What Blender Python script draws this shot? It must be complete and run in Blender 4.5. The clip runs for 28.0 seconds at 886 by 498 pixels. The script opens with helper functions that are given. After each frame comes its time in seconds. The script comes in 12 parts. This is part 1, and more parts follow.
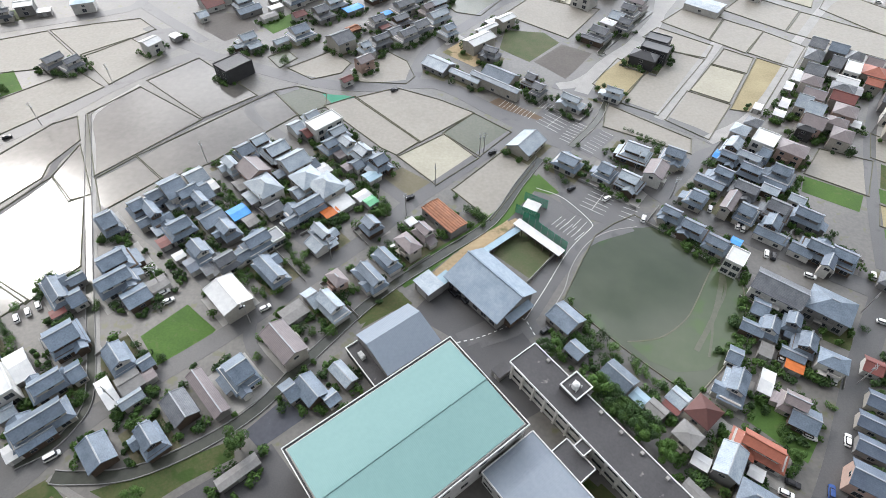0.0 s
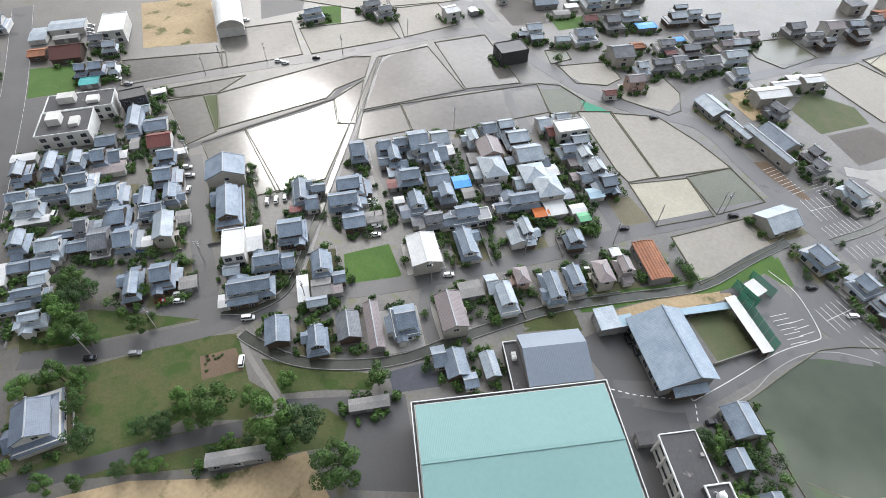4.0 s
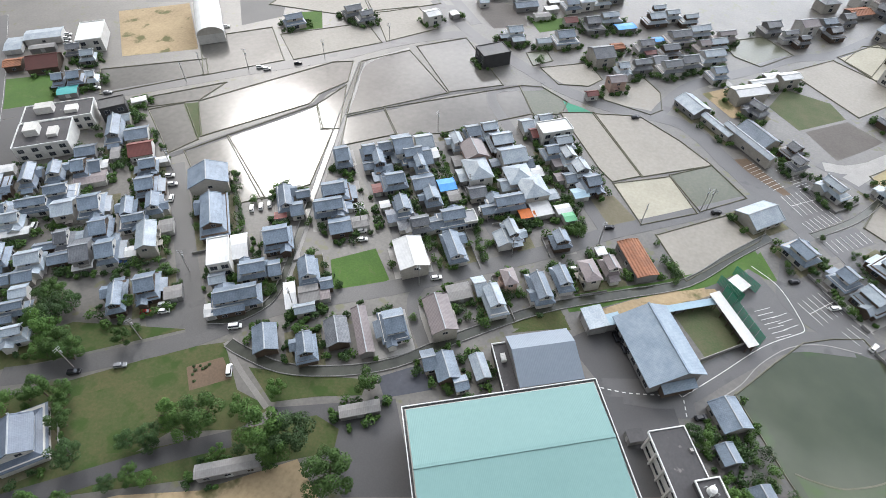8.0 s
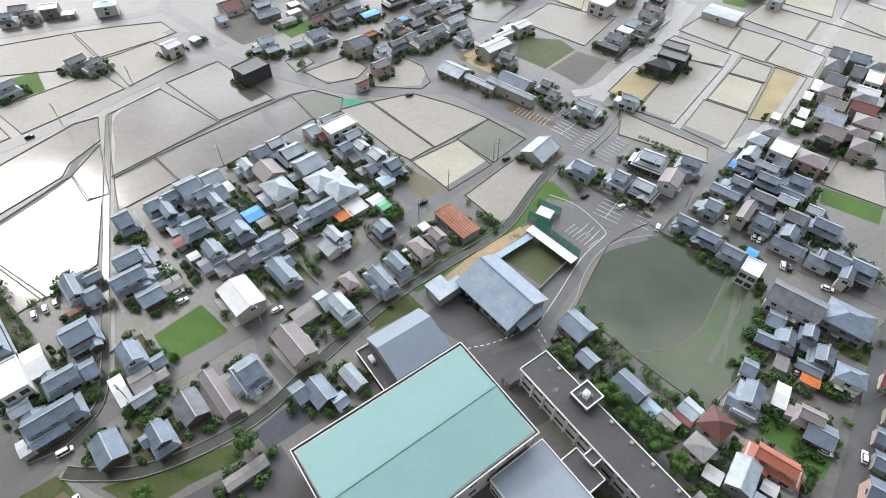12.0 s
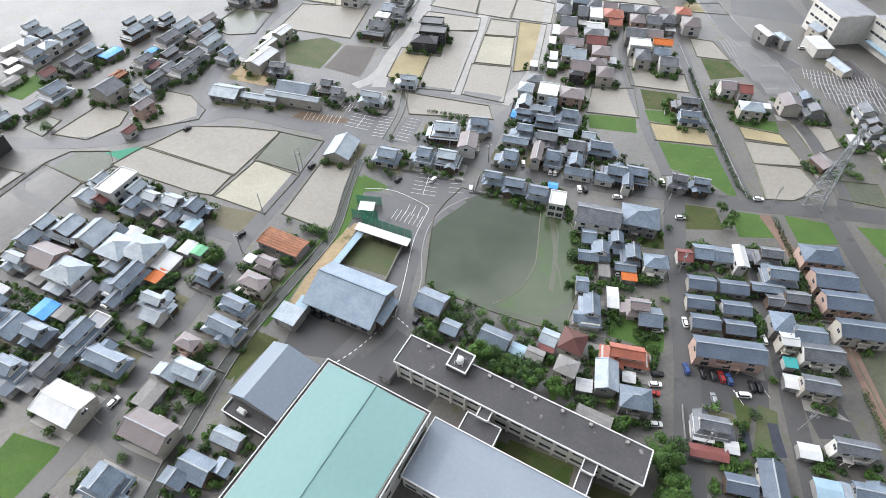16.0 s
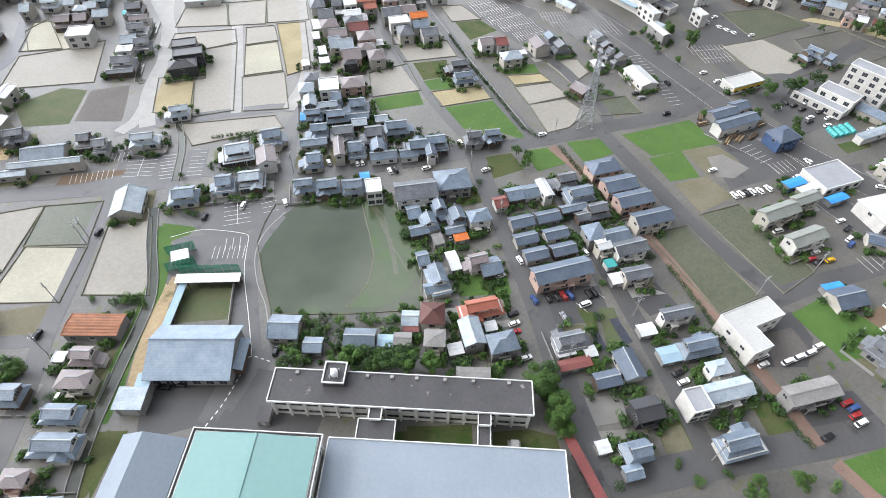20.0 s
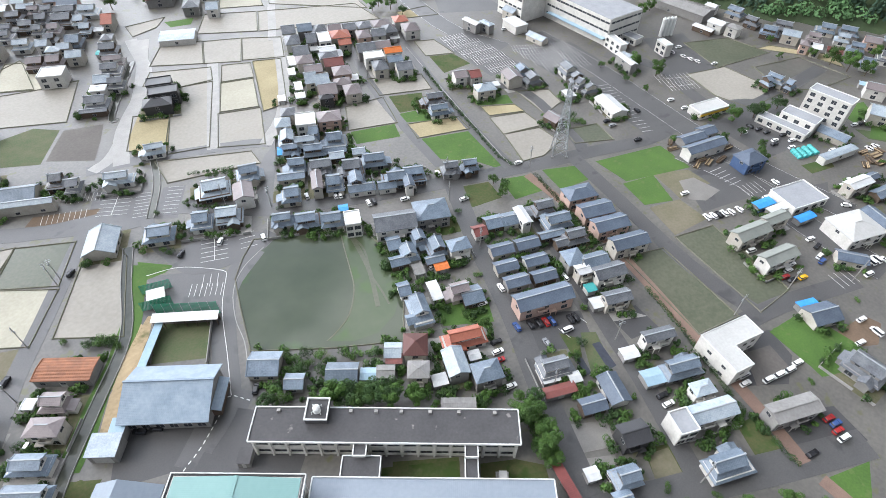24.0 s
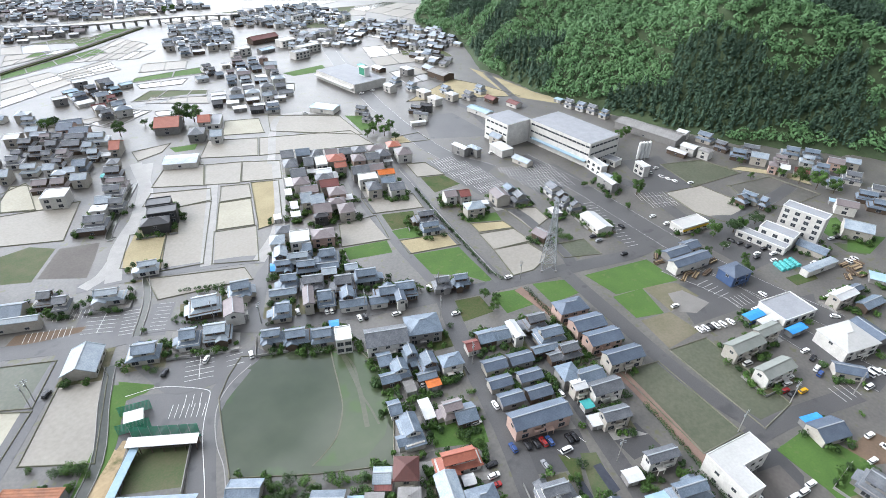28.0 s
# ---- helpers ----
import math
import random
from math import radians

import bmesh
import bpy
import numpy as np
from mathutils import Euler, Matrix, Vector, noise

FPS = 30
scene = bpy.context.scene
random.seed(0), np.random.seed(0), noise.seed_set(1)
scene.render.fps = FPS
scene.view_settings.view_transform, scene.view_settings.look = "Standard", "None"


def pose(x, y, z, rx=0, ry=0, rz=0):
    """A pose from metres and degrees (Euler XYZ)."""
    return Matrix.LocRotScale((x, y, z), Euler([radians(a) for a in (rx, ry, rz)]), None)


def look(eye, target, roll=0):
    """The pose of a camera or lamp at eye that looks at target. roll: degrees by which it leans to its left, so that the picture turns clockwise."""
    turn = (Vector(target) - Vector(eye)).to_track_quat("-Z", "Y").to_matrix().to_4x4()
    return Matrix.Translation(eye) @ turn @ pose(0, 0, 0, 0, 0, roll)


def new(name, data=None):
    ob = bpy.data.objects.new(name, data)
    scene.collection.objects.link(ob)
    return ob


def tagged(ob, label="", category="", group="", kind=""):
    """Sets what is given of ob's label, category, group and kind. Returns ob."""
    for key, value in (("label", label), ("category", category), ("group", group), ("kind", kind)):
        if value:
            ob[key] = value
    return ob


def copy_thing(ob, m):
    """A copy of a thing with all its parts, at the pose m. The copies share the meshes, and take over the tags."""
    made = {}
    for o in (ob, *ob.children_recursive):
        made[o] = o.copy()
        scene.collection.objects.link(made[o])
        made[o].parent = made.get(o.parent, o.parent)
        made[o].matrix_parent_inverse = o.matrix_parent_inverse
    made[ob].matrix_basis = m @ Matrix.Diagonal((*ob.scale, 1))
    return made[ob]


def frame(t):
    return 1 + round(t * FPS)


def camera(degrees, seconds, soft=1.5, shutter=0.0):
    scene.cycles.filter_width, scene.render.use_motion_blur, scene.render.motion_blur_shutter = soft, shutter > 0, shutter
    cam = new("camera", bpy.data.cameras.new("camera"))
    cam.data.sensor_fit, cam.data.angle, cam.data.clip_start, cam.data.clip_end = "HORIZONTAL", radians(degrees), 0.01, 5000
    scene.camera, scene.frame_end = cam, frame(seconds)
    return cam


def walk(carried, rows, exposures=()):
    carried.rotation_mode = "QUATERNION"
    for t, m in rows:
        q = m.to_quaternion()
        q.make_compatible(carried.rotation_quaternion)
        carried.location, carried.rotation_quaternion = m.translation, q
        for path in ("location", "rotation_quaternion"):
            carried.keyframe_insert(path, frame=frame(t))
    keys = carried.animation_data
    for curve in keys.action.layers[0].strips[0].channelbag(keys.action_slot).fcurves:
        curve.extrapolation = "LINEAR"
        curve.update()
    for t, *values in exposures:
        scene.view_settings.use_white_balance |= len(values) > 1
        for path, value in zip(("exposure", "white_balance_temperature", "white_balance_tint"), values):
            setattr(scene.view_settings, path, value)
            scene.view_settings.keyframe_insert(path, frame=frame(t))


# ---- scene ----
cam = camera(77.9, 28.0, soft=0.7)
EYE = 150.0  # a hovering aircraft that only turns and tilts
TURNS = [
    (0, -0.00, -48.76, 0.85),
    (0.5, -0.82, -48.72, 0.91),
    (1, -0.89, -48.72, 0.87),
    (1.5, 1.81, -48.71, 0.82),
    (2, 5.39, -48.74, 0.81),
    (2.5, 10.85, -48.75, 0.80),
    (3, 17.85, -48.80, 0.81),
    (3.5, 25.83, -48.77, 0.87),
    (4, 30.33, -48.75, 0.94),
    (4.5, 31.88, -48.71, 1.00),
    (6.5, 33.01, -48.52, 1.17),
    (7, 31.78, -48.52, 1.17),
    (7.5, 30.23, -48.47, 1.13),
    (8, 28.29, -48.40, 1.11),
    (8.5, 25.89, -48.35, 1.08),
    (9, 23.10, -48.32, 0.94),
    (9.5, 20.18, -48.27, 0.92),
    (10, 16.51, -48.23, 0.84),
    (10.5, 12.68, -48.28, 0.74),
    (11, 8.89, -48.27, 0.59),
    (11.5, 5.21, -48.23, 0.47),
    (12, 1.92, -48.23, 0.47),
    (12.5, -1.20, -48.20, 0.51),
    (14.5, -13.66, -48.32, 0.65),
    (15, -16.98, -48.29, 0.76),
    (15.5, -20.28, -48.24, 0.70),
    (16, -23.59, -48.27, 0.76),
    (16.5, -27.06, -48.37, 0.77),
    (17, -30.73, -48.42, 0.75),
    (17.5, -34.43, -48.48, 0.72),
    (18, -38.25, -48.50, 0.65),
    (18.5, -42.21, -48.51, 0.70),
    (19, -45.72, -48.52, 0.74),
    (19.5, -48.12, -48.58, 0.77),
    (20, -49.17, -48.62, 0.82),
    (20.5, -49.84, -48.64, 0.96),
    (21, -50.38, -48.70, 1.02),
    (21.5, -50.85, -49.26, 1.09),
    (23.5, -51.93, -47.63, 1.20),
    (24, -52.09, -45.48, 1.12),
    (24.5, -52.24, -43.70, 1.11),
    (25, -52.38, -41.91, 1.11),
    (25.5, -52.49, -40.19, 1.10),
    (26, -52.62, -38.47, 1.15),
    (26.5, -52.72, -36.75, 1.12),
    (27, -52.76, -35.09, 1.14),
    (27.5, -52.80, -33.56, 1.09),
    (28, -52.91, -33.54, 1.18),
]
walk(cam, [(t, pose(0, 0, EYE, 90 + pitch, 0, yaw) @ pose(0, 0, 0, 0, 0, roll)) for t, yaw, pitch, roll in TURNS],
     exposures=[(0.0, 0.28, 6430, 9.5), (12.0, 0.32, 6420, 9.5), (20.0, 0.52, 6400, 9.5), (28.0, 0.54, 6200, 9.0)])

# ---- sky and sun ----
SUN_AZ, SUN_EL = 48.0, 37.0   # degrees to the left of +y, and above the horizon
world = bpy.data.worlds.new("sky")
scene.world = world
world.use_nodes = True
wn, wl = world.node_tree.nodes, world.node_tree.links
wn.clear()
w_out, w_bg, w_sky = wn.new("ShaderNodeOutputWorld"), wn.new("ShaderNodeBackground"), wn.new("ShaderNodeTexSky")
w_sky.sky_type, w_sky.sun_disc = "NISHITA", False
w_sky.sun_elevation, w_sky.sun_rotation = radians(SUN_EL), radians(-SUN_AZ)
w_sky.air_density, w_sky.dust_density = 1.0, 2.0
w_co, w_map, w_noise = wn.new("ShaderNodeTexCoord"), wn.new("ShaderNodeMapping"), wn.new("ShaderNodeTexNoise")
w_map.inputs["Scale"].default_value = (1.0, 1.0, 2.2)
w_noise.inputs["Scale"].default_value, w_noise.inputs["Detail"].default_value = 3.4, 4.0
w_noise.inputs["Roughness"].default_value = 0.55
w_ramp, w_mix = wn.new("ShaderNodeValToRGB"), wn.new("ShaderNodeMix")
w_ramp.color_ramp.elements[0].position, w_ramp.color_ramp.elements[0].color = 0.42, (2.6, 2.8, 3.3, 1)
w_ramp.color_ramp.elements[1].position, w_ramp.color_ramp.elements[1].color = 0.6, (14.0, 14.0, 14.0, 1)
w_mix.data_type = "RGBA"
w_mix.inputs["Factor"].default_value = 0.75
w_bg.inputs["Strength"].default_value = 0.088
wl.new(w_co.outputs["Generated"], w_map.inputs["Vector"])
wl.new(w_map.outputs["Vector"], w_noise.inputs["Vector"])
wl.new(w_noise.outputs["Fac"], w_ramp.inputs["Fac"])
wl.new(w_sky.outputs["Color"], w_mix.inputs["A"])
wl.new(w_ramp.outputs["Color"], w_mix.inputs["B"])
# bright lobe added low ahead to lift the far fields, thick grey sheet overhead
GLOW_AZ, GLOW_EL = -4.0, 28.0
w_dot, w_fall, w_glow, w_scale = wn.new("ShaderNodeVectorMath"), wn.new("ShaderNodeMapRange"), wn.new("ShaderNodeMath"), wn.new("ShaderNodeVectorMath")
w_dot.operation, w_scale.operation = "DOT_PRODUCT", "SCALE"
w_dot.inputs[1].default_value = (-math.sin(radians(GLOW_AZ)) * math.cos(radians(GLOW_EL)), math.cos(radians(GLOW_AZ)) * math.cos(radians(GLOW_EL)), math.sin(radians(GLOW_EL)))
w_fall.interpolation_type = "SMOOTHERSTEP"
w_fall.inputs["From Min"].default_value, w_fall.inputs["From Max"].default_value = 0.45, 0.97
w_fall.inputs["To Min"].default_value, w_fall.inputs["To Max"].default_value = 0.0, 5.8
w_sep, w_over = wn.new("ShaderNodeSeparateXYZ"), wn.new("ShaderNodeMapRange")
w_over.interpolation_type = "SMOOTHSTEP"
w_over.inputs["From Min"].default_value, w_over.inputs["From Max"].default_value = 0.45, 0.85
w_over.inputs["To Min"].default_value, w_over.inputs["To Max"].default_value = 1.0, 0.45
w_glow.operation = "ADD"
wl.new(w_co.outputs["Generated"], w_sep.inputs[0])
wl.new(w_sep.outputs["Z"], w_over.inputs["Value"])
wl.new(w_over.outputs["Result"], w_glow.inputs[1])
wl.new(w_co.outputs["Generated"], w_dot.inputs[0])
wl.new(w_dot.outputs["Value"], w_fall.inputs["Value"])
wl.new(w_fall.outputs["Result"], w_glow.inputs[0])
wl.new(w_mix.outputs["Result"], w_scale.inputs[0])
wl.new(w_glow.outputs[0], w_scale.inputs["Scale"])
wl.new(w_scale.outputs["Vector"], w_bg.inputs["Color"])
wl.new(w_bg.outputs["Background"], w_out.inputs["Surface"])
sun_data = bpy.data.lights.new("sun", "SUN")
sun_data.energy, sun_data.angle, sun_data.color = 1.2, radians(10), (1.0, 0.97, 0.93)
sun = new("sun", sun_data)
sa, se = radians(SUN_AZ), radians(SUN_EL)
sun.matrix_world = look((-300 * math.sin(sa) * math.cos(se), 300 * math.cos(sa) * math.cos(se), 300 * math.sin(se)), (0, 0, 0))


# ---- materials ----
def surface(name, colour, second=None, rough=0.8, metal=0.0, coarse=0.12, fine=1.2, bump=0.15, mix=0.5, ribs=None, spots=None, ior=1.45, vary=0.0, rough2=None):
    """A painted or natural surface: two colours mixed by a coarse and a fine noise, relief, and ribs (axis, metres, strength)."""
    m = bpy.data.materials.new(name)
    m.use_nodes = True
    n, l = m.node_tree.nodes, m.node_tree.links
    b = n["Principled BSDF"]
    b.inputs["Roughness"].default_value, b.inputs["Metallic"].default_value, b.inputs["IOR"].default_value = rough, metal, ior
    second = second or tuple(c * 0.72 for c in colour)
    co, info = n.new("ShaderNodeTexCoord"), n.new("ShaderNodeObjectInfo")
    shift = n.new("ShaderNodeVectorMath")
    shift.operation = "ADD"
    spread = n.new("ShaderNodeMath")
    spread.operation = "MULTIPLY"
    spread.inputs[1].default_value = 90.0
    l.new(info.outputs["Random"], spread.inputs[0])
    l.new(co.outputs["Object"], shift.inputs[0])
    l.new(spread.outputs[0], shift.inputs[1])
    big, small = n.new("ShaderNodeTexNoise"), n.new("ShaderNodeTexNoise")
    big.inputs["Scale"].default_value, big.inputs["Detail"].default_value = coarse, 5.0
    small.inputs["Scale"].default_value, small.inputs["Detail"].default_value = fine, 4.0
    for t in (big, small):
        l.new(shift.outputs[0], t.inputs["Vector"])
    ramp = n.new("ShaderNodeMapRange")
    ramp.inputs["From Min"].default_value, ramp.inputs["From Max"].default_value = 0.35, 0.65
    add = n.new("ShaderNodeMath")
    add.operation = "MULTIPLY_ADD"
    add.inputs[1].default_value = 0.55
    half = n.new("ShaderNodeMath")
    half.operation = "MULTIPLY"
    half.inputs[1].default_value = 0.45
    l.new(small.outputs["Fac"], half.inputs[0])
    l.new(big.outputs["Fac"], add.inputs[0])
    l.new(half.outputs[0], add.inputs[2])
    l.new(add.outputs[0], ramp.inputs["Value"])
    c = n.new("ShaderNodeMix")
    c.data_type = "RGBA"
    c.inputs["A"].default_value, c.inputs["B"].default_value = (*colour, 1), (*second, 1)
    l.new(ramp.outputs["Result"], c.inputs["Factor"])
    out = c.outputs["Result"]
    if vary:
        hsv, rng = n.new("ShaderNodeHueSaturation"), n.new("ShaderNodeMapRange")
        rng.inputs["To Min"].default_value, rng.inputs["To Max"].default_value = 1 - vary, 1 + vary
        l.new(info.outputs["Random"], rng.inputs["Value"])
        l.new(rng.outputs["Result"], hsv.inputs["Value"])
        l.new(out, hsv.inputs["Color"])
        out = hsv.outputs["Color"]
    if spots:
        vo, st, sm = n.new("ShaderNodeTexNoise"), n.new("ShaderNodeMapRange"), n.new("ShaderNodeMix")
        vo.inputs["Scale"].default_value, vo.inputs["Detail"].default_value = spots[1], 6.0
        st.inputs["From Min"].default_value, st.inputs["From Max"].default_value = spots[2], spots[2] + 0.08
        sm.data_type = "RGBA"
        sm.inputs["B"].default_value = (*spots[0], 1)
        l.new(shift.outputs[0], vo.inputs["Vector"])
        l.new(vo.outputs["Fac"], st.inputs["Value"])
        l.new(st.outputs["Result"], sm.inputs["Factor"])
        l.new(out, sm.inputs["A"])
        out = sm.outputs["Result"]
    l.new(out, b.inputs["Base Color"])
    if rough2 is not None:
        rr = n.new("ShaderNodeMapRange")
        rr.inputs["From Min"].default_value, rr.inputs["From Max"].default_value = 0.3, 0.7
        rr.inputs["To Min"].default_value, rr.inputs["To Max"].default_value = rough, rough2
        l.new(big.outputs["Fac"], rr.inputs["Value"])
        l.new(rr.outputs["Result"], b.inputs["Roughness"])
    bp = n.new("ShaderNodeBump")
    bp.inputs["Strength"].default_value, bp.inputs["Distance"].default_value = bump, 0.1
    height = small.outputs["Fac"]
    for axis, metres, strength in ribs or ():
        wv, ma = n.new("ShaderNodeTexWave"), n.new("ShaderNodeMath")
        wv.wave_type, wv.bands_direction = "BANDS", axis
        wv.inputs["Scale"].default_value = math.pi / 10 / metres
        ma.operation = "MULTIPLY_ADD"
        ma.inputs[1].default_value = strength
        l.new(co.outputs["Object"], wv.inputs["Vector"])
        l.new(wv.outputs["Fac"], ma.inputs[0])
        l.new(height, ma.inputs[2])
        height = ma.outputs[0]
    l.new(height, bp.inputs["Height"])
    l.new(bp.outputs["Normal"], b.inputs["Normal"])
    return m


TILE = (("X", 0.5, 0.4), ("Y", 0.42, 0.4))
RIB = (("X", 0.5, 1.0),)
M = {
    "ground": surface("yard_ground", (0.085, 0.081, 0.076), (0.135, 0.127, 0.115), 0.45, coarse=0.05, fine=0.9, spots=((0.1, 0.1, 0.055), 0.25, 0.6)),
    "asphalt": surface("asphalt", (0.065, 0.064, 0.065), (0.092, 0.09, 0.09), 0.45, coarse=0.06, fine=2.5, spots=((0.052, 0.051, 0.053), 0.12, 0.6)),
    "asphalt_dark": surface("dark_asphalt", (0.05, 0.049, 0.052), (0.068, 0.067, 0.068), 0.6, coarse=0.05, fine=2.5),
    "concrete": surface("concrete", (0.31, 0.3, 0.285), (0.23, 0.225, 0.215), 0.6, coarse=0.2, fine=2.0),
    "line": surface("road_paint", (0.72, 0.72, 0.70), (0.45, 0.45, 0.44), 0.7, coarse=0.5, fine=3.0),
    "water": surface("paddy_water", (0.085, 0.081, 0.074), (0.125, 0.119, 0.108), 0.1, coarse=0.03, fine=0.4, bump=0.004, ior=1.36, rough2=0.16),
    "mud": surface("flooded_mud", (0.235, 0.219, 0.192), (0.305, 0.286, 0.253), 0.48, coarse=0.03, fine=0.7, bump=0.12, ior=1.28, rough2=0.62, ribs=(("DIAGONAL", 2.2, 0.2),)),
    "moss": surface("green_paddy", (0.075, 0.085, 0.058), (0.115, 0.118, 0.086), 0.24, coarse=0.05, fine=0.8, bump=0.05, ior=1.33, ribs=(("X", 1.2, 0.3),)),
    "pond": surface("pond_paddy", (0.042, 0.056, 0.034), (0.068, 0.08, 0.053), 0.07, coarse=0.018, fine=0.1, bump=0.02, ior=1.33, spots=((0.055, 0.095, 0.035), 0.03, 0.57)),
    "white": surface("pale_field", (0.4, 0.38, 0.31), (0.31, 0.295, 0.235), 0.8, coarse=0.06, fine=0.8),
    "vacant": surface("vacant_lot", (0.165, 0.145, 0.105), (0.115, 0.11, 0.065), 0.9, coarse=0.08, fine=1.0),
    "lawn": surface("green_field", (0.068, 0.135, 0.024), (0.048, 0.1, 0.02), 0.9, coarse=0.1, fine=1.5, bump=0.6, spots=((0.08, 0.125, 0.034), 0.35, 0.6)),
    "grass": surface("field_grass", (0.06, 0.09, 0.035), (0.1, 0.1, 0.055), 0.9, coarse=0.15, fine=1.5, bump=0.6),
    "scrub": surface("rough_grass", (0.042, 0.068, 0.017), (0.085, 0.082, 0.034), 0.95, coarse=0.11, fine=1.2, bump=0.7, spots=((0.035, 0.065, 0.012), 0.14, 0.54)),
    "sand": surface("sand_court", (0.40, 0.31, 0.19), (0.27, 0.205, 0.125), 0.95, coarse=0.05, fine=0.8, spots=((0.12, 0.115, 0.05), 0.1, 0.57)),
    "hay": surface("dry_field", (0.36, 0.31, 0.19), (0.26, 0.22, 0.13), 0.95, coarse=0.08, fine=1.2, ribs=(("X", 1.5, 0.3),)),
    "dark": surface("tilled_earth", (0.13, 0.12, 0.11), (0.10, 0.09, 0.085), 0.9, coarse=0.07, fine=1.0),
    "soil": surface("garden_soil", (0.16, 0.11, 0.075), (0.11, 0.08, 0.055), 0.95, fine=1.5, ribs=(("X", 0.8, 0.6),)),
    "tarp": surface("plastic_mulch", (0.022, 0.026, 0.04), (0.04, 0.045, 0.062), 0.55, coarse=0.2, fine=0.9, spots=((0.5, 0.52, 0.55), 0.9, 0.7)),
    "bund": surface("earth_bund", (0.17, 0.16, 0.135), (0.11, 0.115, 0.07), 0.95, fine=1.5, bump=0.5),
    "leaf": surface("foliage", (0.036, 0.085, 0.016), (0.07, 0.135, 0.025), 0.85, coarse=0.5, fine=2.0, vary=0.3),
    "leaf_dark": surface("dark_foliage", (0.022, 0.052, 0.014), (0.042, 0.085, 0.022), 0.85, coarse=0.5, fine=2.0, vary=0.25),
    "bark": surface("bark", (0.10, 0.075, 0.055), None, 0.95, fine=4.0, bump=0.6),
    "glass": surface("window_glass", (0.03, 0.035, 0.042), (0.055, 0.06, 0.07), 0.08, coarse=0.3),
    "sash": surface("window_sash", (0.42, 0.42, 0.41), None, 0.5),
    "steel": surface("galvanised_steel", (0.38, 0.40, 0.42), (0.28, 0.30, 0.31), 0.5, metal=0.6),
    "rubber": surface("tyre_rubber", (0.02, 0.02, 0.02), None, 0.9),
    "teal": surface("teal_roof", (0.15, 0.275, 0.265), (0.168, 0.297, 0.287), 0.5, coarse=0.04, fine=0.8, bump=0.15, ribs=(("X", 0.45, 0.5),)),
    "membrane": surface("roof_membrane", (0.048, 0.047, 0.05), (0.07, 0.068, 0.071), 0.75, coarse=0.12, fine=1.5, spots=((0.2, 0.19, 0.18), 0.35, 0.68)),
    "slate_metal": surface("grey_seam_roof", (0.2, 0.235, 0.28), (0.235, 0.27, 0.315), 0.45, coarse=0.08, fine=1.0, ribs=RIB),
    "parapet": surface("white_coping", (0.66, 0.67, 0.66), (0.54, 0.55, 0.54), 0.6),
    "netting": surface("green_netting", (0.03, 0.20, 0.12), (0.05, 0.25, 0.16), 0.8, fine=3.0),
    "red_roof": surface("red_walkway_roof", (0.22, 0.06, 0.055), (0.16, 0.05, 0.045), 0.6, ribs=RIB),
    "hillside": surface("hillside", (0.035, 0.055, 0.025), (0.055, 0.08, 0.035), 0.95, coarse=0.05, fine=0.5, bump=0.6),
    "conifer": surface("conifer_needles", (0.026, 0.056, 0.036), (0.045, 0.09, 0.052), 0.8, coarse=0.03, fine=0.4),
    "woods": surface("woodland_leaves", (0.06, 0.135, 0.052), (0.105, 0.21, 0.08), 0.75, coarse=0.03, fine=0.5),
    "canal": surface("canal_water", (0.045, 0.05, 0.04), (0.07, 0.072, 0.06), 0.15, coarse=0.1, fine=0.6, bump=0.05, ior=1.33),
    "blockwall": surface("block_wall", (0.30, 0.295, 0.285), (0.21, 0.205, 0.20), 0.9, coarse=0.4, fine=2.0, ribs=(("Z", 0.2, 0.8),), vary=0.2),
    "pond_green": surface("weedy_shallows", (0.05, 0.075, 0.035), (0.07, 0.09, 0.05), 0.15, coarse=0.05, fine=0.3, bump=0.03, ior=1.33, spots=((0.055, 0.092, 0.032), 0.09, 0.53)),
    "gravel": surface("gravel_yard", (0.15, 0.143, 0.132), (0.21, 0.2, 0.187), 0.65, coarse=0.15, fine=3.0, bump=0.4),
    "garden": surface("garden_ground", (0.085, 0.095, 0.045), (0.15, 0.13, 0.09), 0.95, coarse=0.25, fine=1.5, bump=0.6),
    "ridge": surface("ridge_tile", (0.27, 0.295, 0.32), (0.36, 0.38, 0.40), 0.5, coarse=0.5, fine=2.0),
    "store_metal": surface("storehouse_roof", (0.15, 0.185, 0.23), (0.18, 0.215, 0.26), 0.5, coarse=0.08, fine=1.0, ribs=RIB),
    "brick_path": surface("brick_path", (0.22, 0.145, 0.115), (0.155, 0.105, 0.085), 0.9, coarse=0.2, fine=3.0),
    "bluesheet": surface("blue_sheet", (0.02, 0.17, 0.55), (0.015, 0.12, 0.42), 0.5),
}
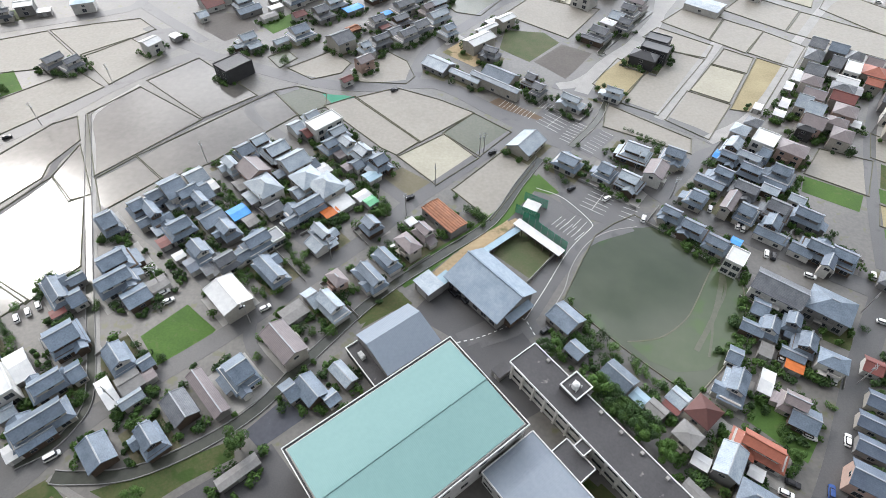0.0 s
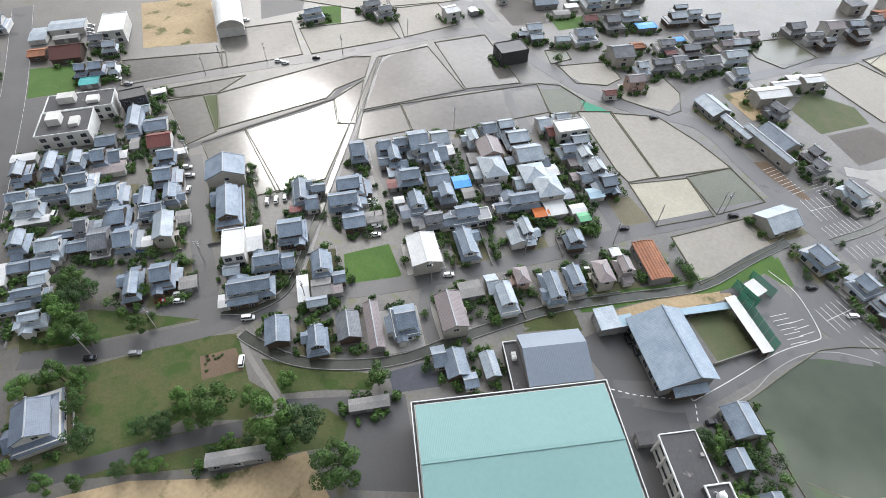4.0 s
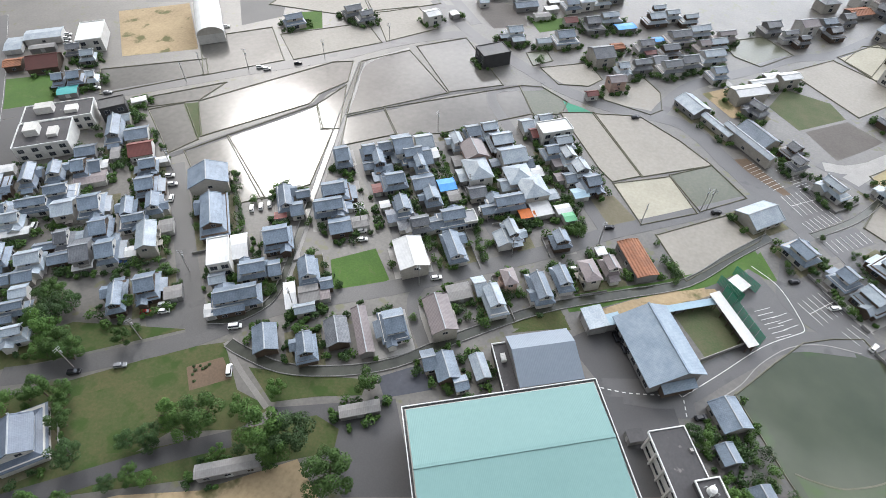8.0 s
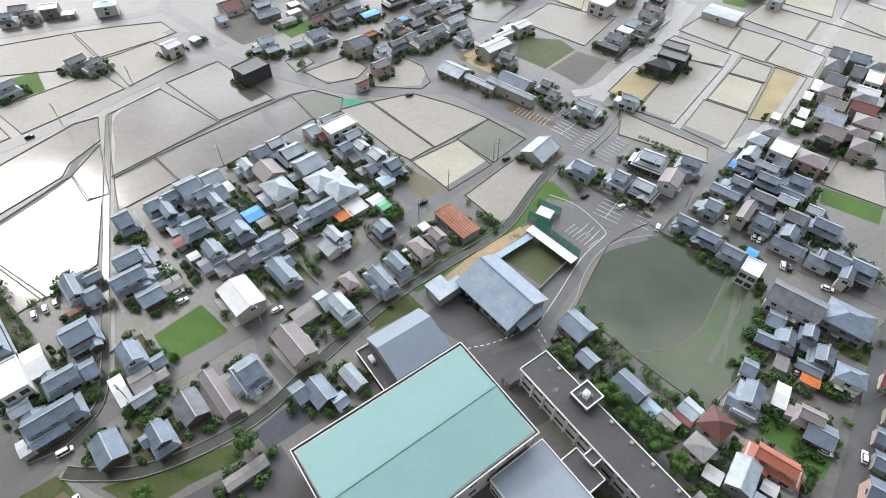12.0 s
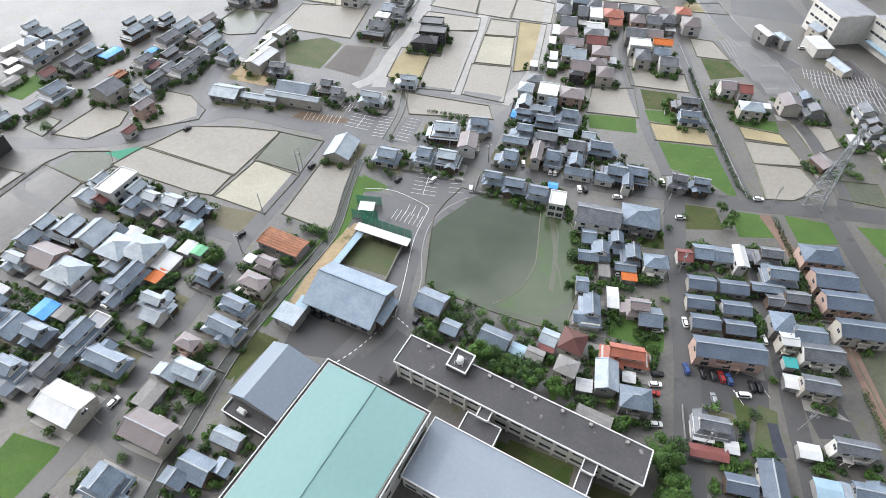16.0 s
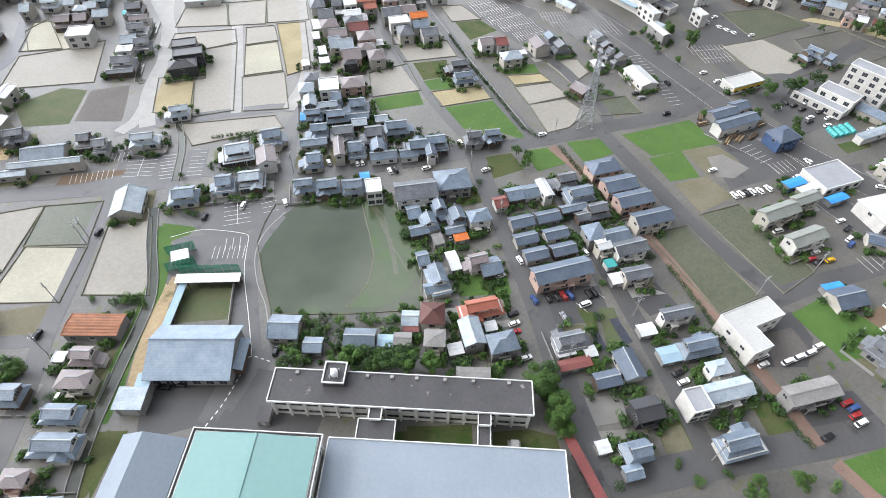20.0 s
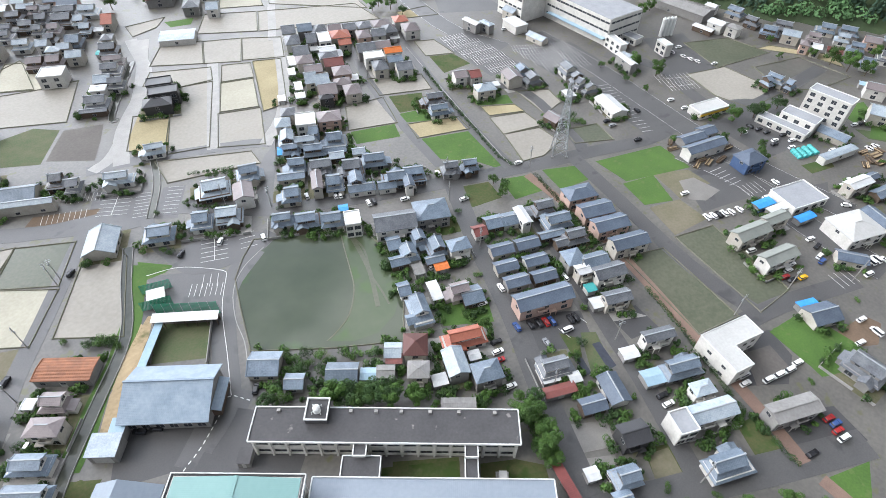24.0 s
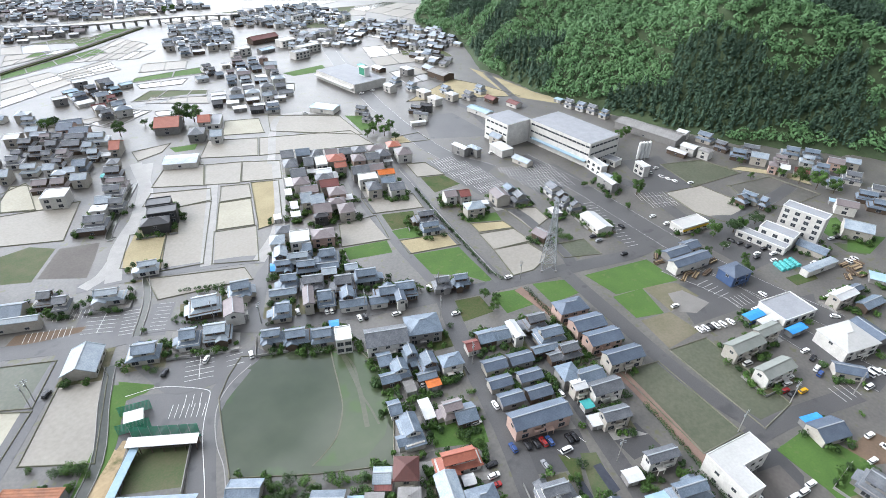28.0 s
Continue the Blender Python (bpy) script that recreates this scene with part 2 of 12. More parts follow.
ROOF = {
    "b": surface("blue_grey_tile", (0.09, 0.122, 0.163), (0.182, 0.227, 0.282), 0.42, ior=1.52, coarse=0.3, fine=2.2, bump=0.3, ribs=TILE, vary=0.18),
    "g": surface("dark_grey_tile", (0.075, 0.082, 0.095), (0.155, 0.165, 0.18), 0.4, coarse=0.3, fine=2.2, bump=0.5, ribs=TILE, vary=0.15),
    # pale tile, and white metal below, also stand for sun glare on some roofs
    "l": surface("pale_and_glare_tile", (0.205, 0.252, 0.3), (0.36, 0.407, 0.446), 0.42, ior=1.52, coarse=0.3, fine=2.2, bump=0.3, ribs=TILE, vary=0.15),
    "c": surface("sky_blue_metal", (0.25, 0.37, 0.46), (0.32, 0.44, 0.52), 0.4, coarse=0.2, fine=1.0, ribs=RIB, vary=0.12),
    "n": surface("mauve_brown_tile", (0.17, 0.145, 0.15), (0.22, 0.19, 0.19), 0.5, coarse=0.25, fine=1.3, bump=0.5, ribs=TILE, vary=0.15),
    "w": surface("white_metal_roof", (0.56, 0.57, 0.57), (0.46, 0.47, 0.48), 0.45, coarse=0.3, fine=1.0, ribs=RIB),
    "r": surface("oxide_red_roof", (0.20, 0.065, 0.055), (0.15, 0.055, 0.05), 0.55, coarse=0.3, fine=1.2, ribs=RIB, vary=0.2),
    "R": surface("orange_tile", (0.36, 0.125, 0.08), (0.27, 0.09, 0.06), 0.5, coarse=0.3, fine=1.2, ribs=TILE),
    "o": surface("rusted_roof", (0.3, 0.125, 0.065), (0.19, 0.085, 0.05), 0.8, coarse=0.3, fine=1.0, bump=0.6, ribs=(("Y", 1.1, 2.5), ("X", 0.7, 0.5))),
    "k": surface("black_roof", (0.035, 0.036, 0.04), (0.05, 0.05, 0.055), 0.5, coarse=0.2, ribs=RIB),
    "B": surface("slate_blue_roof", (0.07, 0.092, 0.13), (0.115, 0.145, 0.19), 0.42, ior=1.52, coarse=0.3, fine=2.2, bump=0.3, ribs=TILE, vary=0.12),
    "G": surface("green_sheet_roof", (0.12, 0.40, 0.20), (0.10, 0.32, 0.17), 0.5, ribs=RIB),
    "t": surface("turquoise_roof", (0.06, 0.36, 0.35), (0.05, 0.30, 0.3), 0.5, ribs=RIB),
    "d": surface("maroon_roof", (0.10, 0.035, 0.03), (0.075, 0.03, 0.026), 0.6, ribs=RIB),
    "h": surface("weathered_slate", (0.17, 0.165, 0.16), (0.24, 0.235, 0.23), 0.7, coarse=0.2, ribs=RIB),
    "e": surface("olive_slate", (0.19, 0.205, 0.19), (0.24, 0.255, 0.235), 0.6, coarse=0.2, ribs=TILE),
    "O": surface("orange_sheet", (0.62, 0.17, 0.03), (0.45, 0.12, 0.03), 0.6, ribs=(("X", 1.0, 1.0),)),
    "y": surface("pale_shop_roof", (0.47, 0.47, 0.46), (0.38, 0.38, 0.37), 0.5, ribs=RIB),
    "u": surface("bright_blue_sheet", (0.03, 0.22, 0.6), (0.05, 0.3, 0.68), 0.5, coarse=0.4, fine=1.5),
    "N": surface("navy_tile", (0.065, 0.085, 0.125), (0.1, 0.125, 0.17), 0.45, coarse=0.3, fine=2.2, bump=0.3, ribs=TILE),
    "a": surface("grey_flat_roof", (0.24, 0.25, 0.27), (0.30, 0.31, 0.33), 0.7, coarse=0.2),
}
ROOF["p"] = ROOF["a"]
WALL = [
    surface("white_render", (0.58, 0.57, 0.54), (0.44, 0.43, 0.41), 0.85, coarse=0.3, fine=1.5, vary=0.1),
    surface("cream_siding", (0.43, 0.405, 0.36), (0.33, 0.31, 0.275), 0.85, coarse=0.3, fine=1.5, ribs=(("Z", 0.4, 0.6),), vary=0.1),
    surface("grey_siding", (0.24, 0.235, 0.23), (0.18, 0.175, 0.17), 0.8, coarse=0.3, fine=1.5, ribs=(("Z", 0.4, 0.6),), vary=0.15),
    surface("brown_timber", (0.105, 0.075, 0.055), (0.075, 0.055, 0.042), 0.85, coarse=0.4, fine=2.0, ribs=(("X", 0.5, 0.8),), vary=0.15),
    surface("pink_siding", (0.46, 0.33, 0.28), (0.36, 0.26, 0.22), 0.85, coarse=0.3, fine=1.5),
    surface("black_siding", (0.035, 0.035, 0.037), (0.05, 0.05, 0.052), 0.6, coarse=0.3, fine=1.5, ribs=(("Z", 0.4, 0.6),)),
    surface("yellow_sign_wall", (0.65, 0.42, 0.03), (0.5, 0.32, 0.03), 0.7),
    surface("navy_siding", (0.04, 0.075, 0.16), (0.055, 0.095, 0.19), 0.7, coarse=0.3, fine=1.5, ribs=(("Z", 0.4, 0.6),)),
]


# ---- mesh kit ----
class Shape:
    """Points and faces of one mesh."""

    def __init__(self):
        self.v, self.f, self.mi = [], [], []

    def face(self, pts, slot=0):
        k = len(self.v)
        self.v += [tuple(p) for p in pts]
        self.f.append(tuple(range(k, k + len(pts))))
        self.mi.append(slot)
        return self

    def box(self, x0, x1, y0, y1, z0, z1, slot=0):
        p = [(x0, y0, z0), (x1, y0, z0), (x1, y1, z0), (x0, y1, z0), (x0, y0, z1), (x1, y0, z1), (x1, y1, z1), (x0, y1, z1)]
        k = len(self.v)
        self.v += p
        self.f += [tuple(k + i for i in q) for q in ((3, 2, 1, 0), (4, 5, 6, 7), (0, 1, 5, 4), (1, 2, 6, 5), (2, 3, 7, 6), (3, 0, 4, 7))]
        self.mi += [slot] * 6
        return self

    def slab(self, low, thick, slot=0):
        """A plate over a loop of points (counter-clockwise from above), thick metres deep."""
        n, k = len(low), len(self.v)
        self.v += [(x, y, z - thick) for x, y, z in low] + [tuple(p) for p in low]
        self.f += [tuple(k + i for i in reversed(range(n))), tuple(k + n + i for i in range(n))]
        self.f += [(k + i, k + (i + 1) % n, k + n + (i + 1) % n, k + n + i) for i in range(n)]
        self.mi += [slot] * (n + 2)
        return self

    def tube(self, a, b, r0, r1=None, sides=6, slot=0):
        a, b = Vector(a), Vector(b)
        r1 = r0 if r1 is None else r1
        z = (b - a).normalized()
        x = z.orthogonal().normalized()
        y = z.cross(x)
        k = len(self.v)
        for p, r in ((a, r0), (b, r1)):
            self.v += [tuple(p + r * (math.cos(2 * math.pi * i / sides) * x + math.sin(2 * math.pi * i / sides) * y)) for i in range(sides)]
        self.f += [(k + i, k + (i + 1) % sides, k + sides + (i + 1) % sides, k + sides + i) for i in range(sides)]
        self.f += [tuple(k + i for i in reversed(range(sides))), tuple(k + sides + i for i in range(sides))]
        self.mi += [slot] * (sides + 2)
        return self

    def data(self, name, *mats):
        me = bpy.data.meshes.new(name)
        me.from_pydata(self.v, [], self.f)
        for m in mats:
            me.materials.append(m)
        if any(self.mi):
            me.polygons.foreach_set("material_index", self.mi)
        me.update()
        return me


class Distant:
    """Stands in for the root of a far house: its parts are joined into the far town's one mesh."""

    def __init__(self, matrix):
        self.matrix = matrix


FAR_TOWN, FAR_MATS, KNOWN_SHAPES = Shape(), [], {}


def slot_of(material):
    if material not in FAR_MATS:
        FAR_MATS.append(material)
    return FAR_MATS.index(material)


def part(name, shape, material, parent=None, label="", at=None):
    """One mesh object under a thing or a part. shape: a Shape or ready mesh data; at: its pose under the parent."""
    if isinstance(parent, Distant):
        s, mats = (shape, [material]) if isinstance(shape, Shape) else KNOWN_SHAPES[shape.name]
        m = parent.matrix @ (at or Matrix())
        k = len(FAR_TOWN.v)
        FAR_TOWN.v += [tuple(m @ Vector(p)) for p in s.v]
        FAR_TOWN.f += [tuple(k + i for i in q) for q in s.f]
        FAR_TOWN.mi += [slot_of(mats[i]) for i in s.mi]
        return parent
    me = shape.data(name, material) if isinstance(shape, Shape) else shape
    ob = new(name, me)
    if parent is not None:
        ob.parent = parent
    if at is not None:
        ob.matrix_basis = at
    return tagged(ob, label)


DISTANT = [False]


def thing(name, x, y, rz, label, category, group="", z=0.0):
    if DISTANT[0]:
        return Distant(pose(x, y, z, 0, 0, rz))
    ob = new(name)
    ob.empty_display_size = 0.5
    ob.matrix_basis = pose(x, y, z, 0, 0, rz)
    return tagged(ob, label, category, group)


def sheet(name, pts, z, material, label, category, kind="structure", thick=0.02):
    """A flat piece of ground."""
    area = sum(a[0] * b[1] - b[0] * a[1] for a, b in zip(pts, pts[1:] + pts[:1]))
    pts = pts if area > 0 else pts[::-1]
    s = Shape().slab([(x, y, z) for x, y in pts], thick)
    return tagged(part(name, s, material), label, category, "", kind)
# ---- windows shared by all houses ----
def window_mesh(w, h):
    s = Shape()
    s.box(-w / 2, w / 2, -0.03, 0.05, 0, h, 0)
    for a, b in ((-w / 2 + 0.07, -0.035), (0.035, w / 2 - 0.07)):
        s.box(a, b, -0.045, -0.02, 0.07, h - 0.07, 1)
    me = s.data("window", M["sash"], M["glass"])
    KNOWN_SHAPES[me.name] = (s, [M["sash"], M["glass"]])
    return me


WIN, WIN_TALL, DOOR = window_mesh(1.7, 1.2), window_mesh(2.4, 1.9), window_mesh(1.6, 2.1)


def gable(s, x0, x1, half, eave, slope, over=0.55, thick=0.18):
    """Two slopes that meet in a ridge along x, with raised verges at both ends."""
    top, low, out = eave + half * slope, eave - over * slope, half + over
    k = len(s.v)
    cols = ((x0, 0.14), (x0 + 0.3, 0.14), (x0 + 0.32, 0.0), (x1 - 0.32, 0.0), (x1 - 0.3, 0.14), (x1, 0.14))
    for x, lift in cols:
        for y, z in ((-out, low), (0, top), (out, low)):
            s.v += [(x, y, z + lift), (x, y, z - thick)]
    f = []
    for c in range(5):
        for r in range(2):
            p = k + c * 6 + r * 2
            f += [(p, p + 6, p + 8, p + 2), (p + 1, p + 3, p + 9, p + 7)]
        p = k + c * 6
        f += [(p, p + 1, p + 7, p + 6), (p + 4, p + 10, p + 11, p + 5)]
    for p, e in ((k, 1), (k + 30, -1)):
        for r in (0, 2):
            q = (p + r, p + r + 2, p + r + 3, p + r + 1)
            f.append(q if e > 0 else q[::-1])
    s.f += f
    s.mi += [0] * len(f)
    return top


def hipped(s, L, D, eave, slope, over=0.6):
    """A hip roof over L by D."""
    a, b = L / 2 + over, D / 2 + over
    r = max(a - b, 0.05)
    low = eave - over * slope
    k = len(s.v)
    c = ((-a, -b), (a, -b), (a, b), (-a, b))
    s.v += [(x, y, low - 0.16) for x, y in c] + [(x, y, low) for x, y in c] + [(-r, 0, low + b * slope), (r, 0, low + b * slope)]
    f = [(3, 2, 1, 0), (0, 1, 5, 4), (1, 2, 6, 5), (2, 3, 7, 6), (3, 0, 4, 7), (4, 5, 9, 8), (5, 6, 9), (6, 7, 8, 9), (7, 4, 8)]
    s.f += [tuple(k + i for i in q) for q in f]
    s.mi += [0] * len(f)
    return low + b * slope, r


def skirt(s, a0, b0, z0, a1, b1, z1, cx=0.0, cy=0.0, thick=0.14):
    """A lean-to roof that runs round an upper storey."""
    o = [(-a0, -b0, z0), (a0, -b0, z0), (a0, b0, z0), (-a0, b0, z0)]
    i = [(cx - a1, cy - b1, z1), (cx + a1, cy - b1, z1), (cx + a1, cy + b1, z1), (cx - a1, cy + b1, z1)]
    k = len(s.v)
    s.v += o + i + [(x, y, z - thick) for x, y, z in o] + [(x, y, z - thick) for x, y, z in i]
    for m in range(4):
        n = (m + 1) % 4
        s.f += [(k + m, k + n, k + 4 + n, k + 4 + m), (k + 8 + n, k + 8 + m, k + 12 + m, k + 12 + n), (k + 8 + m, k + 8 + n, k + n, k + m), (k + 4 + m, k + 4 + n, k + 12 + n, k + 12 + m)]
    s.mi += [0] * 16


def wall_windows(root, L, D, z, rnd, far, cx=0.0, cy=0.0, tall=False, ends=True):
    mesh = WIN_TALL if tall else WIN
    n = max(1, min(3, int(L / 4.2))) if not far else 1
    for side in (-1, 1):
        for k in range(n):
            x = cx + (k + 0.5) / n * L - L / 2 + rnd.uniform(-0.3, 0.3)
            part("window", mesh, None, root, at=pose(x, cy + side * (D / 2 + 0.03), z, 0, 0, 0 if side < 0 else 180))
    if ends and not far:
        for side in (-1, 1):
            part("window", WIN, None, root, at=pose(cx + side * (L / 2 + 0.03), cy + rnd.uniform(-0.15, 0.15) * D, z + 0.3, 0, 0, 90 if side > 0 else -90))


ROOF_WORD = {"b": "blue-grey tiled", "g": "dark grey tiled", "l": "pale blue-grey tiled", "c": "sky-blue sheet-metal", "n": "mauve-brown tiled",
             "w": "white sheet-metal", "r": "oxide-red", "R": "orange-tiled", "o": "rusted orange", "k": "black", "B": "slate-blue", "G": "green sheet",
             "t": "turquoise", "d": "maroon", "h": "weathered grey", "e": "olive-grey slate", "O": "bright orange sheet", "y": "pale flat", "u": "bright blue sheet", "a": "grey flat", "p": "grey flat", "N": "navy tiled"}
WALL_WORD = ["white rendered", "cream-sided", "grey-sided", "dark timber", "pink-sided", "black-sided", "yellow-fronted", "navy-sided"]


STANDING = []


def house(x, y, rz, w, d, kind, seed):
    """A building at x, y; w along rz, d across. kind: form, roof colour, and v for a ridge across."""
    rnd = random.Random(seed)
    form, col = kind[0], kind[1]
    STANDING.append((x, y, rz, w, d))
    if len(kind) > 2:
        w, d, rz = d, w, rz + 90
    over = {"t": 0.6, "s": 0.55, "m": 0.5, "k": 0.3, "f": 0.0}[form]
    L, D = max(w - 2 * over, 3.4), max(d - 2 * over, 3.2)
    roof = ROOF[col]
    far = math.hypot(x, y) > 270
    wi = {"t": rnd.choice((0, 0, 1, 2, 3, 3)), "s": rnd.choice((0, 1, 2, 3)), "m": rnd.choice((0, 0, 1, 1, 2)), "k": rnd.choice((0, 2, 2)), "f": 0}[form]
    if kind == "mB" and w > 9:
        wi = 4 if y > 45 else 1
    if kind in ("mn", "mnv", "mo"):
        wi = rnd.choice((1, 4, 0))
    if col == "k":
        wi = 5
    if col == "N":
        wi = 7
    if kind == "my":
        wi = 0
    wall = WALL[wi]
    if form == "t":
        D = max(D, 4.6)
        side, front = rnd.choice((-1, 1)), rnd.choice((-1, 1))
        annexe = rnd.uniform(1.8, 2.6) if not far and L > 8.0 and rnd.random() < 0.6 else 0.0
        out = rnd.uniform(1.2, 2.2) if not far and L > 7.0 and D > 6.4 else 0.0
        L, D = L - annexe, D - out
        move = pose(0, 0, 0, 0, 0, rz) @ Vector((-side * annexe / 2, -front * out / 2, 0))
        ob = thing("house", x + move.x, y + move.y, rz, f"two-storey {WALL_WORD[wi]} house with {ROOF_WORD[col]} roofs", "house", "village houses")
        fx, fy = rnd.uniform(0.66, 0.84), rnd.uniform(0.62, 0.76)
        a, b = L * fx / 2, D * fy / 2
        cx, cy = rnd.uniform(-1, 1) * (L / 2 - a) * 0.8, rnd.uniform(-1, 1) * (D / 2 - b) * 0.6
        part("wall", Shape().box(-L / 2, L / 2, -D / 2, D / 2, 0, 3.3), wall, ob)
        s = Shape()
        skirt(s, L / 2 + 0.6, D / 2 + 0.6, 2.8, a, b, 4.05, cx, cy)
        part("lower_roof", s, roof, ob)
        s = Shape().box(cx - a, cx + a, cy - b, cy + b, 3.3, 5.9)
        s.face([(cx - a, cy - b, 5.9), (cx - a, cy, 5.9 + b * 0.48), (cx - a, cy + b, 5.9)][::-1]).face([(cx + a, cy - b, 5.9), (cx + a, cy, 5.9 + b * 0.48), (cx + a, cy + b, 5.9)])
        part("upper_wall", s, wall, ob)
        s = Shape()
        top = gable(s, -a - 0.5, a + 0.5, b, 5.95, 0.48, 0.6)
        s.v = [(p[0] + cx, p[1] + cy, p[2]) for p in s.v]
        up = part("roof", s, roof, ob)
        s = Shape().box(cx - a - 0.6, cx + a + 0.6, cy - 0.17, cy + 0.17, top - 0.05, top + 0.24)
        for e in (-1, 1):
            s.box(cx + e * (a + 0.55) - 0.1, cx + e * (a + 0.55) + 0.1, cy - 0.3, cy + 0.3, top, top + 0.55)
        part("ridge_tiles", s, M["ridge"] if col in "bgBln" else roof, up)
        wall_windows(ob, L, D, 0.6, rnd, far, tall=True, ends=False)
        if out:
            e, ww, wx = front, L * rnd.uniform(0.3, 0.42), rnd.choice((-1, 1)) * L * rnd.uniform(0.18, 0.28)
            y0, y1 = sorted((0.0, e * (D / 2 + out)))
            wh, ws = 3.35, 0.5
            s = Shape().box(wx - ww / 2, wx + ww / 2, *sorted((e * (D / 2 - 0.2), e * (D / 2 + out))), 0, wh)
            t = [(wx - ww / 2, e * (D / 2 + out), wh), (wx + ww / 2, e * (D / 2 + out), wh), (wx, e * (D / 2 + out), wh + ww / 2 * ws)]
            s.face(t if e < 0 else t[::-1])
            wing = part("wing", s, wall, ob)
            s = Shape()
            wt = gable(s, y0 if e < 0 else D * 0.12, y1 if e > 0 else -D * 0.12, ww / 2, wh + 0.05, ws, 0.5)
            s.v = [(wx - p[1], p[0] + (e * 0.5 if abs(p[0]) > D / 2 else 0), p[2]) for p in s.v]
            part("wing_roof", s, roof, wing)
        wall_windows(ob, 2 * a, 2 * b, 4.35, rnd, far, cx, cy)
        if annexe:
            e, k = side, rnd.uniform(0.45, 0.75)
            xs = sorted((e * L / 2, e * (L / 2 + annexe)))
            an = part("annexe", Shape().box(*xs, -D * k / 2, D * k / 2, 0, 2.5), wall, ob)
            p = [(e * (L / 2 - 0.2), -D * k / 2 - 0.35, 3.2), (e * (L / 2 + annexe + 0.4), -D * k / 2 - 0.35, 2.45), (e * (L / 2 + annexe + 0.4), D * k / 2 + 0.35, 2.45), (e * (L / 2 - 0.2), D * k / 2 + 0.35, 3.2)]
            part("roof", Shape().slab(p if e > 0 else p[::-1], 0.14), roof, an)
    elif form in "sm":
        h = 3.3 if form == "s" else 5.9
        slope = rnd.uniform(0.4, 0.5) if col not in "whocy" else 0.26
        big = max(L, D) > 20
        if form == "s" and big:
            h = 5.2
        what = "single-storey" if form == "s" else "modern two-storey"
        ob = thing("house", x, y, rz, f"{what} {WALL_WORD[wi]} building with {ROOF_WORD[col]} roof", "house", "village houses")
        hip = form == "m" and rnd.random() < 0.4 and abs(L - D) < 5
        s = Shape().box(-L / 2, L / 2, -D / 2, D / 2, 0, h)
        b = D / 2
        if not hip:
            for e in (-1, 1):
                t = [(e * L / 2, -b, h), (e * L / 2, b, h), (e * L / 2, 0, h + b * slope)]
                s.face(t if e > 0 else t[::-1])
        part("wall", s, wall, ob)
        s = Shape()
        if hip:
            top, r = hipped(s, L, D, h + 0.05, slope, 0.5)
        else:
            top, r = gable(s, -L / 2 - 0.5, L / 2 + 0.5, b, h + 0.05, slope, 0.55), L / 2 + 0.5
        up = part("roof", s, roof, ob)
        part("ridge_cap", Shape().box(-r, r, -0.18, 0.18, top - 0.06, top + 0.2), M["ridge"] if col in "bgBln" else roof, up)
        wall_windows(ob, L, D, 0.7, rnd, far, tall=form == "m", ends=False)
        if form == "m":
            wall_windows(ob, L, D, 3.6, rnd, far)
            if not far:
                k = rnd.uniform(-0.2, 0.2) * L
                part("porch", Shape().box(k - 1.3, k + 1.3, -D / 2 - 1.6, -D / 2, 2.35, 2.55).box(k - 1.2, k - 1.0, -D / 2 - 1.5, -D / 2 - 1.3, 0, 2.35).box(k + 1.0, k + 1.2, -D / 2 - 1.5, -D / 2 - 1.3, 0, 2.35), wall, ob)
                k = -k
                part("balcony", Shape().box(k - 1.8, k + 1.8, -D / 2 - 1.1, -D / 2 - 1.0, 3.0, 4.1).box(k - 1.8, k + 1.8, -D / 2 - 1.0, -D / 2, 3.0, 3.12).box(k - 1.8, k - 1.7, -D / 2 - 1.0, -D / 2, 3.12, 4.1).box(k + 1.7, k + 1.8, -D / 2 - 1.0, -D / 2, 3.12, 4.1), wall, ob)
    elif form == "k":
        h = 2.6 if max(L, D) < 14 else 3.6
        ob = thing("shed", x, y, rz, f"{WALL_WORD[wi]} shed with a low {ROOF_WORD[col]} roof", "shed", "sheds")
        part("wall", Shape().box(-L / 2, L / 2, -D / 2, D / 2, 0, h), wall, ob)
        s = Shape()
        top = gable(s, -L / 2 - 0.3, L / 2 + 0.3, D / 2, h + 0.05, rnd.uniform(0.1, 0.2), 0.35, 0.1)
        part("roof", s, roof, ob)
        part("door", Shape().box(-1.0, 1.0, -D / 2 - 0.06, -D / 2, 0, 2.1), M["sash"], ob)
        if max(L, D) > 14:
            wall_windows(ob, L, D, 1.2, rnd, far, ends=False)
    else:
        floors = {"a": 5, "p": 2, "k": 2, "l": 1, "b": 2, "y": 1, "c": 2}.get(col, 2)
        roofm = {"c": M["membrane"], "w": ROOF["w"], "b": ROOF["l"], "l": ROOF["a"]}.get(col, roof)
        if col == "k":
            wall = WALL[5]
        h = 3.2 * floors + 0.6
        ob = thing("flat_roofed_building", x, y, rz, f"{floors}-storey {'black' if col == 'k' else 'white'} building with a flat roof", "building", "flat-roofed buildings")
        part("wall", Shape().box(-L / 2, L / 2, -D / 2, D / 2, 0, h), wall, ob)
        part("roof", Shape().box(-L / 2 + 0.3, L / 2 - 0.3, -D / 2 + 0.3, D / 2 - 0.3, h, h + 0.12), roofm, ob)
        s = Shape()
        for e in (-1, 1):
            s.box(-L / 2 - 0.05, L / 2 + 0.05, e * D / 2 - 0.16, e * D / 2 + 0.16, h, h + 0.45)
            s.box(e * L / 2 - 0.16, e * L / 2 + 0.16, -D / 2 + 0.16, D / 2 - 0.16, h, h + 0.45)
        part("parapet", s, wall if col == "k" else M["parapet"], ob)
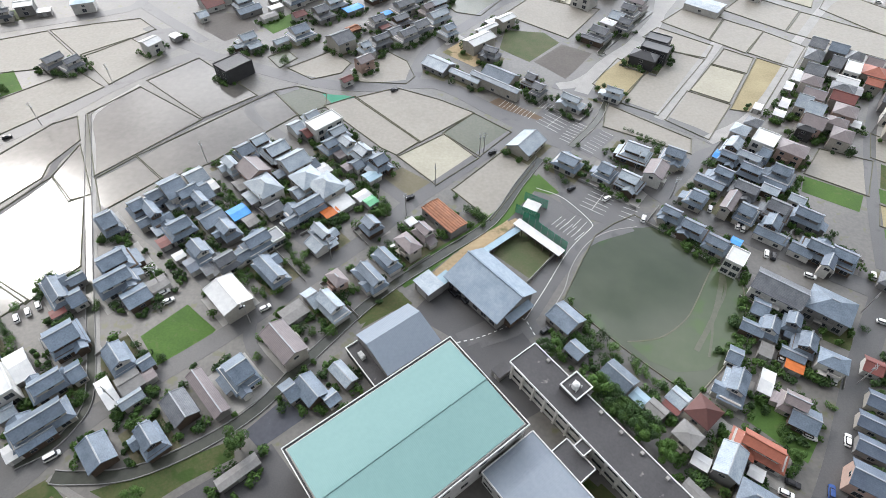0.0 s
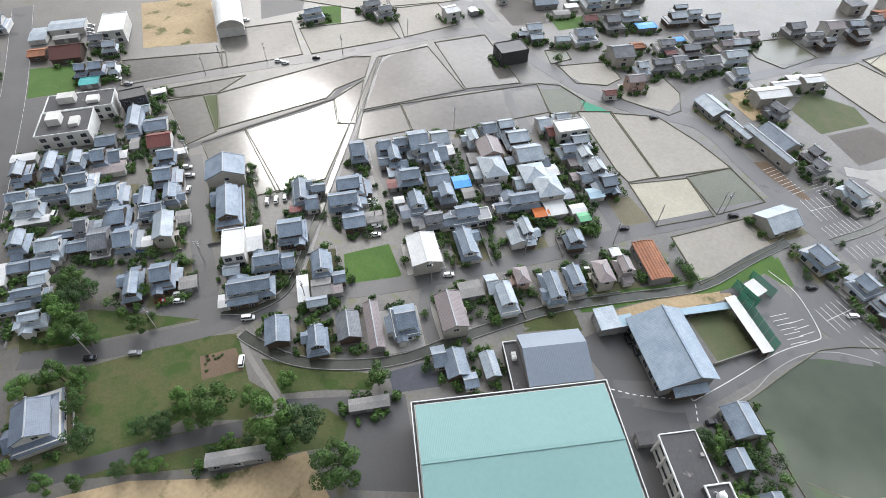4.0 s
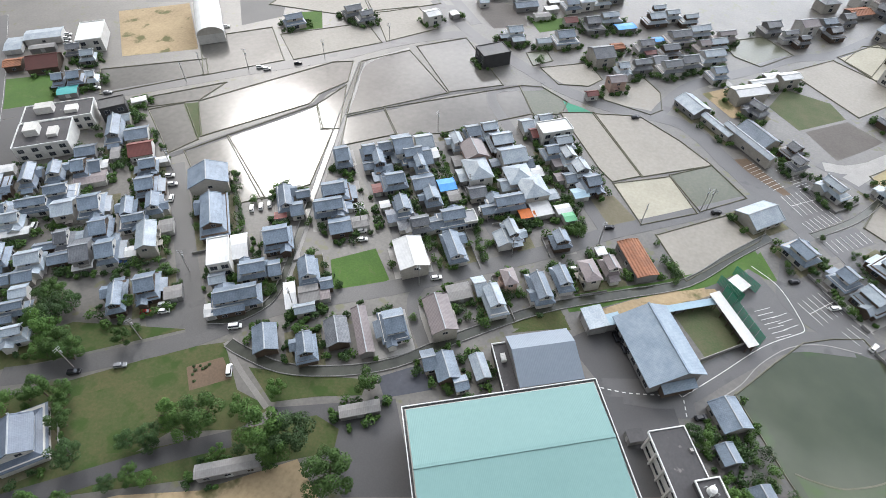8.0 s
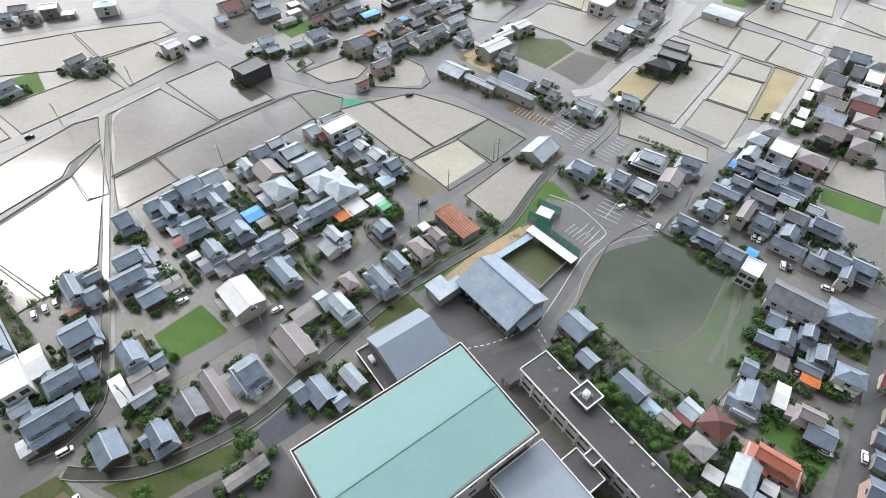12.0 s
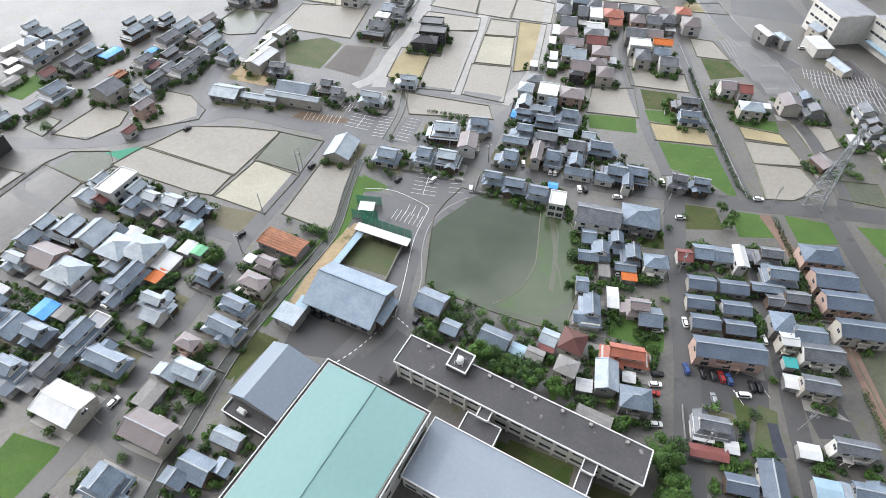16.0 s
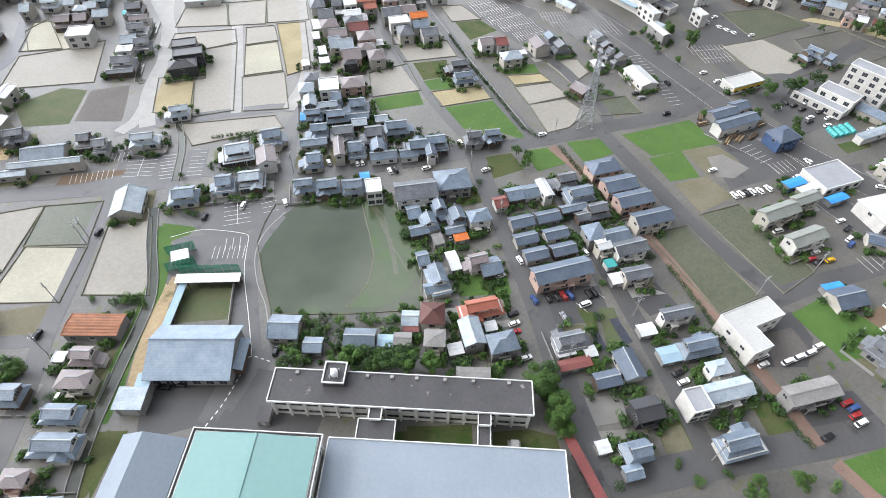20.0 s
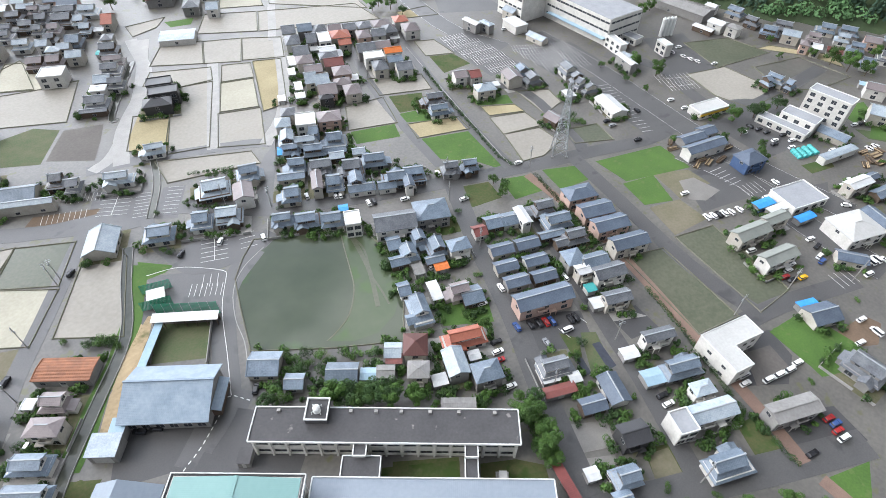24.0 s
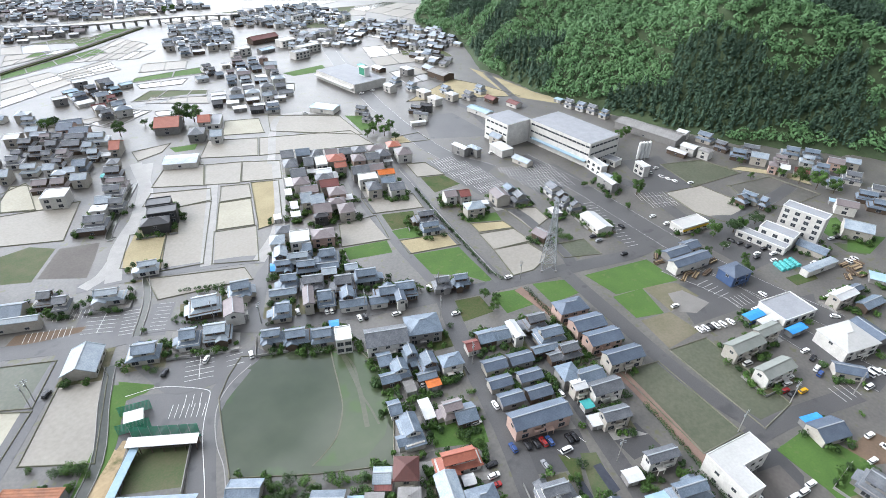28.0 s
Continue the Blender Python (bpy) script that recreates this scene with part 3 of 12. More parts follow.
        for k in range(floors):
            n = max(2, int(L / 4.5))
            for side in (-1, 1):
                for i in range(n):
                    part("window", WIN_TALL, None, ob, at=pose((i + 0.5) / n * L - L / 2, side * (D / 2 + 0.03), 0.9 + 3.2 * k, 0, 0, 0 if side < 0 else 180))
        if col == "c":
            part("stair_tower", Shape().box(-L * 0.3, -L * 0.05, -D * 0.1, D * 0.25, h, h + 3.2), wall, ob)
            part("roof_light", Shape().box(L * 0.12, L * 0.3, -D * 0.25, D * 0.1, h, h + 1.6), wall, ob)
        if col == "y":
            part("fascia", Shape().box(-L / 2, L / 2, -D / 2 - 0.3, -D / 2 - 0.06, 2.0, 3.2), WALL[6], ob)
    return ob


def far_house(*given):
    """A house far off, joined into the far town."""
    DISTANT[0] = True
    house(*given)
    DISTANT[0] = False


YARDS = {}
WALLS = []


def plot(x, y, rz, w, d, sort, sides, tall=1.1):
    """The ground of a house plot, and the low block wall round some of its sides."""
    m = pose(x, y, 0, 0, 0, rz)
    s = YARDS.setdefault(sort, Shape())
    z = 0.008 + 0.0004 * (len(s.f) // 6 % 60) + {"gravel": 0.0, "garden": 0.006, "concrete": 0.012}[sort] * 0.5
    s.slab([tuple(m @ Vector((u, v, z))) for u, v in ((-w / 2, -d / 2), (w / 2, -d / 2), (w / 2, d / 2), (-w / 2, d / 2))], 0.006)
    if not sides:
        return
    wall = Shape()
    if "s" in sides:
        wall.box(-w / 2, w * 0.12, -d / 2, -d / 2 + 0.16, 0, tall).box(w * 0.3, w / 2, -d / 2, -d / 2 + 0.16, 0, tall)
    if "n" in sides:
        wall.box(-w / 2, w / 2, d / 2 - 0.16, d / 2, 0, tall)
    if "e" in sides:
        wall.box(w / 2 - 0.16, w / 2, -d / 2 + 0.17, d / 2 - 0.17, 0, tall)
    if "w" in sides:
        wall.box(-w / 2, -w / 2 + 0.16, -d / 2 + 0.17, d / 2 - 0.17, 0, tall)
    ob = tagged(part("garden_wall", wall, M["blockwall"]), "low grey concrete block wall round a house plot", "wall", "garden walls")
    ob.matrix_basis = m
    return ob


def lay_yards():
    words = {"gravel": "pale gravel yards between the houses", "garden": "weedy garden ground between the houses", "concrete": "worn concrete forecourts of the houses"}
    for sort, s in YARDS.items():
        tagged(part(sort + "_yard", s, M[sort]), words[sort], "yard", "", "structure")
# ---- ground and roads ----
def grid_sheet(name, x0, x1, y0, y1, step, height, material):
    nx, ny = int((x1 - x0) / step) + 1, int((y1 - y0) / step) + 1
    s = Shape()
    s.v = [(x0 + i * step, y0 + j * step, height(x0 + i * step, y0 + j * step)) for j in range(ny) for i in range(nx)]
    s.f = [(j * nx + i, j * nx + i + 1, (j + 1) * nx + i + 1, (j + 1) * nx + i) for j in range(ny - 1) for i in range(nx - 1)]
    s.mi = [0] * len(s.f)
    me = s.data(name, material)
    me.polygons.foreach_set("use_smooth", [True] * len(me.polygons))
    return new(name, me)


tagged(part("ground", Shape().slab([(-4000, -4000, 0), (4000, -4000, 0), (4000, 4000, 0), (-4000, 4000, 0)], 2.0), M["ground"]),
       "grey-brown bare ground of yards and lanes", "ground", "", "structure")

FIELD_WORD = {
    "water": ("paddy", "flooded rice paddy mirroring the cloudy sky", 0.06), "mud": ("paddy", "shallow flooded muddy rice paddy", 0.06),
    "moss": ("paddy", "flooded rice paddy with young green rice", 0.06), "pond": ("flooded_field", "large flooded greenish paddy with tyre tracks", 0.06),
    "white": ("pale_field", "pale bleached dry field", 0.085), "vacant": ("vacant_lot", "vacant gravel lot with thin weeds", 0.07),
    "lawn": ("green_field", "bright green grassy field", 0.12), "grass": ("grass_strip", "strip of green and dry grass", 0.12),
    "scrub": ("rough_grass", "rough patchy grass with dry spots", 0.1), "sand": ("sand_court", "bare sandy yard", 0.07),
    "hay": ("dry_field", "dry straw-coloured field", 0.085), "dark": ("tilled_field", "dark tilled bare field", 0.085),
    "gravel": ("gravel_yard", "pale worn gravel yard", 0.07), "concrete": ("forecourt", "pale concrete forecourt", 0.07),
    "soil": ("vegetable_plot", "brown soil vegetable plot with rows", 0.1), "lot": ("car_park", "worn asphalt yard", 0.03), "lotd": ("car_park", "dark asphalt ground, at the school darkened for cloud shade", 0.034), "hillfoot": ("dry_field", "dry grassy strip at the foot of the hill", 0.085),
    "tarp": ("mulched_plot", "plot covered with dark plastic sheeting", 0.1)}


FIELDS = [0]


def field(sort, *pts):
    """A field with a low earth bund along its edge."""
    name, label, z = FIELD_WORD[sort]
    pts = list(pts)
    FIELDS[0] += 1
    z = z * 0.25 + 0.0003 * (FIELDS[0] % 40)
    ob = sheet(name, pts, z, M[{"lot": "asphalt", "lotd": "asphalt_dark", "hillfoot": "hay"}.get(sort, sort)], label, "field")
    if sort in ("water", "mud", "moss", "white", "pond", "hay"):
        s = Shape()
        for a, b in zip(pts, pts[1:] + pts[:1]):
            a, b = Vector(a), Vector(b)
            if (b - a).length < 0.5:
                continue
            u = (b - a).normalized()
            n = Vector((-u.y, u.x)) * 0.26
            a, b = a - u * 0.3, b + u * 0.3
            lo = [(a - n), (b - n), (b + n), (a + n)]
            hi = [(a - n * 0.45), (b - n * 0.45), (b + n * 0.45), (a + n * 0.45)]
            k = len(s.v)
            s.v += [(p.x, p.y, 0.0) for p in lo] + [(p.x, p.y, 0.34) for p in hi]
            s.f += [(k + 4, k + 5, k + 6, k + 7), (k, k + 1, k + 5, k + 4), (k + 1, k + 2, k + 6, k + 5), (k + 2, k + 3, k + 7, k + 6), (k + 3, k, k + 4, k + 7)]
            s.mi += [0] * 5
        part("bund", s, M["bund"], ob)
    return ob


FAR_FIELDS = {}
FAR_SORT = {"m": "mud", "w": "water", "L": "lawn", "g": "grass", "G": "scrub", "W": "white"}
LAID = [0]


def paddies(sorts, across, lengthwise, p1, p2, p3, p4):
    """A block of far fields between four corners, parted by low bunds."""
    a, b, c, d = (Vector(p) for p in (p1, p2, p3, p4))
    rnd = random.Random(LAID[0])
    LAID[0] += 1

    def at(u, v):
        return a.lerp(b, v).lerp(d.lerp(c, v), u)

    cuts = [[0.0] + [(k + rnd.uniform(-0.18, 0.18)) / lengthwise for k in range(1, lengthwise)] + [1.0] for _ in range(across)]
    for j in range(across):
        for i in range(lengthwise):
            q = [at(cuts[j][i], j / across), at(cuts[j][i + 1], j / across), at(cuts[j][i + 1], (j + 1) / across), at(cuts[j][i], (j + 1) / across)]
            q = q if (q[1] - q[0]).cross(q[2] - q[1]) > 0 else q[::-1]
            mid = (q[0] + q[2]) / 2
            sort = rnd.choice(sorts)
            z = 0.06 + 0.0004 * (LAID[0] % 30)
            FAR_FIELDS.setdefault(sort, Shape()).slab([(p.x, p.y, z) for p in (mid + (p - mid) * 0.985 for p in q)], 0.02)
            for k in range(4):
                u = q[(k + 1) % 4] - q[k]
                if u.length < 2:
                    continue
                FAR_FIELDS.setdefault("bund", Shape())
                ribbon([q[k], q[(k + 1) % 4]], 1.1, 0.3 + 0.002 * k + 0.0005 * i, 0.3, FAR_FIELDS["bund"])


def lay_paddies():
    for sort, s in FAR_FIELDS.items():
        if sort == "bund":
            tagged(part("far_bunds", s, M["gravel"]), "low grassy earth bunds between far fields", "bund", "", "stuff")
        else:
            tagged(part("far_fields", s, M[FAR_SORT[sort]]), "far plain of fields, " + FIELD_WORD[FAR_SORT[sort]][1], "field", "", "stuff")


def embankment(*pts):
    """A long railway embankment with grassy sides."""
    line = smooth_line(pts)
    ob = tagged(part("embankment", ribbon(line, 9, 1.2, 1.3), M["scrub"]), "low dark grassy railway embankment", "embankment", "", "structure")
    part("ballast", ribbon(line, 4.5, 1.8, 0.7), M["dark"], ob)


def ribbon(pts, width, z, thick=0.03, s=None, lift=None):
    """A strip of even width along a line of points."""
    s = s or Shape()
    P = [Vector(p) for p in pts]
    left, right = [], []
    for i, p in enumerate(P):
        u = ((P[i] - P[i - 1]).normalized() if i else Vector((0, 0))) + ((P[i + 1] - P[i]).normalized() if i + 1 < len(P) else Vector((0, 0)))
        u.normalize()
        n = Vector((-u.y, u.x)) * width / 2
        left.append(p + n)
        right.append(p - n)
    for i in range(len(P) - 1):
        s.slab([(right[i].x, right[i].y, z), (right[i + 1].x, right[i + 1].y, z), (left[i + 1].x, left[i + 1].y, z), (left[i].x, left[i].y, z)], thick)
    return s


def smooth_line(pts, n=4):
    """A rounded line through the points."""
    P = [Vector(p) for p in pts]
    if len(P) < 3:
        return P
    P = [2 * P[0] - P[1]] + P + [2 * P[-1] - P[-2]]
    out = []
    for i in range(1, len(P) - 2):
        a, b, c, d = P[i - 1:i + 3]
        for k in range(n):
            t = k / n
            out.append(0.5 * ((2 * b) + (c - a) * t + (2 * a - 5 * b + 4 * c - d) * t * t + (3 * b - a - 3 * c + d) * t ** 3))
    return out + [P[-2]]


ROADS = [0]
LANES = []


def road(width, *pts, material="asphalt", name="road", label="worn grey asphalt road"):
    ROADS[0] += 1
    line = smooth_line(pts)
    LANES.append((width, line))
    z = 0.05 + 0.0004 * ROADS[0] + {"canal": 0.03, "tyre_track": 0.012, "road_marking": 0.035, "kerb": 0.06}.get(name, 0.0)
    ob = tagged(part(name, ribbon(line, width, z, 0.05), M[material]), label, name, "", "structure")
    if name == "canal" and width > 1.9:
        for e in (-1, 1):
            P = []
            for i, p in enumerate(line):
                u = (line[min(i + 1, len(line) - 1)] - line[max(i - 1, 0)]).normalized()
                P.append(p + Vector((-u.y, u.x)) * e * (width / 2 + 0.2))
            part("canal_wall", ribbon(P, 0.24, 0.4, 0.4), M["blockwall"], ob)
    if width >= 12 and name == "road":
        for e in (-1, 1):
            P = []
            for i, p in enumerate(line):
                u = (line[min(i + 1, len(line) - 1)] - line[max(i - 1, 0)]).normalized()
                P.append(p + Vector((-u.y, u.x)) * e * (width / 2 - 0.5))
            part("edge_line", ribbon(P, 0.13, z + 0.0067, 0.006), M["line"], ob)
    return ob


# ---- the school ----
AX = 38.4  # the school stands askew by this angle


def along(x, y, u, v, turn=AX):
    """A point u metres along and v metres across the school's axes from x, y."""
    c, s_ = math.cos(radians(turn)), math.sin(radians(turn))
    return x + u * c - v * s_, y + u * s_ + v * c


def gymnasium():
    L, D, H = 54.0, 33.4, 13.0
    ob = thing("gymnasium", -8.3, 56.2, AX, "large school gymnasium with a teal ribbed metal roof", "gymnasium")
    part("wall", Shape().box(-L / 2 + 0.6, L / 2 - 0.6, -D / 2 + 0.6, D / 2 - 0.6, 0, H), WALL[0], ob)
    s = Shape()
    for e in (-1, 1):
        s.box(-L / 2, L / 2, e * (D / 2 - 0.35) - 0.35, e * (D / 2 - 0.35) + 0.35, H - 0.9, H)
        s.box(e * (L / 2 - 0.35) - 0.35, e * (L / 2 - 0.35) + 0.35, -D / 2 + 0.7, D / 2 - 0.7, H - 0.9, H)
    part("gutter", s, M["membrane"], ob, "dark grey gutter round the roof")
    s = Shape()
    for e in (-1, 1):
        s.box(-L / 2 - 0.1, L / 2 + 0.1, e * D / 2 - 0.13, e * D / 2 + 0.13, H - 0.7, H + 0.35)
        s.box(e * L / 2 - 0.13, e * L / 2 + 0.13, -D / 2 + 0.13, D / 2 - 0.13, H - 0.7, H + 0.35)
    part("coping", s, M["parapet"], ob, "white metal coping")
    a, b = L / 2 - 1.0, D / 2 - 1.0
    for e in (-1, 1):
        p = [(-a, 0, H + 1.3), (-a, -e * b, H + 0.2), (a, -e * b, H + 0.2), (a, 0, H + 1.3)]
        part("roof_slope", Shape().slab(p if e > 0 else p[::-1], 0.15), M["teal"], ob)
    part("ridge", Shape().box(-a, a, -0.45, 0.45, H + 1.2, H + 1.48), M["teal"], ob)
    for k in range(9):
        x = -L / 2 + 3 + k * 6.0
        for e in (-1, 1):
            part("window", WIN_TALL, None, ob, at=pose(x, e * (D / 2 - 0.57), 8.5, 0, 0, 0 if e < 0 else 180))
            part("window", WIN_TALL, None, ob, at=pose(x, e * (D / 2 - 0.57), 3.0, 0, 0, 0 if e < 0 else 180))
    return ob


def school_block():
    """The long two-storey classroom block, with its columns and bands of windows."""
    L, D, H = 73.2, 10.2, 9.0
    ob = thing("school_building", 46.6, 54.9, AX - 90, "long pale concrete school block with a dark flat roof", "school")
    part("wall", Shape().box(-L / 2 + 0.7, L / 2 - 0.7, -D / 2 + 0.9, D / 2 - 0.7, 0, H), WALL[0], ob)
    part("roof", Shape().box(-L / 2 + 0.2, L / 2 - 0.2, -D / 2 + 0.2, D / 2 - 0.2, H - 0.1, H + 0.12), M["membrane"], ob)
    s = Shape()
    for e in (-1, 1):
        s.box(-L / 2, L / 2, e * D / 2 - 0.15, e * D / 2 + 0.15, H - 0.35, H + 0.4)
        s.box(e * L / 2 - 0.15, e * L / 2 + 0.15, -D / 2 + 0.15, D / 2 - 0.15, H - 0.35, H + 0.4)
    part("parapet", s, M["parapet"], ob)
    n = 16
    for k in range(n + 1):
        x = -L / 2 + 0.9 + k * (L - 1.8) / n
        part("column", Shape().box(-0.28, 0.28, -0.3, 0.3, 0, H - 0.35), WALL[0], ob, at=pose(x, -D / 2 + 0.6, 0))
    for f in range(2):
        part("spandrel", Shape().box(-L / 2 + 0.9, L / 2 - 0.9, -D / 2 + 0.72, -D / 2 + 0.92, 0.2 + 4.0 * f, 1.5 + 4.0 * f), WALL[0], ob)
        for k in range(n):
            x = -L / 2 + 0.9 + (k + 0.5) * (L - 1.8) / n
            part("window", SCHOOL_WIN, None, ob, at=pose(x, -D / 2 + 0.86, 1.6 + 4.0 * f))
            part("window", SCHOOL_WIN, None, ob, at=pose(x, D / 2 - 0.66, 1.6 + 4.0 * f, 0, 0, 180))
    tw = part("plant_room", Shape().box(-22.0, -16.0, 0.2, 6.6, H, H + 2.2), M["membrane"], ob)
    s = Shape()
    for x in (-22.0, -16.0):
        s.box(x - 0.18, x + 0.18, 0.02, 6.78, H + 2.2, H + 2.75)
    for y in (0.2, 6.6):
        s.box(-21.82, -16.18, y - 0.18, y + 0.18, H + 2.2, H + 2.75)
    part("parapet", s, M["parapet"], tw)
    s = Shape().tube((-19, 3.0, H + 2.2), (-19, 3.0, H + 4.0), 1.1, 1.0, 12)
    s.tube((-19, 3.0, H + 4.0), (-19, 3.0, H + 4.4), 1.0, 0.3, 12)
    for a in range(4):
        x, y = -19 + 1.7 * math.cos(a * 1.57 + 0.8), 3.0 + 1.7 * math.sin(a * 1.57 + 0.8)
        s.tube((x, y, H + 2.2), (x, y, H + 3.4), 0.1)
        s.tube((x, y, H + 3.4), (-19, 3.0, H + 3.8), 0.08)
    part("water_tank", s, M["parapet"], tw, "white water tank on a frame")
    for k, x in enumerate((-30, -10, -3, 4, 12, 20, 30)):
        part("roof_vent", Shape().box(-0.45, 0.45, -0.45, 0.45, H, H + 0.9), M["concrete"], ob, at=pose(x, 3.9, 0))
    return ob


SCHOOL_WIN = window_mesh(3.4, 1.3)


def flat_block(name, x, y, rz, L, D, H, roof, label, columns=0):
    ob = thing(name, x, y, rz, label, "school")
    part("wall", Shape().box(-L / 2 + 0.3, L / 2 - 0.3, -D / 2 + 0.3, D / 2 - 0.3, 0, H), WALL[0], ob)
    part("roof", Shape().box(-L / 2 + 0.15, L / 2 - 0.15, -D / 2 + 0.15, D / 2 - 0.15, H, H + 0.12), roof, ob)
    s = Shape()
    for e in (-1, 1):
        s.box(-L / 2, L / 2, e * D / 2 - 0.15, e * D / 2 + 0.15, H - 0.5, H + 0.42)
        s.box(e * L / 2 - 0.15, e * L / 2 + 0.15, -D / 2 + 0.15, D / 2 - 0.15, H - 0.5, H + 0.42)
    part("parapet", s, M["parapet"], ob)
    for k in range(columns):
        cx = -L / 2 + (k + 0.5) * L / columns
        for f in range(2):
            for e in (-1, 1):
                part("window", SCHOOL_WIN, None, ob, at=pose(cx, e * (D / 2 - 0.26), 1.2 + 3.4 * f, 0, 0, 0 if e < 0 else 180))
    return ob


def hall():
    """The archery-hall-like sports hall with a big tiled gable."""
    L, D, H, top = 25.5, 18.5, 5.6, 9.6
    ob = thing("sports_hall", 15.6, 111.4, -48.3, "sports hall with a large pale blue tiled gable roof", "hall")
    s = Shape().box(-L / 2 + 0.8, L / 2 - 0.8, -D / 2 + 1.2, D / 2 - 1.2, 0, H)
    for e in (-1, 1):
        t = [(e * (L / 2 - 0.8), -D / 2 + 1.2, H), (e * (L / 2 - 0.8), D / 2 - 1.2, H), (e * (L / 2 - 0.8), 1.6, top - 0.5)]
        s.face(t if e > 0 else t[::-1])
    part("wall", s, WALL[2], ob)
    for e, name in ((1, "front_slope"), (-1, "back_slope")):
        p = [(-L / 2, 2.0, top), (-L / 2, -e * D / 2, H - 0.3 if e > 0 else H + 0.6), (L / 2, -e * D / 2, H - 0.3 if e > 0 else H + 0.6), (L / 2, 2.0, top)]
        part(name, Shape().slab(p if e > 0 else p[::-1], 0.25), HALL_TILE, ob)
    part("ridge_tiles", Shape().box(-L / 2 - 0.1, L / 2 + 0.1, 1.7, 2.3, top - 0.05, top + 0.35), HALL_TILE, ob)
    for k in range(6):
        part("window", WIN_TALL, None, ob, at=pose(-L / 2 + 3 + k * 3.9, -D / 2 + 1.17, 1.0))
    p = [(L / 2 - 0.6, -5, 4.6), (L / 2 + 2.2, -5, 3.6), (L / 2 + 2.2, 6, 3.6), (L / 2 - 0.6, 6, 4.6)]
    part("lean_to", Shape().slab(p, 0.2), HALL_TILE, ob)
    part("lean_to_wall", Shape().box(L / 2 - 0.8, L / 2 + 1.6, -4.5, 5.5, 0, 3.5), WALL[3], ob)
    return ob


HALL_TILE = surface("hall_tile", (0.17, 0.225, 0.285), (0.25, 0.31, 0.375), 0.5, coarse=0.2, fine=0.9, bump=0.5, ribs=TILE)


def warehouse():
    L, D, H, top = 19.5, 17.5, 6.5, 9.6
    ob = thing("storehouse", -13.2, 89.6, 38.4, "grey metal storehouse with a broad gable roof and loading deck", "storehouse")
    part("wall", Shape().box(-L / 2 + 0.4, L / 2 - 0.4, -D / 2 + 0.4, D / 2 - 0.4, 0, H), WALL[2], ob)
    for e, name in ((1, "front_slope"), (-1, "back_slope")):
        p = [(-L / 2, 2.2, top), (-L / 2, -e * D / 2, H), (L / 2, -e * D / 2, H), (L / 2, 2.2, top)]
        part(name, Shape().slab(p if e > 0 else p[::-1], 0.2), M["store_metal"], ob)
    s = Shape()
    for e in (-1, 1):
        s.face([(e * (L / 2 - 0.42), -D / 2 + 0.4, H), (e * (L / 2 - 0.42), D / 2 - 0.4, H), (e * (L / 2 - 0.42), 2.2, top - 0.25)][::e])
    part("gable_wall", s, M["slate_metal"], ob)
    dk = part("deck", Shape().box(-L / 2 - 4.2, -L / 2 + 0.3, -D / 2 + 0.2, D / 2 - 0.6, 0, 3.6), M["membrane"], ob, "flat-roofed side building")
    s = Shape()
    s.box(-L / 2 - 4.4, -L / 2 - 4.1, -D / 2, D / 2 - 0.4, 3.6, 4.2).box(-L / 2 - 4.1, -L / 2, D / 2 - 0.7, D / 2 - 0.4, 3.6, 4.2).box(-L / 2 - 4.1, -L / 2, -D / 2, -D / 2 + 0.3, 3.6, 4.2)
    part("parapet", s, M["parapet"], dk)
    part("air_unit", Shape().box(-L / 2 - 2.6, -L / 2 - 1.2, 1.5, 4.0, 3.6, 5.0).tube((-L / 2 - 1.9, 2.2, 5.0), (-L / 2 - 1.9, 2.2, 5.2), 0.5, 0.5, 10).tube((-L / 2 - 1.9, 3.4, 5.0), (-L / 2 - 1.9, 3.4, 5.2), 0.5, 0.5, 10), M["parapet"], dk)
    return ob


# ---- the wooded hill ----
def hill(x, y):
    """Height of the hill that rises to the east of the plain."""
    base = float(np.interp(y, (-300, -29, 25, 63, 106, 163, 224, 307, 374, 448, 490, 560, 700), (540, 461, 438, 422, 417, 423, 428, 462, 526, 556, 575, 680, 860)))
    d = x - base + 5 * noise.noise((x * 0.02, y * 0.02, 0.3))
    if d <= 0:
        return -1.5
    h = 165 * (1 - math.exp(-d / 210.0))
    fold = noise.noise((x * 0.009, y * 0.012, 4.1)) * 26 + noise.noise((x * 0.025, y * 0.025, 1.7)) * 8
    return h + fold * min(1.0, d / 90.0) - 1.5 * max(0.0, 1 - d / 10.0)


# ---- fields ----
field("water", (-273.8, 137.4), (-235.5, 172.0), (-223.7, 161.9), (-254.6, 122.0))
field("water", (-254.3, 186.8), (-228.7, 216.0), (-199.5, 191.5), (-224.9, 159.4))
field("water", (-227.3, 125.8), (-234.1, 131.1), (-210.3, 160.6), (-210.5, 142.2))
field("water", (-225.0, 125.0), (-214.6, 137.7), (-188.3, 120.3), (-192.2, 106.9))
field("grass", (-214.4, 136.6), (-209.3, 141.2), (-188.8, 123.1), (-189.1, 120.1))
field("water", (-210.0, 141.8), (-176.5, 202.8), (-168.0, 208.8), (-158.9, 191.3), (-164.6, 174.9), (-163.3, 166.6), (-188.9, 122.3))
field("water", (-179.4, 128.4), (-161.8, 164.0), (-159.4, 167.7), (-146.0, 154.2), (-141.6, 156.1), (-127.2, 121.0), (-138.2, 104.5))
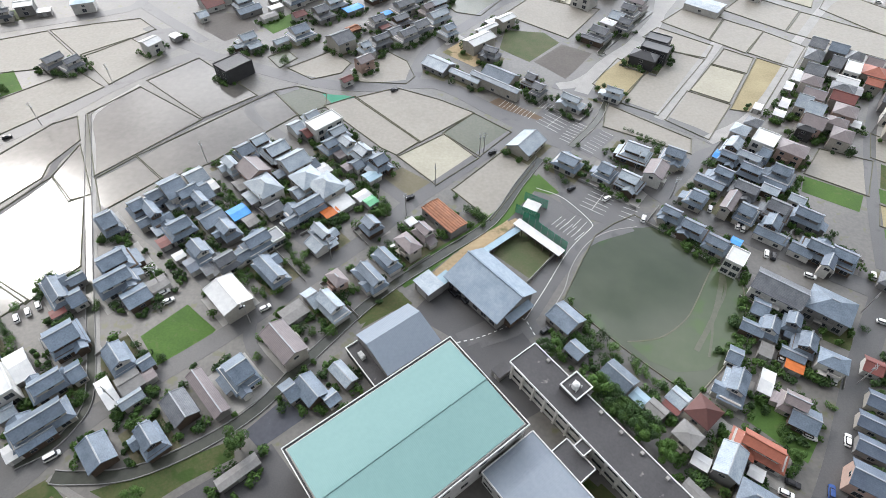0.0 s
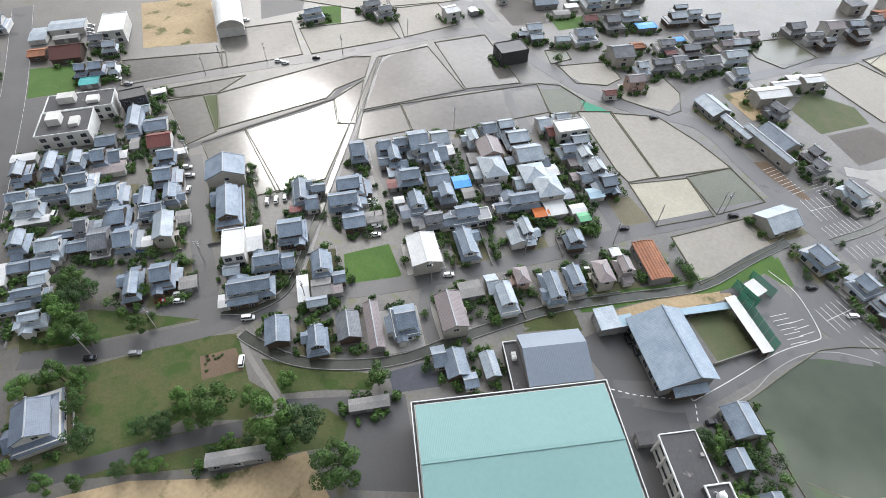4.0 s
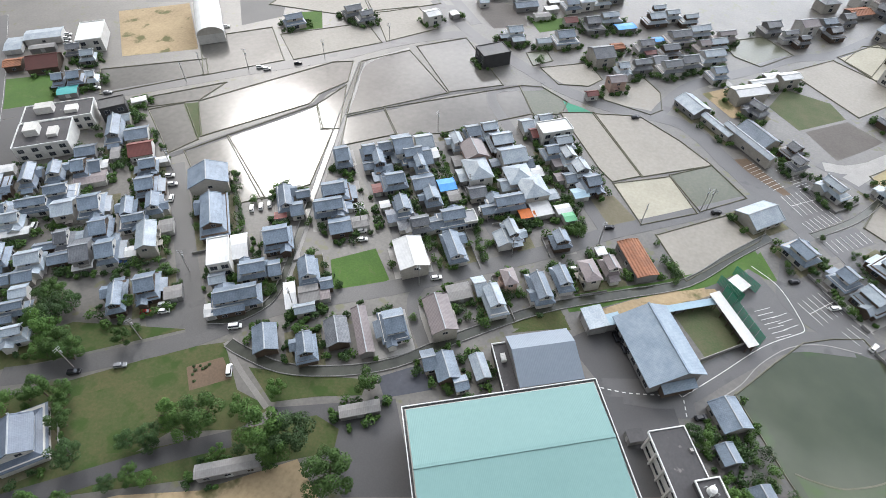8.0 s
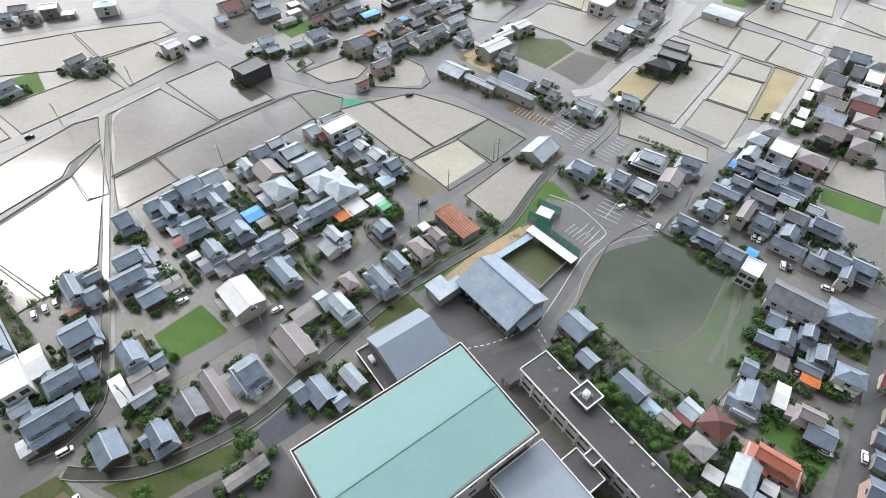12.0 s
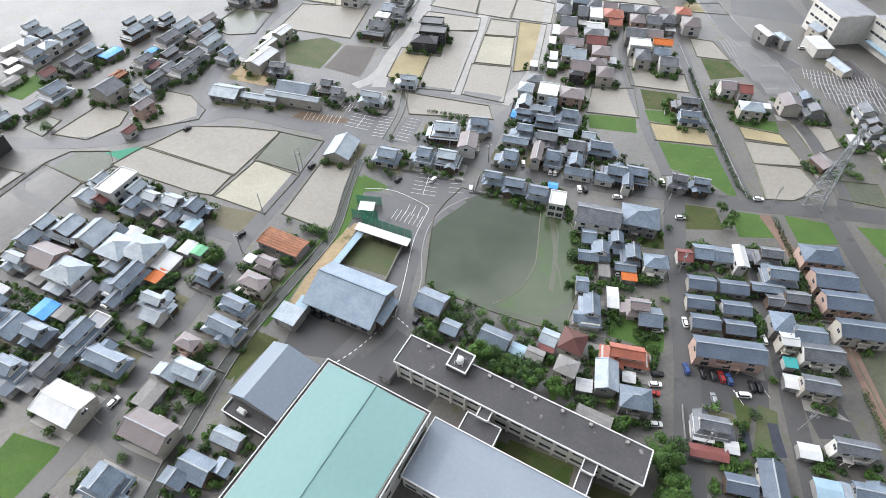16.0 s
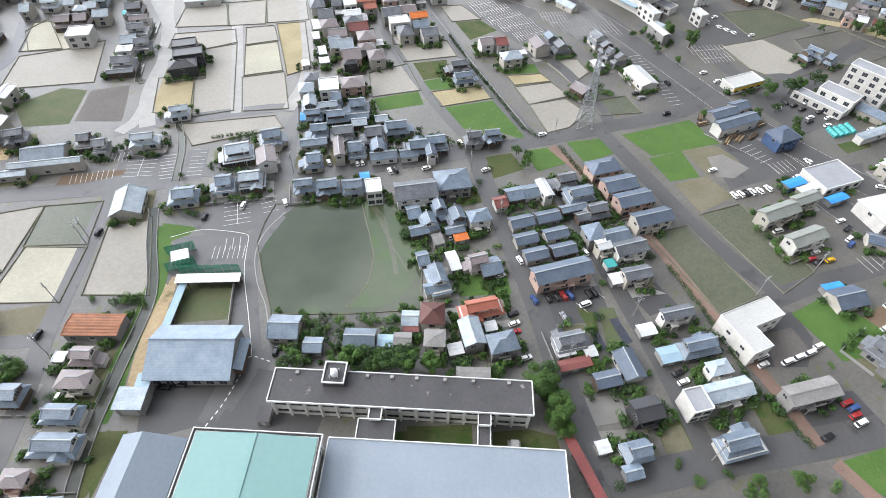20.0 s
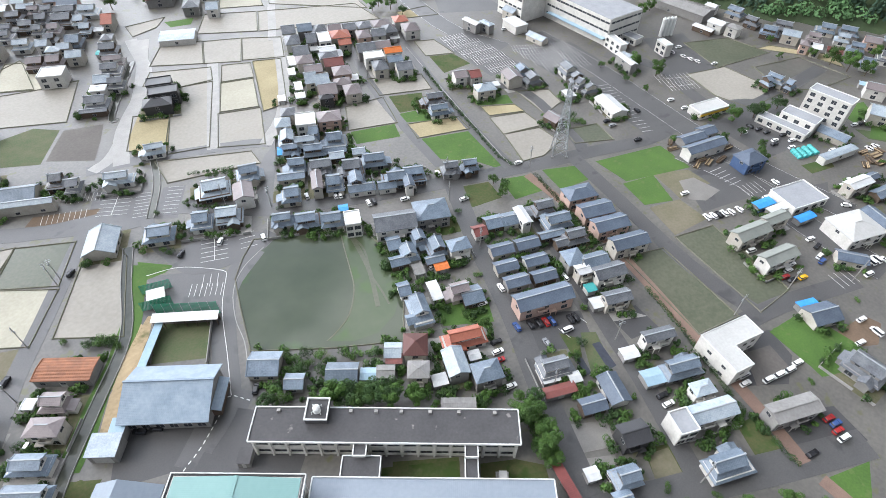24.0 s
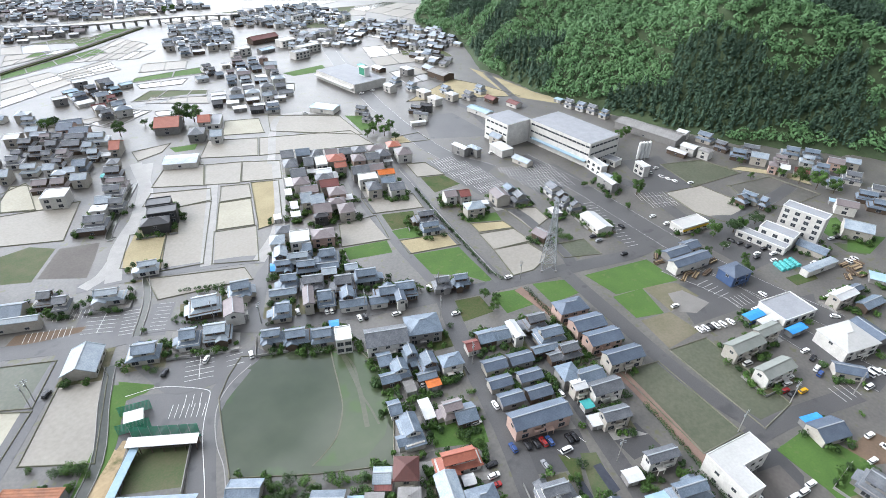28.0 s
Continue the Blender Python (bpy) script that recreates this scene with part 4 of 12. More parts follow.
field("water", (-187.5, 111.2), (-179.1, 129.0), (-138.0, 106.2), (-143.7, 99.1), (-160.4, 110.9), (-174.4, 103.6))
field("water", (-159.9, 167.5), (-157.7, 188.6), (-139.3, 157.7), (-146.2, 153.1))
field("water", (-164.3, 210.8), (-148.3, 233.5), (-110.7, 207.7), (-142.7, 168.3))
field("water", (-147.2, 239.1), (-128.2, 261.0), (-90.2, 227.8), (-110.6, 208.9))
field("water", (-141.8, 166.9), (-130.3, 181.4), (-114.6, 167.5), (-131.4, 147.8))
field("water", (-130.7, 181.1), (-82.8, 231.4), (-67.7, 212.8), (-98.5, 177.1), (-114.0, 165.9))
field("moss", (-83.2, 231.6), (-72.7, 236.1), (-57.2, 230.0), (-56.2, 219.1), (-67.4, 211.6))
field("mud", (-57.0, 219.9), (-43.2, 228.2), (-10.7, 194.3), (-20.4, 184.5), (-27.3, 189.2))
field("mud", (-43.2, 226.9), (-23.7, 235.9), (-2.6, 226.4), (13.6, 216.1), (-10.7, 193.5))
field("white", (-19.8, 183.6), (-0.4, 199.7), (14.3, 183.0), (-3.1, 165.9))
field("moss", (-0.7, 200.5), (13.4, 215.9), (29.8, 201.8), (15.1, 184.5))
field("vacant", (-27.6, 167.5), (-17.6, 176.6), (-4.8, 167.0), (-12.4, 156.5))
field("mud", (3.2, 163.3), (28.3, 191.9), (39.0, 185.8), (38.0, 179.6), (18.2, 146.4))
field("lawn", (-95.6, 92.7), (-84.6, 105.3), (-72.4, 95.6), (-76.4, 87.9), (-84.0, 79.5))
field("mud", (-80.5, 252.6), (-60.4, 270.1), (-48.9, 258.1), (-52.8, 248.4), (-66.5, 242.4))
field("mud", (-46.8, 248.5), (-30.4, 269.9), (-20.0, 260.7), (-15.5, 246.3), (-19.4, 239.7), (-42.3, 240.7))
field("sand", (-2.0, 270.5), (12.1, 287.0), (26.0, 265.3), (14.7, 256.1))
field("moss", (-2.9, 329.3), (16.0, 347.5), (33.4, 333.8), (19.7, 312.1), (5.7, 316.1))
field("sand", (-318.6, 185.7), (-291.2, 214.0), (-246.4, 177.3), (-274.9, 151.7))
field("lawn", (-307.6, 106.1), (-289.7, 122.6), (-268.4, 107.3), (-283.5, 90.5))
field("mud", (-190.6, 262.3), (-171.2, 280.3), (-147.0, 262.7), (-164.2, 235.2))
field("mud", (-219.1, 211.9), (-185.7, 247.7), (-165.7, 232.9), (-195.6, 194.4))
field("scrub", (-128.9, 13.1), (-98.7, 45.0), (-88.9, 38.2), (-76.4, 38.8), (-80.4, 29.1), (-96.3, 19.2), (-100.0, 10.7), (-113.9, 1.8), (-125.0, 3.9))
field("scrub", (-91.2, 45.6), (-77.7, 50.6), (-57.3, 60.0), (-55.8, 54.9), (-67.2, 48.0), (-77.6, 40.1))
field("lawn", (-104.8, 297.6), (-89.2, 311.8), (-79.6, 304.5), (-95.3, 287.5))
field("soil", (-107.6, 36.3), (-100.5, 44.4), (-93.0, 40.2), (-101.0, 31.0))
field("scrub", (-162.2, 12.2), (-151.7, 30.2), (-117.9, 46.2), (-146.5, 16.5), (-155.7, 8.0))
field("tarp", (-55.1, 62.1), (-45.9, 72.4), (-38.6, 66.7), (-49.6, 57.4))
field("moss", (-92.7, 262.8), (-84.9, 271.3), (-77.4, 262.4), (-84.5, 252.5))
field("scrub", (-26.3, 96.5), (-17.2, 113.1), (-13.5, 111.3), (-11.9, 107.1))
field("pond", (73.7, 150.5), (98.4, 127.9), (104.0, 117.8), (102.2, 107.7), (95.2, 92.1), (75.0, 74.1), (58.2, 90.2), (40.9, 109.6), (49.8, 126.9), (56.7, 139.2), (64.6, 145.4))
field("mud", (123.9, 307.9), (142.0, 326.3), (161.2, 313.4), (144.9, 288.1))
field("mud", (145.3, 287.5), (161.2, 312.0), (178.9, 298.5), (160.3, 274.3))
field("mud", (161.7, 274.5), (179.0, 298.2), (195.5, 281.6), (180.0, 259.9))
field("mud", (109.1, 289.9), (119.8, 301.2), (145.2, 281.4), (137.3, 268.3), (119.5, 275.7))
field("mud", (118.5, 276.3), (136.3, 266.9), (99.2, 216.2), (82.4, 226.5))
field("mud", (138.8, 262.6), (150.3, 278.4), (162.8, 268.9), (153.8, 253.8))
field("white", (137.9, 261.7), (152.5, 252.9), (136.2, 227.3), (120.3, 237.7))
field("mud", (118.6, 236.9), (136.2, 225.7), (117.3, 198.3), (101.6, 212.7))
field("hay", (164.5, 269.2), (177.1, 259.6), (147.6, 218.8), (134.8, 221.8))
field("hay", (90.3, 266.7), (103.8, 255.8), (84.4, 227.0), (73.1, 242.1))
field("mud", (76.7, 224.8), (109.7, 198.6), (106.6, 188.1), (72.0, 206.9))
field("mud", (33.4, 314.3), (52.6, 339.0), (70.5, 329.2), (90.6, 322.3), (67.2, 287.0))
field("white", (54.5, 344.2), (73.2, 370.8), (80.1, 365.2), (71.3, 331.0))
field("grass", (33.2, 295.5), (54.5, 293.3), (61.8, 282.4), (43.5, 261.8), (28.7, 274.9))
field("dark", (46.0, 262.2), (62.7, 280.7), (77.7, 271.5), (69.8, 259.3), (60.3, 246.4))
field("mud", (164.2, 193.1), (183.7, 185.0), (170.7, 162.9), (150.3, 176.3))
field("lawn", (149.8, 174.8), (168.8, 163.3), (162.5, 153.8), (144.6, 165.3))
field("mud", (192.3, 204.5), (215.6, 185.6), (206.9, 170.9), (183.8, 187.5))
field("scrub", (186.1, 183.2), (200.3, 172.6), (190.3, 160.8), (178.0, 168.1))
field("lawn", (177.1, 167.6), (189.0, 160.8), (183.5, 150.8), (172.6, 160.5))
field("hay", (172.8, 158.1), (194.4, 143.2), (189.1, 132.3), (166.7, 146.4))
field("lawn", (166.2, 145.6), (189.0, 130.2), (176.4, 103.2), (171.7, 104.2), (169.5, 115.2), (160.5, 127.6))
field("mud", (243.9, 215.5), (253.5, 207.6), (247.7, 187.3), (234.0, 197.7))
field("scrub", (234.7, 195.8), (246.5, 187.0), (243.5, 172.3), (224.8, 176.7))
field("lawn", (212.3, 147.9), (228.1, 136.3), (222.9, 129.1), (209.1, 141.8))
field("hay", (209.2, 140.1), (222.4, 128.0), (220.1, 120.3), (205.0, 131.6))
field("mud", (203.6, 130.6), (219.4, 119.6), (215.0, 106.3), (196.0, 116.8))
field("mud", (196.0, 116.6), (212.0, 106.5), (208.6, 92.8), (193.4, 92.5), (183.7, 97.5))
field("mud", (233.9, 134.6), (247.1, 122.1), (240.2, 110.6), (224.5, 110.8))
field("moss", (217.9, 96.1), (233.5, 86.3), (226.5, 73.3), (211.6, 86.1))
field("lawn", (183.5, 87.5), (196.2, 77.1), (194.5, 66.5), (176.8, 73.6))
field("lawn", (204.7, 71.9), (235.9, 54.1), (228.6, 36.4), (200.3, 54.4))
field("lawn", (197.7, 54.9), (212.1, 47.0), (201.0, 33.3), (190.4, 41.4))
field("vacant", (212.2, 46.3), (226.1, 35.1), (214.1, 26.8), (205.2, 31.9))
field("vacant", (190.0, 39.2), (203.5, 31.6), (198.8, 18.0), (181.0, 24.3))
field("scrub", (147.8, 110.2), (161.2, 101.0), (156.1, 90.5), (140.1, 97.7))
field("lawn", (165.6, 97.9), (178.3, 89.1), (171.7, 79.3), (158.8, 85.4))
field("moss", (156.5, 34.4), (171.1, 25.2), (156.0, -8.6), (139.7, -0.7))
field("moss", (179.9, 24.0), (196.3, 14.7), (180.2, -18.9), (162.7, -14.1))
field("lawn", (157.8, -19.4), (172.3, -27.2), (169.1, -44.4), (164.9, -45.4), (148.2, -37.2))
field("lawn", (115.2, -46.4), (127.3, -54.2), (112.6, -57.7), (111.9, -52.9))
field("lawn", (39.0, 173.9), (46.5, 162.1), (42.5, 161.3), (34.7, 163.7))
field("grass", (27.8, 142.1), (39.7, 129.5), (30.5, 118.2), (18.0, 129.8))
field("lawn", (94.1, 75.6), (107.0, 63.1), (100.4, 55.6), (87.9, 67.8))
field("scrub", (125.6, 108.7), (134.0, 99.3), (129.1, 90.9), (122.1, 95.3))
field("scrub", (90.7, -2.8), (97.4, -9.1), (87.7, -18.6), (79.8, -14.2))
field("dark", (82.3, 18.3), (92.6, 8.2), (86.9, 1.4), (77.1, 11.2))
field("scrub", (42.9, 49.6), (55.5, 36.2), (48.4, 29.7), (36.7, 43.8))
field("hillfoot", (454.3, 315.8), (405.1, 238.9), (417.2, 191.2), (417.7, 149.1), (429.2, 166.4), (428.0, 224.2), (449.1, 292.0))
field("moss", (349.8, 87.4), (374.9, 69.0), (371.2, 42.5), (331.3, 60.2))
field("water", (346.2, 43.7), (376.5, 27.0), (370.2, -2.2), (340.2, 9.5), (330.7, 27.6))
field("mud", (312.1, 70.8), (335.2, 57.4), (326.4, 22.9), (298.5, 31.5), (299.3, 50.3))
field("lot", (254.1, 208.3), (276.9, 196.3), (262.0, 150.5), (239.0, 154.3))
field("lot", (275.5, 165.4), (306.0, 142.2), (295.4, 113.9), (262.3, 126.2))
field("lot", (269.5, 115.2), (281.1, 104.6), (253.5, 54.5), (238.6, 60.5), (250.9, 85.6))
field("lot", (317.7, 264.4), (339.6, 250.5), (320.9, 199.6), (286.9, 230.0))
field("lot", (339.0, 109.5), (363.2, 93.4), (332.8, 59.3), (305.8, 74.7))
field("lot", (270.3, 44.1), (310.2, 22.9), (296.1, -4.3), (258.3, 11.3))
field("lot", (221.5, 39.2), (248.2, 16.5), (230.7, 5.2), (201.7, 20.7))
field("lot", (228.6, 4.8), (257.3, -14.9), (240.9, -19.4), (218.4, -8.2))
field("mud", (242.4, 355.1), (277.2, 312.7), (261.6, 272.6), (223.5, 327.4))
field("white", (214.0, 369.2), (233.9, 355.0), (219.0, 328.4), (197.1, 346.1))
field("mud", (184.9, 345.1), (209.8, 323.8), (191.5, 299.1), (164.9, 323.7))
field("mud", (210.4, 322.8), (261.4, 284.2), (254.2, 254.2), (192.0, 298.2))
field("mud", (142.0, 365.9), (165.7, 360.6), (154.2, 350.9), (137.5, 349.4))
field("lawn", (161.5, 354.2), (177.3, 346.0), (170.7, 338.8), (159.9, 344.5))
field("moss", (287.6, 418.4), (308.8, 404.5), (295.7, 388.5), (280.5, 401.0))
field("lawn", (321.8, 437.2), (365.9, 431.5), (356.1, 412.6), (322.8, 422.1))
field("hay", (269.1, 252.7), (290.2, 244.3), (284.8, 229.3), (264.1, 242.9))
field("hay", (336.9, 295.5), (412.7, 305.6), (415.7, 275.7), (411.5, 231.5), (389.8, 252.0))
field("lawn", (277.1, 277.0), (291.6, 296.9), (280.3, 310.2), (266.2, 277.8))
field("white", (65.9, 364.6), (80.4, 369.2), (80.7, 321.1), (58.0, 341.0))
field("lawn", (326.9, -2.2), (344.1, -13.5), (333.9, -20.0), (318.0, -14.0))
field("lawn", (327.0, -20.7), (336.8, -37.1), (312.2, -32.0), (307.9, -22.7))
field("hay", (371.6, 50.1), (381.1, 45.5), (393.3, 11.0), (379.8, 2.7), (382.0, 22.1))
field("lotd", (107.9, 51.6), (123.3, 35.1), (113.4, 23.9), (97.6, 39.8))
field("lotd", (150.0, -13.8), (156.9, -18.8), (150.7, -27.6), (138.9, -29.6), (129.7, -19.4))
field("lotd", (125.7, -28.9), (139.6, -42.4), (134.0, -52.7), (116.0, -39.9))
field("lot", (36.9, 165.0), (57.7, 145.7), (47.2, 133.7), (33.4, 148.3))
field("lot", (52.7, 167.3), (66.7, 166.0), (78.2, 151.3), (64.7, 144.9), (51.9, 154.7))
field("lot", (49.3, 224.8), (65.2, 208.4), (53.4, 192.8), (37.3, 209.0))
field("lot", (69.1, 205.8), (76.4, 200.0), (62.2, 184.1), (56.0, 190.4))
field("soil", (25.7, 228.6), (45.5, 213.1), (38.2, 208.0), (20.5, 224.6))
field("lotd", (127.9, 27.8), (137.8, 21.2), (134.0, 11.0), (123.5, 15.9))
# next two: school yards, in darker asphalt to stand for the cloud shade
field("lotd", (-10.2, 102.6), (1.3, 119.2), (32.3, 110.6), (27.7, 93.6), (37.4, 74.4), (23.7, 66.7), (3.0, 94.1))
field("lotd", (-76.4, 38.8), (-46.6, 58.9), (-27.3, 38.1), (-43.9, 28.7), (-58.8, 37.2))
field("lot", (20.9, 149.7), (33.9, 163.7), (53.5, 139.3), (45.1, 129.3), (34.0, 138.4))
field("sand", (-117.8, -22.3), (-95.2, 0.3), (-77.3, 11.8), (-60.3, 30.8), (-46.3, 24.1), (-116.1, -23.2))
field("lot", (-369.2, 109.2), (-355.9, 121.1), (-325.1, 104.9), (-336.0, 91.5))
field("lot", (-261.1, 96.8), (-260.2, 88.9), (-236.9, 74.0), (-249.1, 64.5), (-266.6, 78.9))
field("lot", (-275.2, 85.2), (-269.4, 93.6), (-237.9, 71.4), (-243.6, 64.8))
field("lot", (-141.1, 49.4), (-131.4, 59.1), (-117.6, 47.1), (-127.7, 38.9))
field("scrub", (-146.9, 2.3), (-133.7, 16.7), (-112.9, 41.3), (-103.8, 48.6), (-98.7, 45.0), (-128.9, 13.1), (-125.0, 3.9), (-133.5, -6.4))
field("scrub", (-120.8, -14.5), (-124.0, -12.4), (-118.5, -0.8), (-100.0, 10.7), (-80.4, 29.1), (-63.6, 43.4), (-55.5, 43.2), (-53.0, 37.2), (-82.3, 12.1), (-108.2, -7.4))
field("mud", (-249.1, 237.3), (-251.3, 271.1), (-219.5, 286.9), (-189.9, 258.3), (-207.5, 247.4))
field("mud", (-218.6, 287.8), (-196.5, 296.1), (-174.2, 302.7), (-161.2, 290.6), (-183.0, 265.9), (-189.5, 260.1))
field("lot", (-162.5, 269.1), (-164.5, 289.1), (-151.4, 293.1), (-139.7, 274.5), (-148.3, 260.4))
field("dark", (-134.5, 290.6), (-139.1, 311.0), (-115.6, 310.8), (-104.1, 290.9), (-119.8, 278.6))
field("grass", (-264.0, 304.6), (-250.6, 311.0), (-238.2, 300.3), (-250.6, 292.7))
field("lotd", (-277.0, 241.4), (-251.1, 257.5), (-232.3, 229.4), (-245.1, 209.0))
field("lawn", (-230.7, 235.3), (-217.2, 246.7), (-203.8, 229.6), (-213.1, 221.4))
field("lot", (-336.3, 223.3), (-299.5, 244.6), (-281.0, 241.6), (-278.2, 224.5), (-315.0, 202.2))

# the far plain of paddies
paddies("mmwm", 2, 3, (141.6, 591.0), (184.4, 599.5), (183.9, 549.8), (119.2, 524.0))
paddies("mmmw", 2, 4, (183.6, 586.7), (238.7, 603.6), (229.4, 559.7), (187.7, 560.8))
paddies("mmmm", 3, 4, (209.0, 618.4), (290.2, 683.4), (297.6, 635.7), (248.6, 598.9))
paddies("LLgL", 1, 4, (145.8, 603.7), (151.5, 620.7), (252.8, 655.8), (251.3, 632.7))
paddies("wm", 1, 2, (243.1, 595.5), (269.0, 616.3), (287.7, 602.4), (260.6, 585.3))
paddies("mm", 1, 2, (236.3, 537.6), (252.8, 562.7), (289.0, 543.7), (272.2, 519.7))
paddies("LL", 1, 2, (216.2, 512.7), (224.8, 523.5), (287.4, 511.4), (273.9, 492.0))
paddies("ww", 1, 2, (213.8, 490.7), (216.9, 504.3), (255.6, 488.3), (243.2, 476.6))
paddies("gGg", 1, 3, (190.9, 463.1), (215.3, 479.5), (248.0, 444.2), (239.3, 433.2))
paddies("mmm", 1, 3, (197.0, 451.7), (207.1, 461.6), (238.0, 430.3), (229.6, 413.9))
paddies("wwm", 1, 3, (142.7, 451.2), (183.2, 445.3), (191.1, 432.1), (154.2, 416.8))
paddies("ww", 1, 2, (188.0, 416.4), (190.9, 428.4), (218.5, 412.2), (211.8, 400.0))
paddies("mwmL", 2, 3, (161.0, 649.0), (178.8, 690.5), (246.5, 670.0), (193.1, 655.1))
paddies("LgL", 1, 3, (242.7, 674.3), (247.5, 698.9), (309.3, 731.6), (326.8, 712.4))
paddies("mw", 1, 2, (177.5, 698.5), (187.6, 728.5), (230.7, 725.3), (215.5, 672.8))
paddies("gmg", 1, 3, (212.1, 723.1), (236.0, 727.2), (282.2, 708.8), (255.4, 690.2))
# white greenhouses, stood in for by flat pale fields
paddies("WWW", 1, 3, (266.2, 787.8), (274.1, 807.4), (381.2, 780.0), (357.3, 747.1))
paddies("ww", 1, 3, (489.8, 735.1), (524.7, 784.2), (623.7, 681.1), (575.1, 677.3))
paddies("gmg", 1, 3, (441.5, 587.3), (458.3, 602.7), (536.2, 564.6), (502.4, 540.1))
paddies("ggm", 1, 3, (504.7, 631.1), (549.7, 653.2), (638.6, 623.9), (569.2, 573.3))
paddies("wwmw", 2, 2, (441.9, 452.3), (478.4, 434.9), (442.1, 367.6), (397.6, 386.4))
paddies("gG", 1, 2, (446.3, 396.6), (458.9, 410.9), (493.1, 380.1), (478.4, 353.5))
paddies("wm", 1, 2, (484.7, 494.7), (513.6, 508.7), (516.3, 468.9), (486.4, 442.1))
paddies("gm", 1, 2, (455.6, 526.7), (481.3, 529.9), (488.9, 498.9), (453.6, 486.5))
paddies("mgm", 1, 3, (386.0, 657.2), (415.5, 684.2), (474.4, 663.6), (452.7, 623.7))
paddies("wmw", 2, 2, (391.1, 364.0), (422.3, 358.4), (406.9, 317.7), (372.0, 325.9))
paddies("mL", 1, 2, (192.9, 744.5), (204.2, 778.3), (234.8, 769.2), (224.9, 739.6))
paddies("mwmg", 2, 4, (362.9, 706.3), (369.3, 744.4), (472.3, 723.3), (463.8, 686.0))
paddies("mmww", 2, 4, (590.5, 622.4), (664.2, 624.6), (707.5, 538.0), (596.1, 500.1))
lay_paddies()
embankment((129.3, 605.1), (152.8, 624.6), (211.0, 651.0), (269.7, 682.1), (331.2, 716.9))

# ---- roads and paths ----
road(6.5, (-153.3, 6.5), (-140.0, 17.5), (-113.7, 44.4), (-98.4, 67.0), (-70.2, 92.5), (-47.2, 115.9), (-24.5, 140.3), (-12.2, 155.9), (4.8, 173.2), (26.2, 195.7), (34.6, 204.3))
road(7.5, (-113.1, 46.7), (-137.8, 65.6), (-158.8, 82.9), (-184.2, 103.2))
road(6, (-116.5, 142.3), (-84.5, 118.6), (-63.4, 100.7))
road(6, (-94.7, 172.9), (-65.5, 147.5), (-40.1, 126.9))
road(5, (-69.5, 204.6), (-43.7, 184.4), (-19.5, 161.1), (-13.2, 155.3))
road(8, (-279.3, 87.8), (-260.5, 112.0), (-241.6, 135.3), (-206.4, 176.3), (-177.2, 209.1), (-161.2, 233.8), (-136.8, 260.0), (-120.2, 262.3), (-90.9, 249.8), (-61.8, 239.1), (-37.8, 236.2), (-16.9, 239.3), (-0.9, 237.9), (22.4, 218.2), (42.5, 200.3), (55.5, 192.0))
road(7, (-120.2, 262.3), (-147.1, 279.1), (-166.7, 293.4))
road(5, (-68.5, 192.8), (-92.2, 218.5), (-72.4, 235.8))
road(4, (-120.6, 140.0), (-134.0, 150.1))
road(7, (-16.9, 239.3), (-14.2, 255.5), (-6.7, 277.2), (16.1, 306.1), (32.8, 329.1), (53.8, 346.9), (77.3, 387.9))
road(5, (60.8, 200.1), (52.4, 189.5), (48.4, 176.0), (49.4, 157.9))
road(4, (-62.2, 99.9), (-59.2, 89.3), (-44.1, 74.5))
road(8, (4.4, 235.6), (23.0, 217.5), (46.7, 203.8), (72.8, 182.8), (89.4, 159.1), (122.6, 133.1), (151.4, 113.5), (177.8, 96.2), (209.4, 77.5), (237.8, 60.6), (262.3, 54.6))
road(7, (87.1, 161.7), (107.9, 184.5), (119.8, 197.4), (74.9, 230.4), (53.7, 241.2))
# concrete's pale colour stands for sunlight on these three asphalt field roads
road(6, (193.8, 282.8), (146.6, 219.9), (116.6, 197.6), material="concrete", name="path", label="field road made pale for the sunlight on it")
road(6, (55.4, 239.4), (69.7, 245.9), (103.1, 284.1), (139.9, 341.3), material="concrete", name="path", label="field road made pale for the sunlight on it")
road(6, (148.7, 284.5), (99.4, 213.2), material="concrete", name="path", label="field road made pale for the sunlight on it")
road(5, (213.5, 239.5), (189.0, 198.8), (169.6, 156.6), (156.7, 124.4))
road(6, (239.2, 222.4), (195.8, 142.5), (176.2, 99.7))
road(8, (150.8, 113.1), (127.3, 82.5), (108.2, 54.2), (88.7, 29.5), (73.5, 9.1), (66.4, -1.3))
road(6, (156.3, 74.5), (137.0, 45.6), (122.6, 23.8), (107.9, 2.2), (90.7, -19.7))
road(7, (201.2, 81.5), (188.4, 54.8), (168.9, 14.2), (161.8, -13.0))
road(7, (145.9, -7.5), (169.6, -18.0), (200.3, -37.1))
road(9, (66.4, -1.3), (90.7, -19.7), (109.1, -34.5), (133.0, -52.9))
road(8, (70.6, 145.6), (51.4, 136.9), (37.5, 118.9), (25.2, 100.7), (11.2, 94.1))
road(7, (80.9, 148.3), (69.1, 147.2), (51.3, 154.5), (49.5, 166.8))
road(6, (5.7, 92.7), (24.3, 101.7), (30.1, 95.2))
road(14, (302.0, 165.2), (287.6, 118.4), (270.3, 76.2), (255.8, 40.8), (246.8, 6.9), (241.5, -27.5))
road(7, (242.1, 62.7), (277.7, 52.5), (308.1, 26.8), (296.9, -14.5))
road(6, (229.8, 154.1), (236.5, 129.6), (216.7, 90.7), (208.4, 79.8))
road(9, (302.0, 165.2), (285.5, 120.7), material="asphalt_dark")
